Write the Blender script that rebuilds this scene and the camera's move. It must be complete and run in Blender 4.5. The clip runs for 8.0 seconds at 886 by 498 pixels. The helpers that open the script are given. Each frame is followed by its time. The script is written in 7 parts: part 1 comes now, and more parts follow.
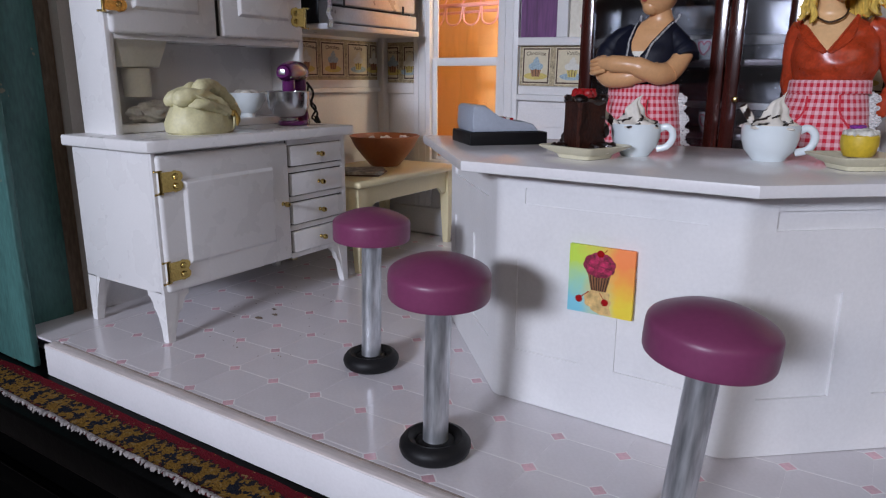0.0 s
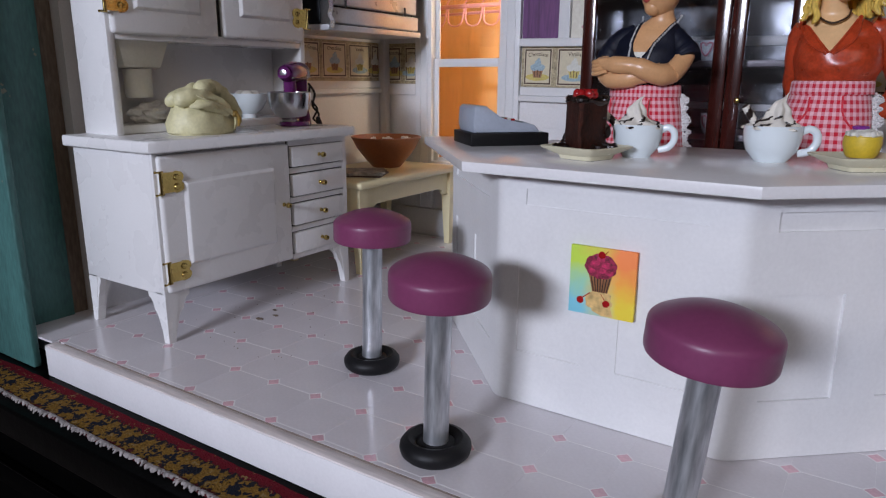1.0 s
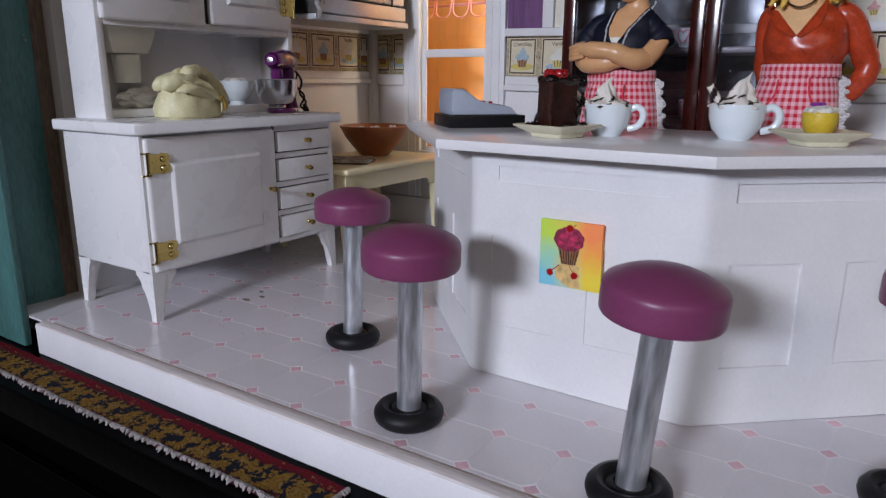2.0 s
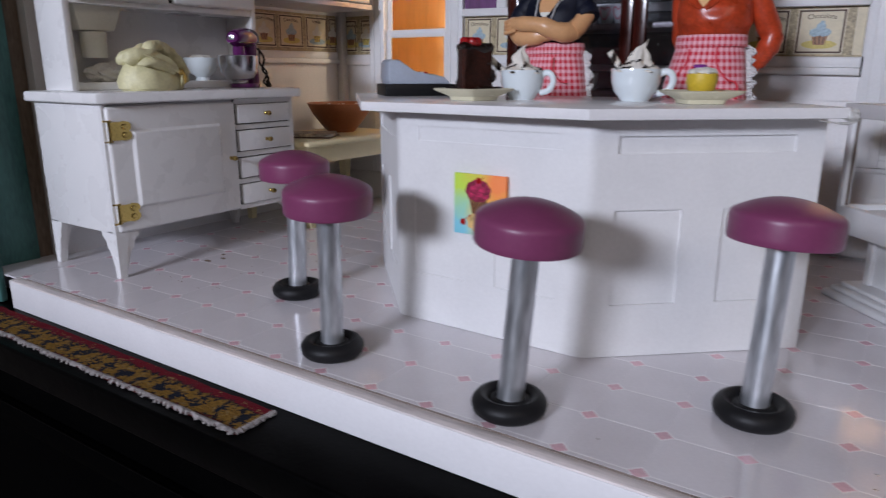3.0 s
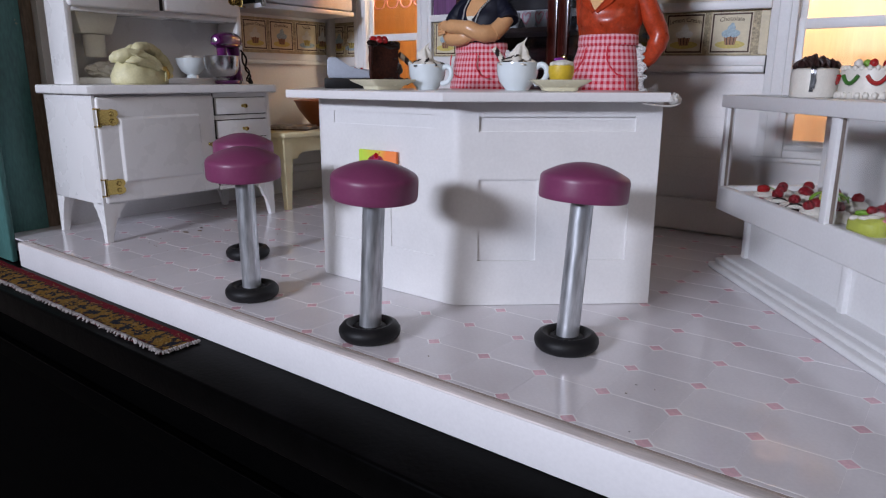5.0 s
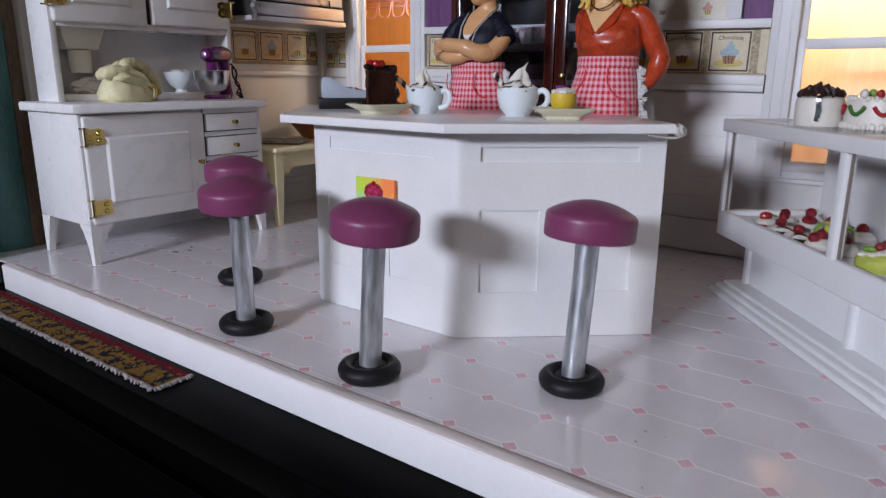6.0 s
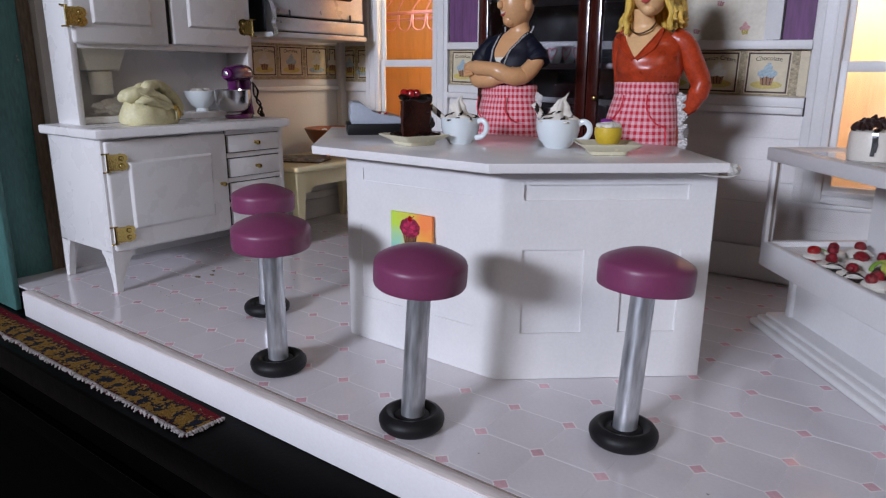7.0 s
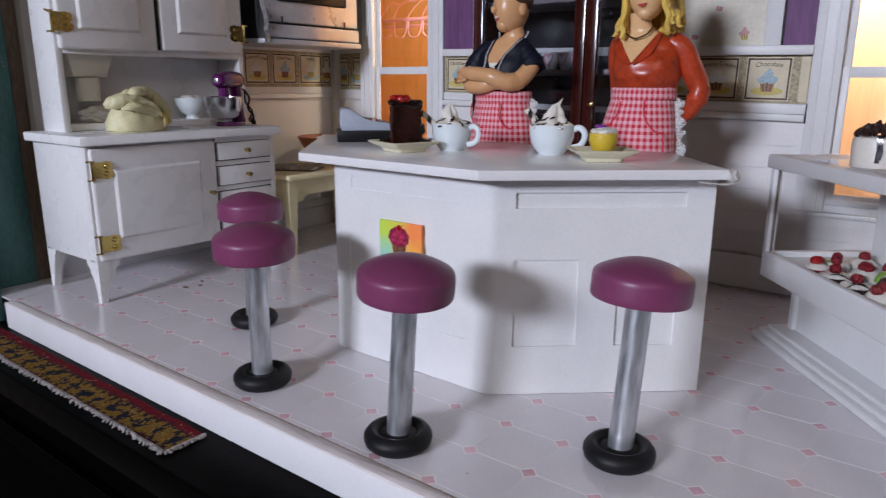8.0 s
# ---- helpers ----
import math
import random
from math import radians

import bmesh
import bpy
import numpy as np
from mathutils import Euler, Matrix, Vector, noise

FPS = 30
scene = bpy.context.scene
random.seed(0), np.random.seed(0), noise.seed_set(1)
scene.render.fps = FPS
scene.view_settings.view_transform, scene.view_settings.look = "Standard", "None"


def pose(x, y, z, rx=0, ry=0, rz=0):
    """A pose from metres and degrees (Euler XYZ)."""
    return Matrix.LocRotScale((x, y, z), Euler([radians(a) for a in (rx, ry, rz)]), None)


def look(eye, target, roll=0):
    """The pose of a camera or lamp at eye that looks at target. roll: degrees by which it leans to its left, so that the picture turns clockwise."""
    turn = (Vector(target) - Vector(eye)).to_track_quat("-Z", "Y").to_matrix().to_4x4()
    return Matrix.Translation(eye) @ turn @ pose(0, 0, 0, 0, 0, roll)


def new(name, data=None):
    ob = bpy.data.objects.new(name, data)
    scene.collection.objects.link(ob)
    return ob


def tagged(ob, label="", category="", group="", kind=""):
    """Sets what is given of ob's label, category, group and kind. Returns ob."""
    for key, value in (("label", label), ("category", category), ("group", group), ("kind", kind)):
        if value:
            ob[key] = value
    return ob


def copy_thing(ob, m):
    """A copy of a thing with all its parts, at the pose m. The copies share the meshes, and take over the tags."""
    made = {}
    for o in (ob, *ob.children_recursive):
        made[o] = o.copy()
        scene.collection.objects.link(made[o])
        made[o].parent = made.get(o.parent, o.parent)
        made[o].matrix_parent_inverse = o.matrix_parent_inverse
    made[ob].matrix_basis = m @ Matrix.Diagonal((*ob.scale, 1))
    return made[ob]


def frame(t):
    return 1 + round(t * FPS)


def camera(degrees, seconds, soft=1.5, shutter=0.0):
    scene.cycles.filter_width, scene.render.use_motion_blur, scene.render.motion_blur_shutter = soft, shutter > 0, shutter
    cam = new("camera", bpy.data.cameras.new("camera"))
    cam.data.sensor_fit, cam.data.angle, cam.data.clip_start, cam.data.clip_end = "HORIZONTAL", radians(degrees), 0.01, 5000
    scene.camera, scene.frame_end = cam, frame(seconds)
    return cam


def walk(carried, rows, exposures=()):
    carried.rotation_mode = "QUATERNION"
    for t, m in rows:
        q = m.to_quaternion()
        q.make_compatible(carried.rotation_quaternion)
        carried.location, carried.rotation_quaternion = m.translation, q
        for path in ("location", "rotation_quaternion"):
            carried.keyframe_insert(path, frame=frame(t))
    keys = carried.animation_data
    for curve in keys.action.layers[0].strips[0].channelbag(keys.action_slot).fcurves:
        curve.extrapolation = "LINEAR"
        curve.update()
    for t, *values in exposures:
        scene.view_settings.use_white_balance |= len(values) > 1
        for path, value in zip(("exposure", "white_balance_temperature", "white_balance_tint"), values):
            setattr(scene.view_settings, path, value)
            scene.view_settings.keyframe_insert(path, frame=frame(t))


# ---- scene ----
cam = camera(66.15, 8.0, soft=1.2, shutter=0.4)
# seconds, eye (x, y, z), yaw, pitch, roll
PATH = [
    (0, 0.00302, -0.00492, 0.10485, 33.023, -14.127, -0.252),
    (0.5, 0.00268, -0.00466, 0.10541, 33.066, -14.040, -0.294),
    (1, 0.00303, -0.00427, 0.10449, 33.206, -13.997, -0.292),
    (1.5, 0.00683, -0.00301, 0.10203, 33.275, -13.970, -0.195),
    (1.7, 0.00940, -0.00373, 0.10094, 33.150, -13.898, -0.326),
    (2.8, 0.04002, -0.01667, 0.09174, 33.357, -14.702, -0.147),
    (3, 0.05130, -0.01227, 0.09052, 33.568, -14.680, -0.051),
    (3.5, 0.08997, -0.00129, 0.08285, 33.425, -14.244, 0.060),
    (4, 0.10976, -0.01007, 0.08155, 35.176, -13.467, -0.414),
    (4.2, 0.11654, -0.00964, 0.07991, 36.632, -13.349, -0.712),
    (5.3, 0.12474, -0.01720, 0.08699, 38.025, -14.031, -0.096),
    (5.5, 0.12334, -0.01254, 0.08874, 37.696, -13.783, -0.076),
    (6, 0.11529, -0.01176, 0.09554, 36.897, -14.240, -0.310),
    (6.5, 0.10233, -0.01231, 0.10936, 37.040, -14.426, -0.175),
    (7, 0.09768, -0.00991, 0.10800, 37.240, -14.483, -0.257),
    (7.5, 0.08878, -0.01294, 0.10778, 37.726, -13.789, -0.320),
    (8, 0.09600, -0.00097, 0.10609, 37.348, -13.678, -0.246),
]
walk(cam, [(t, pose(x, y, z, 90 + pitch, roll, yaw)) for t, x, y, z, yaw, pitch, roll in PATH],
     exposures=((0, -0.12), (1.7, -0.12), (3.5, -0.05), (5.3, 0.0), (8, 0.0)))

# ---- light ----
CM = 0.01
world = bpy.data.worlds.new("room_air")
scene.world = world
world.use_nodes = True
world.node_tree.nodes["Background"].inputs["Color"].default_value = (0.62, 0.70, 1.0, 1)
world.node_tree.nodes["Background"].inputs["Strength"].default_value = 0.02
scene.view_settings.exposure = 0.0


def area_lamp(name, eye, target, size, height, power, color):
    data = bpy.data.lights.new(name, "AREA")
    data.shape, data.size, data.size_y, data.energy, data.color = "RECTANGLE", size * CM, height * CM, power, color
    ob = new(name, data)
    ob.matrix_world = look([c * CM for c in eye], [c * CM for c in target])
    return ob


def bulb(name, place, power, color, radius=0.6):
    data = bpy.data.lights.new(name, "POINT")
    data.energy, data.color, data.shadow_soft_size = power, color, radius * CM
    ob = new(name, data)
    ob.location = [c * CM for c in place]
    return ob


# daylight lamp in front of the doll's house, and an added unseen fill lamp
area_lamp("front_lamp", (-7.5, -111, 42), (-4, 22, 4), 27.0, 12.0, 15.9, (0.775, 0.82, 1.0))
area_lamp("room_fill", (92, -72, 102), (-22, 25, 3), 80.0, 70.0, 4.3, (1.0, 0.87, 0.78))
# warm bulbs of the rooms behind the two house windows
bulb("back_room_bulb", (-18.4, 39.7, 18.6), 0.21, (1.0, 0.84, 0.62), 0.4)
bulb("back_room_bulb", (-15.2, 40.6, 11.5), 0.10, (1.0, 0.86, 0.66), 0.4)
bulb("back_room_bulb", (2.4, 39.2, 18.0), 0.62, (1.0, 0.88, 0.74), 0.5)


# ---- materials ----
def material(name, base, rough=0.5, metal=0.0, vary=0.06, grain=900.0, stain=90.0, bump=0.15, relief=700.0, coat=0.0, spec=0.5, tint=None,
             stretch=(1, 1, 1), depth=0.0002, hue_random=0.0, sheen=0.0):
    """A surface with fine grain, broader stains and a slight relief."""
    m = bpy.data.materials.new(name)
    m.use_nodes = True
    nt = m.node_tree
    n, l = nt.nodes, nt.links
    b = n["Principled BSDF"]
    b.inputs["Metallic"].default_value = metal
    b.inputs["Coat Weight"].default_value = coat
    b.inputs["Coat Roughness"].default_value = 0.12
    b.inputs["Specular IOR Level"].default_value = spec
    if sheen:
        b.inputs["Sheen Weight"].default_value = sheen
    co = n.new("ShaderNodeTexCoord")
    mp = n.new("ShaderNodeMapping")
    mp.inputs["Scale"].default_value = stretch
    l.new(co.outputs["Object"], mp.inputs["Vector"])
    fine = n.new("ShaderNodeTexNoise")
    fine.inputs["Scale"].default_value, fine.inputs["Detail"].default_value = grain, 4
    broad = n.new("ShaderNodeTexNoise")
    broad.inputs["Scale"].default_value, broad.inputs["Detail"].default_value = stain, 3
    rel = n.new("ShaderNodeTexNoise")
    rel.inputs["Scale"].default_value, rel.inputs["Detail"].default_value = relief, 3
    for t in (fine, broad, rel):
        l.new(mp.outputs["Vector"], t.inputs["Vector"])
    add = n.new("ShaderNodeMath")
    add.operation = "ADD"
    l.new(fine.outputs["Fac"], add.inputs[0])
    l.new(broad.outputs["Fac"], add.inputs[1])
    ramp = n.new("ShaderNodeMapRange")
    ramp.inputs["From Min"].default_value, ramp.inputs["From Max"].default_value = 0.6, 1.4
    l.new(add.outputs[0], ramp.inputs["Value"])
    mix = n.new("ShaderNodeMix")
    mix.data_type = "RGBA"
    low = tint or [c * (1 - 2.2 * vary) for c in base]
    high = [min(1, c * (1 + vary)) for c in base]
    mix.inputs["A"].default_value, mix.inputs["B"].default_value = (*low, 1), (*high, 1)
    l.new(ramp.outputs["Result"], mix.inputs["Factor"])
    out = mix.outputs["Result"]
    if hue_random:
        info = n.new("ShaderNodeObjectInfo")
        hsv = n.new("ShaderNodeHueSaturation")
        rr = n.new("ShaderNodeMapRange")
        rr.inputs["To Min"].default_value, rr.inputs["To Max"].default_value = 1 - hue_random, 1 + hue_random
        l.new(info.outputs["Random"], rr.inputs["Value"])
        l.new(rr.outputs["Result"], hsv.inputs["Value"])
        l.new(out, hsv.inputs["Color"])
        out = hsv.outputs["Color"]
    l.new(out, b.inputs["Base Color"])
    rg = n.new("ShaderNodeMapRange")
    rg.inputs["To Min"].default_value, rg.inputs["To Max"].default_value = max(0.02, rough - 0.07), min(1, rough + 0.07)
    l.new(broad.outputs["Fac"], rg.inputs["Value"])
    l.new(rg.outputs["Result"], b.inputs["Roughness"])
    bp = n.new("ShaderNodeBump")
    bp.inputs["Strength"].default_value, bp.inputs["Distance"].default_value = bump, depth
    l.new(rel.outputs["Fac"], bp.inputs["Height"])
    l.new(bp.outputs["Normal"], b.inputs["Normal"])
    return m


def glass_material(name, tint=(1, 1, 1), rough=0.0, shine=0.03, dust=0.0):
    m = bpy.data.materials.new(name)
    m.use_nodes = True
    nt = m.node_tree
    n, l = nt.nodes, nt.links
    for x in list(n):
        n.remove(x)
    out, mixer = n.new("ShaderNodeOutputMaterial"), n.new("ShaderNodeMixShader")
    clear, gloss, edge = n.new("ShaderNodeBsdfTransparent"), n.new("ShaderNodeBsdfGlossy"), n.new("ShaderNodeLayerWeight")
    clear.inputs["Color"].default_value = (*tint, 1)
    gloss.inputs["Roughness"].default_value = 0.03 + rough
    power = n.new("ShaderNodeMath")
    power.operation, power.inputs[1].default_value = "POWER", 4.0
    amount = n.new("ShaderNodeMath")
    amount.operation, amount.inputs[1].default_value, amount.inputs[2].default_value = "MULTIPLY_ADD", 0.6, shine
    l.new(edge.outputs["Facing"], power.inputs[0])
    l.new(power.outputs[0], amount.inputs[0])
    l.new(amount.outputs[0], mixer.inputs[0])
    l.new(clear.outputs[0], mixer.inputs[1])
    l.new(gloss.outputs[0], mixer.inputs[2])
    last = mixer
    if dust:
        co, cells, near = n.new("ShaderNodeTexCoord"), n.new("ShaderNodeTexVoronoi"), n.new("ShaderNodeMath")
        cells.inputs["Scale"].default_value = 330.0
        near.operation, near.inputs[1].default_value = "LESS_THAN", dust
        speck, last = n.new("ShaderNodeBsdfDiffuse"), n.new("ShaderNodeMixShader")
        speck.inputs["Color"].default_value = (0.7, 0.72, 0.75, 1)
        l.new(co.outputs["Object"], cells.inputs["Vector"])
        l.new(cells.outputs["Distance"], near.inputs[0])
        l.new(near.outputs[0], last.inputs[0])
        l.new(mixer.outputs[0], last.inputs[1])
        l.new(speck.outputs[0], last.inputs[2])
    l.new(last.outputs[0], out.inputs["Surface"])
    return m


def chipped(m, color, amount, scale):
    """Flakes where the paint has come off and the bare ground shows."""
    n, l = m.node_tree.nodes, m.node_tree.links
    b = n["Principled BSDF"]
    old = b.inputs["Base Color"].links[0].from_socket
    co, no, gt, mx = n.new("ShaderNodeTexCoord"), n.new("ShaderNodeTexNoise"), n.new("ShaderNodeMath"), n.new("ShaderNodeMix")
    no.inputs["Scale"].default_value, no.inputs["Detail"].default_value = scale, 6
    gt.operation, gt.inputs[1].default_value = "GREATER_THAN", amount
    mx.data_type = "RGBA"
    mx.inputs["B"].default_value = (*color, 1)
    l.new(co.outputs["Object"], no.inputs["Vector"])
    l.new(no.outputs["Fac"], gt.inputs[0])
    l.new(gt.outputs[0], mx.inputs["Factor"])
    l.new(old, mx.inputs["A"])
    l.new(mx.outputs["Result"], b.inputs["Base Color"])
    return m


def gingham_material(name, light, dark, pitch):
    """Woven red and white checks of a given pitch in metres."""
    m = material(name, light, 0.85, bump=0.5, relief=2600, sheen=0.3)
    nt = m.node_tree
    n, l = nt.nodes, nt.links
    co = n.new("ShaderNodeUVMap")
    sep = n.new("ShaderNodeSeparateXYZ")
    l.new(co.outputs[0], sep.inputs[0])
    halves = []
    for axis in (0, 1):
        mul = n.new("ShaderNodeMath")
        mul.operation, mul.inputs[1].default_value = "MULTIPLY", 1 / pitch
        l.new(sep.outputs[axis], mul.inputs[0])
        fr = n.new("ShaderNodeMath")
        fr.operation = "FRACT"
        l.new(mul.outputs[0], fr.inputs[0])
        gt = n.new("ShaderNodeMath")
        gt.operation, gt.inputs[1].default_value = "GREATER_THAN", 0.5
        l.new(fr.outputs[0], gt.inputs[0])
        hf = n.new("ShaderNodeMath")
        hf.operation, hf.inputs[1].default_value = "MULTIPLY", 0.5
        l.new(gt.outputs[0], hf.inputs[0])
        halves.append(hf)
    s = n.new("ShaderNodeMath")
    s.operation = "ADD"
    l.new(halves[0].outputs[0], s.inputs[0])
    l.new(halves[1].outputs[0], s.inputs[1])
    mix = n.new("ShaderNodeMix")
    mix.data_type = "RGBA"
    mix.inputs["A"].default_value, mix.inputs["B"].default_value = (*light, 1), (*dark, 1)
    l.new(s.outputs[0], mix.inputs["Factor"])
    l.new(mix.outputs["Result"], n["Principled BSDF"].inputs["Base Color"])
    return m


def rug_material(name):
    """Woven border: gold ground with rows of navy motifs, crimson bands along both sides, by the strip's own length and width in centimetres."""
    m = material(name, (0.20, 0.11, 0.02), 0.95, bump=1.0, relief=1400, depth=0.0006, spec=0.1)
    nt = m.node_tree
    n, l = nt.nodes, nt.links

    def math_node(kind, a, b, c=None):
        x = n.new("ShaderNodeMath")
        x.operation = kind
        for slot, value in enumerate((a, b, c)):
            if value is None:
                continue
            if isinstance(value, (int, float)):
                x.inputs[slot].default_value = value
            else:
                l.new(value, x.inputs[slot])
        return x.outputs[0]

    co = n.new("ShaderNodeUVMap").outputs[0]
    sep = n.new("ShaderNodeSeparateXYZ")
    l.new(co, sep.inputs[0])
    u, v = sep.outputs[0], sep.outputs[1]
    no = n.new("ShaderNodeTexNoise")
    no.inputs["Scale"].default_value, no.inputs["Detail"].default_value = 2.6, 4
    l.new(co, no.inputs["Vector"])
    tuft = n.new("ShaderNodeTexNoise")
    tuft.inputs["Scale"].default_value, tuft.inputs["Detail"].default_value = 8.0, 3
    l.new(co, tuft.inputs["Vector"])
    wob = math_node("ADD", math_node("MULTIPLY", math_node("SUBTRACT", no.outputs["Fac"], 0.5), 0.9), math_node("MULTIPLY", math_node("SUBTRACT", tuft.outputs["Fac"], 0.5), 0.6))
    # rows of motifs: distance from the middle of each cell
    du = math_node("ABSOLUTE", math_node("SUBTRACT", math_node("FRACT", math_node("MULTIPLY_ADD", u, 1.0, math_node("MULTIPLY", wob, 0.6)), 0), 0.5), 0)
    dv = math_node("ABSOLUTE", math_node("SUBTRACT", v, 0.62), 0)
    motif = math_node("ADD", math_node("ADD", du, math_node("MULTIPLY", dv, 0.9)), math_node("MULTIPLY", wob, 2.1))
    dark = math_node("LESS_THAN", motif, 0.33)
    du2 = math_node("ABSOLUTE", math_node("SUBTRACT", math_node("FRACT", math_node("MULTIPLY_ADD", u, 2.3, 0.5), 0), 0.5), 0)
    dv2 = math_node("ABSOLUTE", math_node("SUBTRACT", math_node("ABSOLUTE", math_node("SUBTRACT", v, 0.62), 0), 0.46), 0)
    fleck = math_node("LESS_THAN", math_node("ADD", math_node("ADD", du2, math_node("MULTIPLY", dv2, 1.6)), math_node("MULTIPLY", wob, 1.2)), 0.26)
    edge = math_node("ADD", v, math_node("MULTIPLY", wob, 0.8))
    back = math_node("GREATER_THAN", edge, 1.24)
    front = math_node("LESS_THAN", edge, 0.14)
    seam = math_node("GREATER_THAN", edge, 1.17)
    frayed = math_node("GREATER_THAN", math_node("ADD", tuft.outputs["Fac"], math_node("MULTIPLY", no.outputs["Fac"], 0.6)), 1.0)
    worn = math_node("GREATER_THAN", math_node("ADD", math_node("MULTIPLY", tuft.outputs["Fac"], 0.7), no.outputs["Fac"]), 1.03)
    out = None
    base = n.new("ShaderNodeMix")
    base.data_type = "RGBA"
    base.inputs["A"].default_value, base.inputs["B"].default_value = (0.05, 0.024, 0.007, 1), (0.32, 0.18, 0.032, 1)
    l.new(tuft.outputs["Fac"], base.inputs["Factor"])
    out = base.outputs["Result"]
    for fac, color in ((dark, (0.010, 0.012, 0.020)), (fleck, (0.014, 0.013, 0.016)), (seam, (0.020, 0.010, 0.016)), (back, (0.11, 0.006, 0.012)), (frayed, (0.26, 0.15, 0.035)), (worn, (0.22, 0.15, 0.06)), (front, (0.07, 0.012, 0.014))):
        mx = n.new("ShaderNodeMix")
        mx.data_type = "RGBA"
        l.new(fac, mx.inputs["Factor"])
        l.new(out, mx.inputs["A"])
        mx.inputs["B"].default_value = (*color, 1)
        out = mx.outputs["Result"]
    l.new(out, n["Principled BSDF"].inputs["Base Color"])
    return m


WHITE_GLOSS = material("white_enamel", (0.78, 0.775, 0.77), 0.28, vary=0.02, bump=0.12, relief=500, stain=60)
WHITE_PAINT = material("white_paint", (0.755, 0.75, 0.745), 0.42, vary=0.03, bump=0.22, relief=420, stain=70)
WHITE_TOP = material("white_worktop", (0.80, 0.79, 0.79), 0.21, vary=0.03, bump=0.05, relief=200, stain=45, coat=0.08)
WALL_WHITE = material("wall_paint", (0.74, 0.72, 0.71), 0.5, vary=0.04, bump=0.3, relief=600, stain=50)
EDGE_PAINT = material("platform_paint", (0.80, 0.79, 0.80), 0.45, vary=0.03, bump=0.2, relief=900, stain=50)
LIP_WOOD = material("bare_board_top", (0.84, 0.77, 0.75), 0.7, vary=0.16, grain=900, stain=140, stretch=(0.1, 1, 1), bump=0.4)
CARD_EDGE = material("raw_card_edge", (0.24, 0.19, 0.16), 0.8, vary=0.15, bump=0.4)
GROUT = material("pale_grout", (0.88, 0.86, 0.86), 0.25, vary=0.04, bump=0.05)
TILE = material("pale_grey_tile", (0.74, 0.71, 0.735), 0.12, vary=0.035, bump=0.09, relief=70, stain=60, hue_random=0.02, coat=0.3)
PINK_TILE = material("pink_tile", (0.78, 0.49, 0.55), 0.09, vary=0.10, bump=0.04, hue_random=0.10, coat=0.3)
PLUM = material("plum_paint", (0.20, 0.045, 0.112), 0.37, spec=0.4, vary=0.05, bump=0.08, relief=260, stain=120)
TUBE_METAL = material("brushed_aluminium", (0.78, 0.80, 0.83), 0.40, 0.82, vary=0.13, grain=800, stain=260, bump=0.3, stretch=(1, 1, 0.14), tint=(0.27, 0.29, 0.31))
RUBBER = material("black_rubber", (0.008, 0.008, 0.009), 0.5, spec=0.28, vary=0.2, bump=0.25, relief=1500)
BRASS = material("brass", (0.55, 0.40, 0.13), 0.17, 1.0, vary=0.16, bump=0.2, relief=900)
# near-black that paints shade into gaps; also colours the microwave catches
MATT_DARK = material("matt_dark", (0.03, 0.028, 0.027), 0.8)
BLACK_WOOD = material("black_lacquer", (0.0008, 0.0008, 0.0009), 0.6, spec=0.015, vary=0.25, bump=0.3, relief=350, stretch=(0.15, 1, 1))
BLACK_LACQUER = material("black_satin_lacquer", (0.0012, 0.0012, 0.0013), 0.36, spec=0.05, vary=0.3, grain=900, stain=120, bump=0.3, relief=500)
GREEN_PAINT = chipped(material("teal_paint", (0.054, 0.152, 0.140), 0.5, vary=0.22, bump=0.6, relief=260, stain=60, stretch=(1, 1, 0.25), depth=0.0005), (0.20, 0.20, 0.15), 0.70, 130)
BROWN_BOARD = material("brown_board", (0.16, 0.115, 0.08), 0.7, vary=0.3, bump=0.6, stretch=(1, 1, 0.2))
CREAM_TABLE = material("cream_paint", (0.80, 0.71, 0.44), 0.35, vary=0.03, bump=0.15)
TERRACOTTA = material("brown_earthenware", (0.30, 0.095, 0.035), 0.4, vary=0.10, bump=0.15, stain=160)
FLOUR = material("flour", (0.78, 0.74, 0.70), 0.9, bump=0.8, relief=1400)
CHINA = material("white_china", (0.70, 0.765, 0.785), 0.08, vary=0.01, bump=0.03, relief=150, coat=0.5)
PLATE_CREAM = material("cream_stoneware", (0.66, 0.62, 0.45), 0.25, vary=0.04, bump=0.1)
CHOCOLATE = material("chocolate_cake", (0.050, 0.012, 0.006), 0.62, vary=0.4, bump=0.5, relief=420, depth=0.0006, spec=0.22)
DARK_CHOC = material("dark_chocolate", (0.014, 0.006, 0.004), 0.3, vary=0.3, bump=0.6)
SHELF_WOOD = material("pale_shelf", (0.30, 0.26, 0.28), 0.35, vary=0.15)
BERRY = material("red_berry", (0.27, 0.007, 0.016), 0.36, vary=0.4, grain=1500, stain=700, bump=1.0, relief=1500, depth=0.0004)
OVEN_SIDE = material("dark_steel", (0.022, 0.024, 0.028), 0.4, 0.5, vary=0.2)
CHERRY = material("red_glaze", (0.36, 0.010, 0.012), 0.24, vary=0.12, bump=0.1, coat=0.4)
CREAM = material("whipped_cream", (0.76, 0.72, 0.64), 0.4, vary=0.05, bump=0.3)
YELLOW_CAKE = material("yellow_cake", (0.68, 0.48, 0.04), 0.45, vary=0.08, bump=0.2)
PURPLE_ICING = material("purple_icing", (0.24, 0.03, 0.30), 0.4, vary=0.15, bump=0.6)
LIME_ICING = material("lime_icing", (0.52, 0.56, 0.10), 0.4, vary=0.15, bump=0.3)
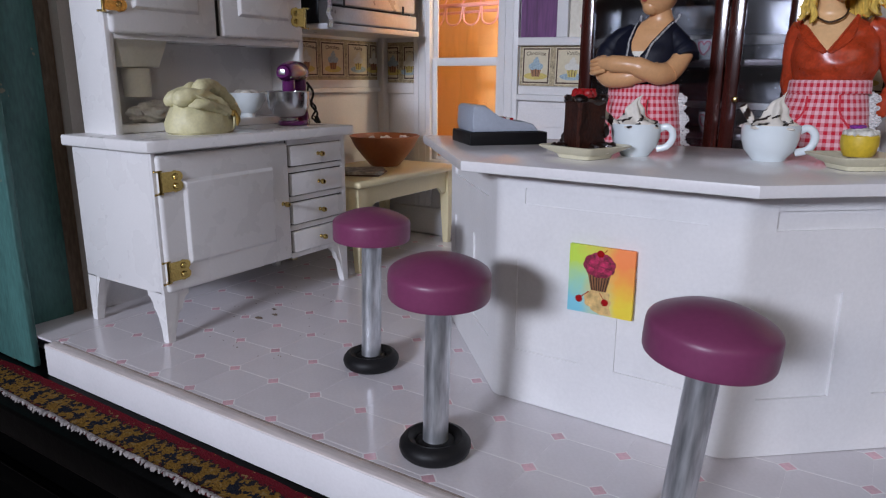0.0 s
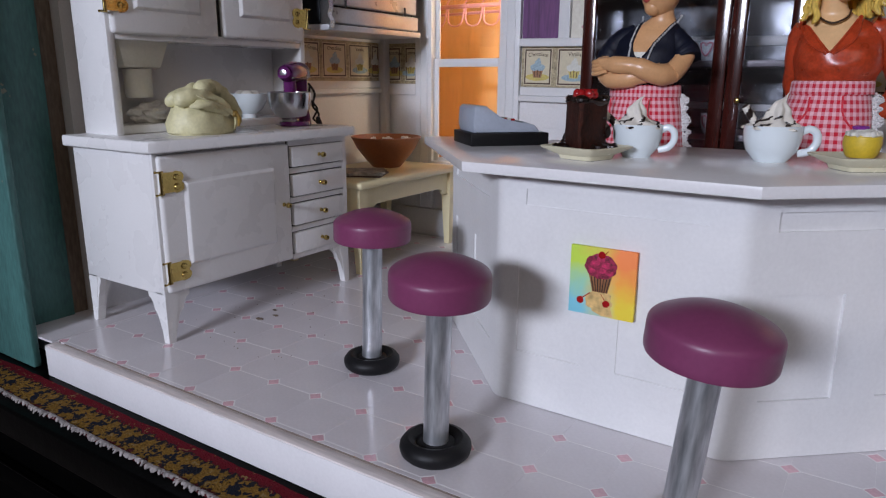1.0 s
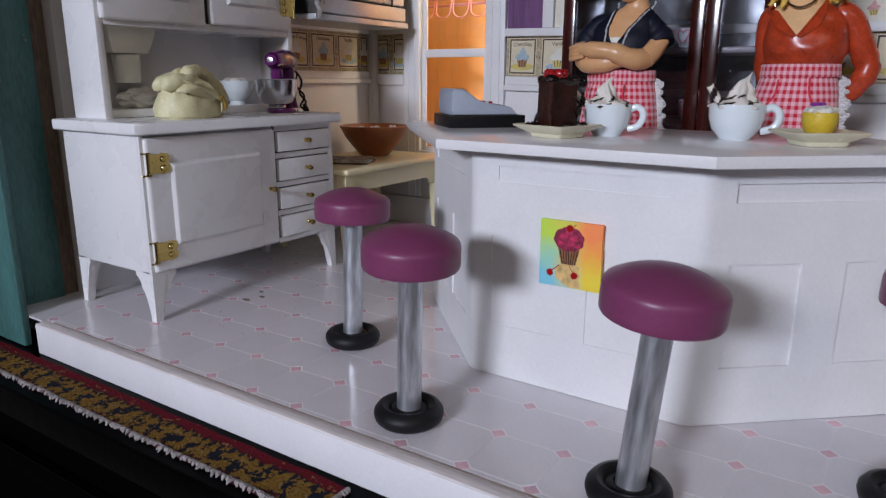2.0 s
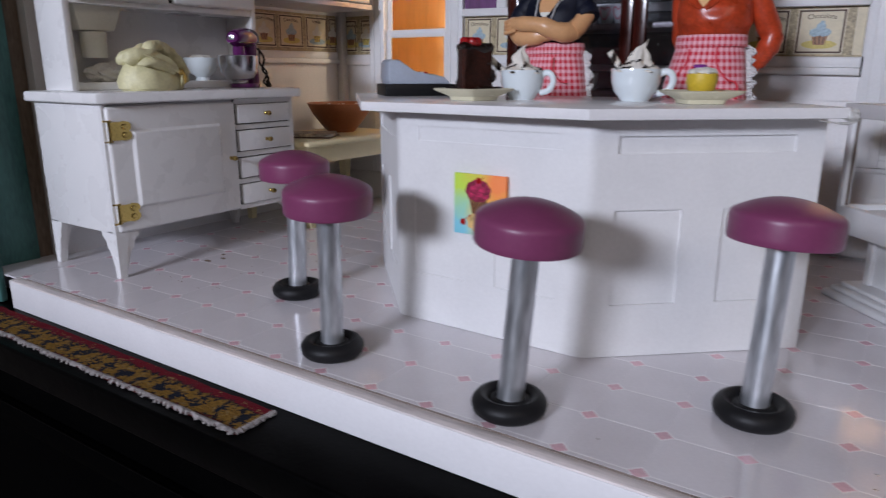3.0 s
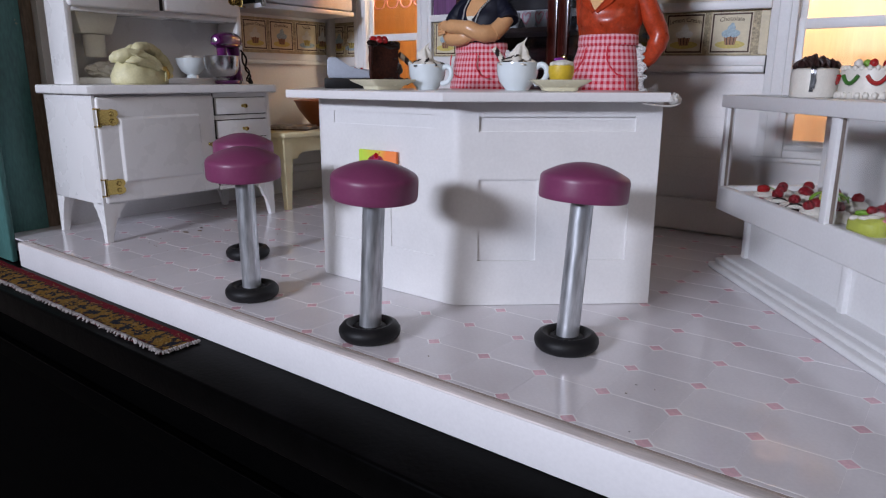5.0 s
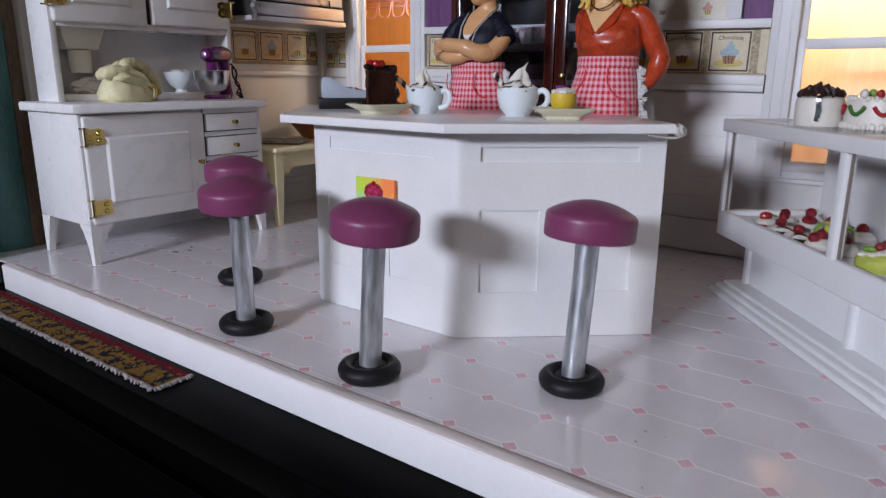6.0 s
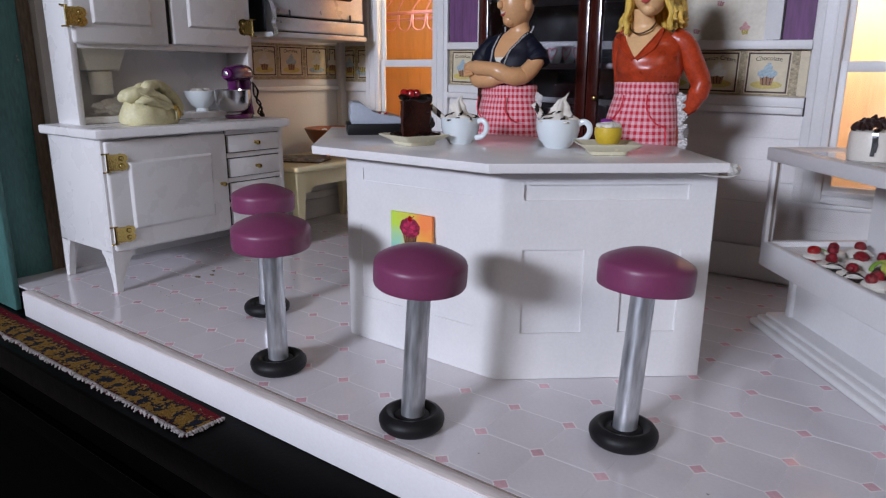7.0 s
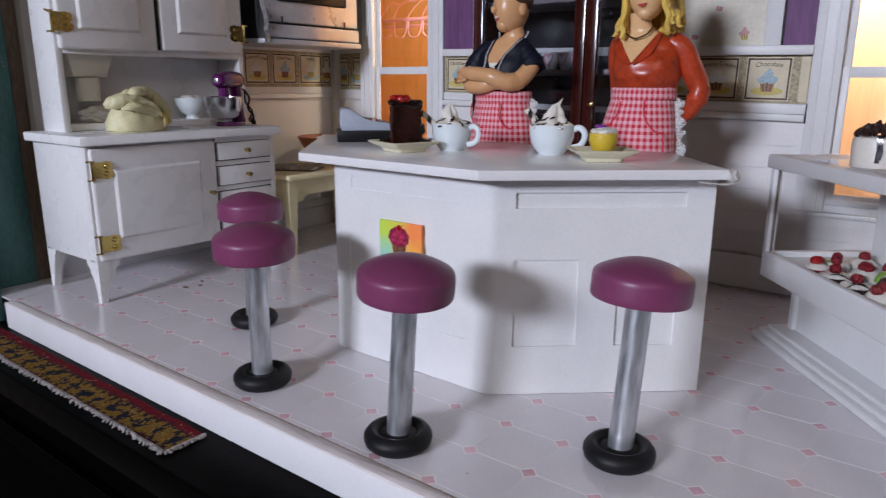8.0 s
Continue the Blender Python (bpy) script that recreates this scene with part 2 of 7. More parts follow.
CURL_CHOC = material("chocolate_curl", (0.040, 0.016, 0.014), 0.35, vary=0.3, bump=0.4)
PINK_ICING = material("pink_icing", (0.70, 0.25, 0.32), 0.4, vary=0.1, bump=0.4)
GREEN_ICING = material("green_icing", (0.22, 0.42, 0.05), 0.4, vary=0.15, bump=0.4)
REGISTER_GREY = material("blue_grey_plastic", (0.36, 0.40, 0.47), 0.4, vary=0.05, bump=0.15)
BLACK_PLASTIC = material("black_plastic", (0.005, 0.005, 0.006), 0.42, spec=0.3, vary=0.15, bump=0.2)
BAG = material("pale_yellow_clay", (0.66, 0.62, 0.37), 0.5, vary=0.08, bump=0.35, relief=350, stain=150, depth=0.0004)
GOLD_TIE = material("gold_cord", (0.34, 0.21, 0.04), 0.4, vary=0.2, bump=0.4)
STEEL = material("bowl_steel", (0.58, 0.58, 0.60), 0.22, 1.0, vary=0.08, bump=0.05)
PURPLE_ENAMEL = material("purple_enamel", (0.12, 0.018, 0.115), 0.14, vary=0.08, bump=0.04, coat=0.5)
HOOD_METAL = material("silver_paint", (0.60, 0.61, 0.64), 0.30, 0.35, vary=0.08, bump=0.1)
MAHOGANY = material("mahogany", (0.050, 0.009, 0.006), 0.16, vary=0.35, bump=0.15, stretch=(1, 1, 0.08), grain=1400, coat=0.5)
CASE_DARK = material("case_mirror", (0.30, 0.31, 0.33), 0.20, 1.0, vary=0.3, grain=300, bump=0.25, relief=250)
PURPLE_PANEL = material("purple_paper", (0.165, 0.060, 0.175), 0.6, vary=0.22, stain=200, bump=0.4, relief=900, stretch=(1, 1, 0.1))
CREAM_PAPER = material("cream_wallpaper", (0.74, 0.70, 0.60), 0.6, vary=0.06, grain=500, stain=160, tint=(0.62, 0.57, 0.46), bump=0.1)
CARD_PAPER = material("card_paper", (0.68, 0.60, 0.42), 0.55, vary=0.07, stain=260, bump=0.1)
CARD_LINE = material("brown_print", (0.075, 0.036, 0.020), 0.55)
CARD_GOLD = material("gold_scroll_print", (0.50, 0.41, 0.25), 0.55, vary=0.35, grain=1500, stain=500)
PRINT_BLUE = material("blue_print", (0.38, 0.50, 0.56), 0.55, vary=0.2, grain=1500, stain=700)
PRINT_PINK = material("pink_print", (0.64, 0.34, 0.33), 0.55, vary=0.2, grain=1500, stain=700)
PRINT_BROWN = material("tan_print", (0.38, 0.19, 0.09), 0.55, vary=0.2, grain=1500, stain=700)
PRINT_YELLOW = material("yellow_print", (0.62, 0.50, 0.14), 0.55, vary=0.15)
PRINT_WHITE = material("white_print", (0.72, 0.70, 0.62), 0.55, vary=0.1)
PALE_WOOD = material("pale_peach_wood", (0.70, 0.47, 0.29), 0.5, vary=0.10, grain=900, stain=120, stretch=(1, 1, 0.07), bump=0.15)
ORANGE_WOOD = material("orange_wood", (0.78, 0.43, 0.15), 0.5, vary=0.12, grain=900, stain=120, stretch=(1, 1, 0.07), bump=0.15)
PINK_WIRE = material("pink_wire", (0.75, 0.36, 0.34), 0.35)
GLASS = glass_material("clear_glass")
OLD_GLASS = glass_material("dusty_glass", (0.86, 0.87, 0.90), 0.06, 0.10, 0.065)
SKIN = material("painted_skin", (0.66, 0.36, 0.17), 0.32, vary=0.05, bump=0.1, stain=150)
SKIN_PALE = material("painted_pale_skin", (0.80, 0.50, 0.25), 0.32, vary=0.05, bump=0.1, stain=150)
NAVY = material("navy_paint", (0.006, 0.008, 0.020), 0.55, vary=0.25, bump=0.35, relief=600, spec=0.25)
RUST = material("rust_red_paint", (0.50, 0.058, 0.018), 0.30, vary=0.22, bump=0.4, relief=260, stain=170)
BLONDE = material("blonde_paint", (0.85, 0.55, 0.11), 0.35, vary=0.25, grain=1600, stain=500, stretch=(1, 1, 0.3), bump=0.7, relief=900)
BROWN_HAIR = material("brown_hair_paint", (0.06, 0.03, 0.015), 0.4, vary=0.3, bump=0.6)
LIPS = material("lip_paint", (0.45, 0.07, 0.06), 0.4)
LACE = material("white_lace", (0.75, 0.74, 0.73), 0.85, bump=0.8, relief=1800)
RED_TRIM = material("red_piping", (0.68, 0.02, 0.045), 0.6)
GINGHAM = gingham_material("red_gingham", (0.80, 0.46, 0.51), (0.56, 0.005, 0.028), 0.0028)
RUG = rug_material("woven_border")
FRINGE = material("cream_fringe", (0.36, 0.33, 0.32), 0.9, vary=0.3, grain=700, stain=300, bump=0.6)
SILVER_FOIL = material("silver_ribbon", (0.40, 0.40, 0.42), 0.16, 1.0, vary=0.3, stretch=(1, 1, 0.2))
ROOM_GREY = material("room_shell", (0.32, 0.275, 0.245), 0.8)
BEAD_SILVER = material("silver_beads", (0.60, 0.60, 0.61), 0.3, 0.2)
TAPE = material("clear_tape", (0.62, 0.61, 0.58), 0.2, vary=0.1, bump=0.6, relief=500)
BEIGE_FLOUR_BIN = material("flour_bin_enamel", (0.78, 0.76, 0.68), 0.4, vary=0.04)
PLASTIC_BAG = material("frosted_plastic", (0.70, 0.68, 0.65), 0.35, vary=0.12, bump=0.9, relief=300, depth=0.0006)


# ---- mesh helpers, in centimetres ----
def thing(name, label, category, x=0, y=0, z=0, rz=0, group="", kind=""):
    ob = new(name)
    ob.empty_display_size = 0.01
    ob.matrix_basis = pose(x * CM, y * CM, z * CM, 0, 0, rz)
    return tagged(ob, label, category, group, kind)


def finish(bm, name, mats, angle=38):
    mesh = bpy.data.meshes.new(name)
    bmesh.ops.recalc_face_normals(bm, faces=bm.faces)
    bmesh.ops.scale(bm, vec=(CM, CM, CM), verts=bm.verts)
    bm.to_mesh(mesh)
    bm.free()
    for m in (mats if isinstance(mats, (list, tuple)) else [mats]):
        mesh.materials.append(m)
    mesh.polygons.foreach_set("use_smooth", [True] * len(mesh.polygons))
    mesh.set_sharp_from_angle(angle=radians(angle))
    return mesh


def part(name, bm, mats, parent, label="", at=None):
    ob = new(name, finish(bm, name, mats))
    ob.parent = parent
    if at is not None:
        ob.matrix_basis = at
    return tagged(ob, label)


def solid(name, bm, mats, label, category, kind="", group=""):
    """A thing or a piece of the setting that is one mesh."""
    return tagged(new(name, finish(bm, name, mats)), label, category, group, kind)


def fresh():
    return bmesh.new()


def box(bm, x0, x1, y0, y1, z0, z1, bevel=0.0, seg=2, mi=0):
    vs = [bm.verts.new((x, y, z)) for z in (z0, z1) for x, y in ((x0, y0), (x1, y0), (x1, y1), (x0, y1))]
    fs = [bm.faces.new([vs[i] for i in q]) for q in ((3, 2, 1, 0), (4, 5, 6, 7), (0, 1, 5, 4), (1, 2, 6, 5), (2, 3, 7, 6), (3, 0, 4, 7))]
    for f in fs:
        f.material_index = mi
    if bevel:
        es = list({e for f in fs for e in f.edges})
        bmesh.ops.bevel(bm, geom=es, offset=bevel, segments=seg, affect="EDGES", profile=0.5)
    return bm


def prism(bm, poly, z0, z1, bevel=0.0, seg=2, mi=0):
    lo = [bm.verts.new((x, y, z0)) for x, y in poly]
    hi = [bm.verts.new((x, y, z1)) for x, y in poly]
    k = len(poly)
    fs = [bm.faces.new(lo[::-1]), bm.faces.new(hi)] + [bm.faces.new((lo[i], lo[(i + 1) % k], hi[(i + 1) % k], hi[i])) for i in range(k)]
    for f in fs:
        f.material_index = mi
    if bevel:
        es = list({e for f in fs[:2] for e in f.edges})
        bmesh.ops.bevel(bm, geom=es, offset=bevel, segments=seg, affect="EDGES", profile=0.5)
    return bm


def lathe(bm, profile, seg=32, cx=0, cy=0, cz=0, sx=1.0, sy=1.0, mi=0, closed=False):
    """Turn a profile of (radius, height) about the upright axis."""
    rings = []
    for r, z in profile:
        if r < 1e-4:
            rings.append([bm.verts.new((cx, cy, cz + z))])
        else:
            rings.append([bm.verts.new((cx + sx * r * math.cos(2 * math.pi * k / seg), cy + sy * r * math.sin(2 * math.pi * k / seg), cz + z)) for k in range(seg)])
    pairs = list(zip(rings, rings[1:])) + ([(rings[-1], rings[0])] if closed else [])
    for a, b in pairs:
        for k in range(seg):
            q = [a[k % len(a)], a[(k + 1) % len(a)], b[(k + 1) % len(b)], b[k % len(b)]]
            q = list(dict.fromkeys(q))
            if len(q) > 2:
                bm.faces.new(q).material_index = mi
    return bm


def loft(bm, rings, seg=24, mi=0, caps=True, power=1.0):
    """Stack of ellipses (cx, cy, cz, rx, ry)."""
    loops = []
    for cx, cy, cz, rx, ry in rings:
        ring = []
        for k in range(seg):
            a = 2 * math.pi * k / seg
            c, s = math.cos(a), math.sin(a)
            ring.append(bm.verts.new((cx + rx * math.copysign(abs(c) ** power, c), cy + ry * math.copysign(abs(s) ** power, s), cz)))
        loops.append(ring)
    fs = []
    for a, b in zip(loops, loops[1:]):
        for k in range(seg):
            fs.append(bm.faces.new((a[k], a[(k + 1) % seg], b[(k + 1) % seg], b[k])))
    if caps:
        fs += [bm.faces.new(loops[0][::-1]), bm.faces.new(loops[-1])]
    for f in fs:
        f.material_index = mi
    return loops


def tube(bm, pts, radii, seg=10, mi=0, caps=True, flat=1.0):
    """A round rod through points, with one radius or a radius a point."""
    pts = [Vector(p) for p in pts]
    radii = radii if isinstance(radii, (list, tuple)) else [radii] * len(pts)
    loops, side = [], None
    for i, p in enumerate(pts):
        d = (pts[min(i + 1, len(pts) - 1)] - pts[max(i - 1, 0)]).normalized()
        if side is None:
            side = d.cross(Vector((0, 0, 1)) if abs(d.z) < 0.9 else Vector((0, 1, 0))).normalized()
        side = (side - d * side.dot(d)).normalized()
        up = d.cross(side)
        loops.append([bm.verts.new(p + radii[i] * (math.cos(2 * math.pi * k / seg) * side + flat * math.sin(2 * math.pi * k / seg) * up)) for k in range(seg)])
    fs = []
    for a, b in zip(loops, loops[1:]):
        for k in range(seg):
            fs.append(bm.faces.new((a[k], a[(k + 1) % seg], b[(k + 1) % seg], b[k])))
    if caps:
        fs += [bm.faces.new(loops[0][::-1]), bm.faces.new(loops[-1])]
    for f in fs:
        f.material_index = mi
    return bm


def smooth_path(pts, n=6):
    """Points on a smooth curve through the given ones."""
    pts = [Vector(p) for p in pts]
    out = []
    for i in range(len(pts) - 1):
        a, b, c, d = pts[max(i - 1, 0)], pts[i], pts[i + 1], pts[min(i + 2, len(pts) - 1)]
        for k in range(n):
            t = k / n
            out.append(0.5 * ((2 * b) + (c - a) * t + (2 * a - 5 * b + 4 * c - d) * t * t + (3 * b - a - 3 * c + d) * t ** 3))
    out.append(pts[-1])
    return out


def blob(bm, c, r, lump=0.0, freq=1.0, sub=3, mi=0, seed=0.0):
    """A rounded lump; r is one radius or three."""
    r = r if isinstance(r, (list, tuple)) else (r, r, r)
    made = bmesh.ops.create_icosphere(bm, subdivisions=sub, radius=1.0)["verts"]
    for v in made:
        d = v.co.copy()
        k = 1 + lump * noise.noise(d * freq + Vector((seed, seed * 1.7, seed * 0.3)))
        v.co = Vector((c[0] + d.x * r[0] * k, c[1] + d.y * r[1] * k, c[2] + d.z * r[2] * k))
    for f in {f for v in made for f in v.link_faces}:
        f.material_index = mi
    return made


def moved(bm, verts, m):
    bmesh.ops.transform(bm, matrix=m, verts=verts)


def words(text, size, mat, parent, name, at, squeeze=1.0):
    """Lettering as a thin mesh, centred on its own middle; size in centimetres."""
    curve = bpy.data.curves.new(name, "FONT")
    curve.body, curve.size, curve.extrude = text, size * CM, 0.004 * CM
    curve.align_x, curve.align_y = "CENTER", "CENTER"
    tmp = bpy.data.objects.new(name, curve)
    mesh = bpy.data.meshes.new_from_object(tmp)
    bpy.data.objects.remove(tmp)
    mesh.materials.clear()
    mesh.materials.append(mat)
    mesh.transform(Matrix.Diagonal((squeeze, 1, 1, 1)))
    ob = new(name, mesh)
    ob.parent = parent
    ob.matrix_basis = at
    return ob


def cm(x, y, z, rx=0, ry=0, rz=0):
    return pose(x * CM, y * CM, z * CM, rx, ry, rz)


def offset_line(points, d):
    """An open polyline pushed outwards (to its right) by d."""
    pts = [Vector(p) for p in points]
    ns = []
    for a, b in zip(pts, pts[1:]):
        t = (b - a).normalized()
        ns.append(Vector((t.y, -t.x)))
    out = [pts[0] + ns[0] * d]
    for i in range(1, len(pts) - 1):
        s = ns[i - 1] + ns[i]
        out.append(pts[i] + s * (d / (1 + ns[i - 1].dot(ns[i]))))
    out.append(pts[-1] + ns[-1] * d)
    return [(p.x, p.y) for p in out]


# ---- the setting ----
LEFT, RIGHT, FRONT, BACK, TOP = -29.35, 19.0, 12.3, 37.5, 27.0

# platform of the doll's house, with a raw card edge under the tile sheet
floor = fresh()
box(floor, -27.2, RIGHT + 2, FRONT, 16.0, -1.35, -0.10, 0.03)
box(floor, -33.0, RIGHT + 2, 13.6, 47.0, -1.34, -0.101)
floor = solid("floor", floor, EDGE_PAINT, "white painted house platform with glossy patterned tile floor", "floor", "structure")
plain = fresh()
prism(plain, [(-33.0, 12.63), (-27.25, 12.63), (-27.25, 40.0), (-33.0, 40.0)], -0.099, -0.012)
part("plain_floor", plain, TILE, floor, "plain grey floor strip along the wall")
lip = fresh()
box(lip, -27.15, RIGHT, FRONT + 0.012, FRONT + 0.45, -0.10, -0.035, 0.012)
part("board_top", lip, LIP_WOOD, floor, "bare greyish top edge of the front board")
sheet = fresh()
back = [(RIGHT - 0.3 * k, FRONT + 0.52) for k in range(153)]
front = [(x, FRONT + 0.455 + 0.022 * noise.noise(Vector((x * 0.6, 0, 0))) + 0.008 * noise.noise(Vector((x * 2.7, 4, 0)))) for x, y in back[::-1]]
prism(sheet, back + front, -0.10, -0.012)
part("sheet_edge", sheet, CARD_EDGE, floor, "brown raw edge of the tile sheet")
grout = fresh()
box(grout, -27.1, RIGHT, FRONT + 0.50, 14.0, -0.10, -0.006)
box(grout, -27.2, RIGHT, 14.0, BACK, -0.10, -0.006)
part("grout", grout, GROUT, floor, "white printed joint lines")

# black cabinet that carries the house
shelf = thing("shelf", "black lacquered wooden cabinet top under the house", "cabinet", kind="structure")
bm = fresh()
box(bm, -70, 60, 9.9, 60, -2.6, -1.37, 0.12, 3)
part("top_board", bm, BLACK_LACQUER, shelf)
bm = fresh()
box(bm, -70, 60, 10.5, 60, -75, -2.62, 0.05)
part("front_panel", bm, BLACK_WOOD, shelf)
bm = fresh()
box(bm, -70, 60, 10.1, 10.5, -5.2, -4.2, 0.08)
part("rail", bm, BLACK_WOOD, shelf)
bm = fresh()
box(bm, -70, 60, 10.06, 10.12, -4.22, -4.17, 0.015)
part("bead", bm, BLACK_LACQUER, shelf, "thin worn edge bead")

# left house wall: teal corner post, recessed teal board, brown lining
bm = fresh()
box(bm, -36, -28.3, 12.3, 12.62, -1.33, 30, 0.07, 3)
post = solid("corner_post", bm, GREEN_PAINT, "chipped teal painted wooden corner post", "post", "structure")
bm = fresh()
box(bm, -36, -29.75, 12.64, 15.0, -0.09, 30, 0.05, 2)
part("recessed_board", bm, GREEN_PAINT, post)
bm = fresh()
box(bm, -31, -29.9, 15.05, 15.7, -0.09, 30, 0.03)
part("lining_board", bm, BROWN_BOARD, post, "bare brown lining board")
bm = fresh()
box(bm, -31.0, LEFT, 15.75, BACK + 0.4, -0.09, TOP)
wall_left = solid("wall_left", bm, WALL_WHITE, "white painted inner wall with rail and baseboard", "wall", "structure")
# unseen right wall and ceiling, brown so that less light bounces inside
bm = fresh()
box(bm, RIGHT, RIGHT + 1.2, 13.0, BACK + 0.4, -0.09, TOP)
solid("wall_right", bm, BROWN_BOARD, "unseen bare wooden wall, brown to cut bounced light", "wall", "structure")
bm = fresh()
box(bm, -36, RIGHT + 1.2, 13.0, 47.5, TOP, TOP + 1.2)
solid("ceiling", bm, BROWN_BOARD, "unseen brown house ceiling that cuts bounced light", "ceiling", "structure")

# back wall with two window openings
OPEN = ((-25.2, -20.2), (4.5, 9.5))
SILL_Z, HEAD_Z = 5.2, 21.0
bm = fresh()
xs = [LEFT, OPEN[0][0], OPEN[0][1], OPEN[1][0], OPEN[1][1], RIGHT]
for i in range(5):
    if i in (1, 3):
        box(bm, xs[i], xs[i + 1], BACK, BACK + 0.4, -0.09, SILL_Z)
        box(bm, xs[i], xs[i + 1], BACK, BACK + 0.4, HEAD_Z, TOP)
    else:
        box(bm, xs[i], xs[i + 1], BACK, BACK + 0.4, -0.09, TOP)
wall_back = solid("wall_back", bm, WALL_WHITE, "white panelled back wall with two sash windows", "wall", "structure")


def rise(x):
    """The trims of the back wall climb slightly away from the second window."""
    return 0.016 * (3.2 - x)


def trim(name, boxes, mat, label="", parent=None):
    bm = fresh()
    for b in boxes:
        box(bm, *b)
    for v in bm.verts:
        v.co.z += rise(v.co.x)
    return part(name, bm, mat, parent or wall_back, label)


def clapboard(x0, x1, z0, z1, step):
    z = z0
    while z < z1 - 0.1:
        bm = fresh()
        top = min(z + step, z1)
        v = [bm.verts.new(p) for p in ((x0, BACK - 0.10, z), (x1, BACK - 0.10, z), (x1, BACK - 0.045, top - 0.02), (x0, BACK - 0.045, top - 0.02),
                                       (x0, BACK, z), (x1, BACK, z), (x1, BACK, top - 0.02), (x0, BACK, top - 0.02))]
        for q in ((0, 1, 2, 3), (0, 4, 5, 1), (3, 2, 6, 7), (0, 3, 7, 4), (1, 5, 6, 2), (4, 7, 6, 5)):
            bm.faces.new([v[i] for i in q])
        part("board", bm, WALL_WHITE, wall_back)
        z = top


clapboard(-18.9, 3.2, 2.0, 8.8, 1.13)


def window(name, x0, x1, foot=2.0, up=0.0):
    """A white sash window: casing, sill, two panes."""
    w = thing(name, "white painted sash window, orange lit room behind", "window", kind="structure")
    bm = fresh()
    for a, b in ((x0 - 1.30, x0 - 0.02), (x1 + 0.02, x1 + 1.30)):
        box(bm, a, b, BACK - 0.32, BACK - 0.01, foot, HEAD_Z + 1.2, 0.05)
        m = (a + b) / 2
        box(bm, m - 0.33, m - 0.22, BACK - 0.37, BACK - 0.30, foot, HEAD_Z + 1.2, 0.02)
        box(bm, m + 0.22, m + 0.33, BACK - 0.37, BACK - 0.30, foot, HEAD_Z + 1.2, 0.02)
    part("casing", bm, WHITE_PAINT, w)
    bm = fresh()
    if foot < 3:
        box(bm, x0 - 0.02, x1 + 0.02, BACK - 0.42, BACK - 0.01, SILL_Z - 0.62, SILL_Z - 0.02, 0.05)
        box(bm, x0 - 0.02, x1 + 0.02, BACK - 0.16, BACK - 0.01, 3.2, SILL_Z - 0.63, 0.03)
    else:
        box(bm, x0 - 0.02, x1 + 0.02, BACK - 0.10, BACK - 0.01, 4.95, SILL_Z - 0.02, 0.02)
        box(bm, x0 - 0.02, x1 + 0.02, BACK - 0.14, BACK - 0.01, foot, 4.91, 0.02)
    part("window_sill", bm, WHITE_PAINT, w)
    for z0, z1, y in ((SILL_Z, 11.45 + up, BACK + 0.02), (10.95 + up, HEAD_Z, BACK + 0.16)):
        bm = fresh()
        box(bm, x0, x0 + 0.32, y, y + 0.12, z0, z1, 0.02)
        box(bm, x1 - 0.32, x1, y, y + 0.12, z0, z1, 0.02)
        box(bm, x0 + 0.32, x1 - 0.32, y, y + 0.12, z0, z0 + (0.24 if z0 < 8 else 0.5), 0.02)
        box(bm, x0 + 0.32, x1 - 0.32, y, y + 0.12, z1 - (0.5 if z0 < 8 else 0.35), z1, 0.02)
        sash = part("sash", bm, WHITE_PAINT, w)
        bm = fresh()
        box(bm, x0 + 0.3, x1 - 0.3, y + 0.05, y + 0.065, z0 + 0.3, z1 - 0.3)
        part("pane", bm, GLASS, sash).visible_shadow = False
    return w


window("window_1", *OPEN[0], up=0.28)
window("window_2", *OPEN[1], 4.56)
# slim rail and boards below the second window
clapboard(3.2, 12.0, 2.0, 4.28, 1.14)
bm = fresh()
box(bm, 2.9, 12.0, BACK - 0.24, BACK - 0.01, 4.30, 4.54, 0.04)
part("window_rail", bm, WHITE_PAINT, wall_back)

# rail, ledge and baseboard mouldings
trim("chair_rail", ((-18.88, 3.18, BACK - 0.38, BACK - 0.02, 8.85, 9.2, 0.05), (-18.88, 3.18, BACK - 0.22, BACK - 0.02, 9.2, 9.7, 0.05)), WHITE_PAINT, "white chair rail moulding")
trim("ledge", ((-18.88, 3.25, BACK - 0.45, BACK - 0.02, 12.0, 12.46, 0.06),), WHITE_PAINT)
bm = fresh()
box(bm, LEFT + 0.4, RIGHT - 0.1, BACK - 0.30, BACK - 0.02, 0.10, 1.9, 0.06)
part("baseboard", bm, WALL_WHITE, wall_back)
bm = fresh()
box(bm, -29.2, -26.55, BACK - 0.25, BACK - 0.02, 9.45, 10.15, 0.05)
box(bm, -29.2, -26.55, BACK - 0.12, BACK - 0.02, 12.76, 13.3, 0.03)
part("corner_rail", bm, WALL_WHITE, wall_back)
bm = fresh()
box(bm, LEFT + 0.02, LEFT + 0.30, 27.9, BACK - 0.02, 9.55, 9.85, 0.05)
box(bm, LEFT + 0.02, LEFT + 0.16, 27.9, BACK - 0.02, 9.85, 10.33, 0.05)
box(bm, LEFT + 0.02, LEFT + 0.20, 27.9, BACK - 0.02, 12.78, 13.1, 0.05)
part("chair_rail", bm, WHITE_PAINT, wall_left)
bm = fresh()
box(bm, LEFT + 0.02, LEFT + 0.28, 27.9, BACK - 0.3, -0.005, 1.45, 0.05)
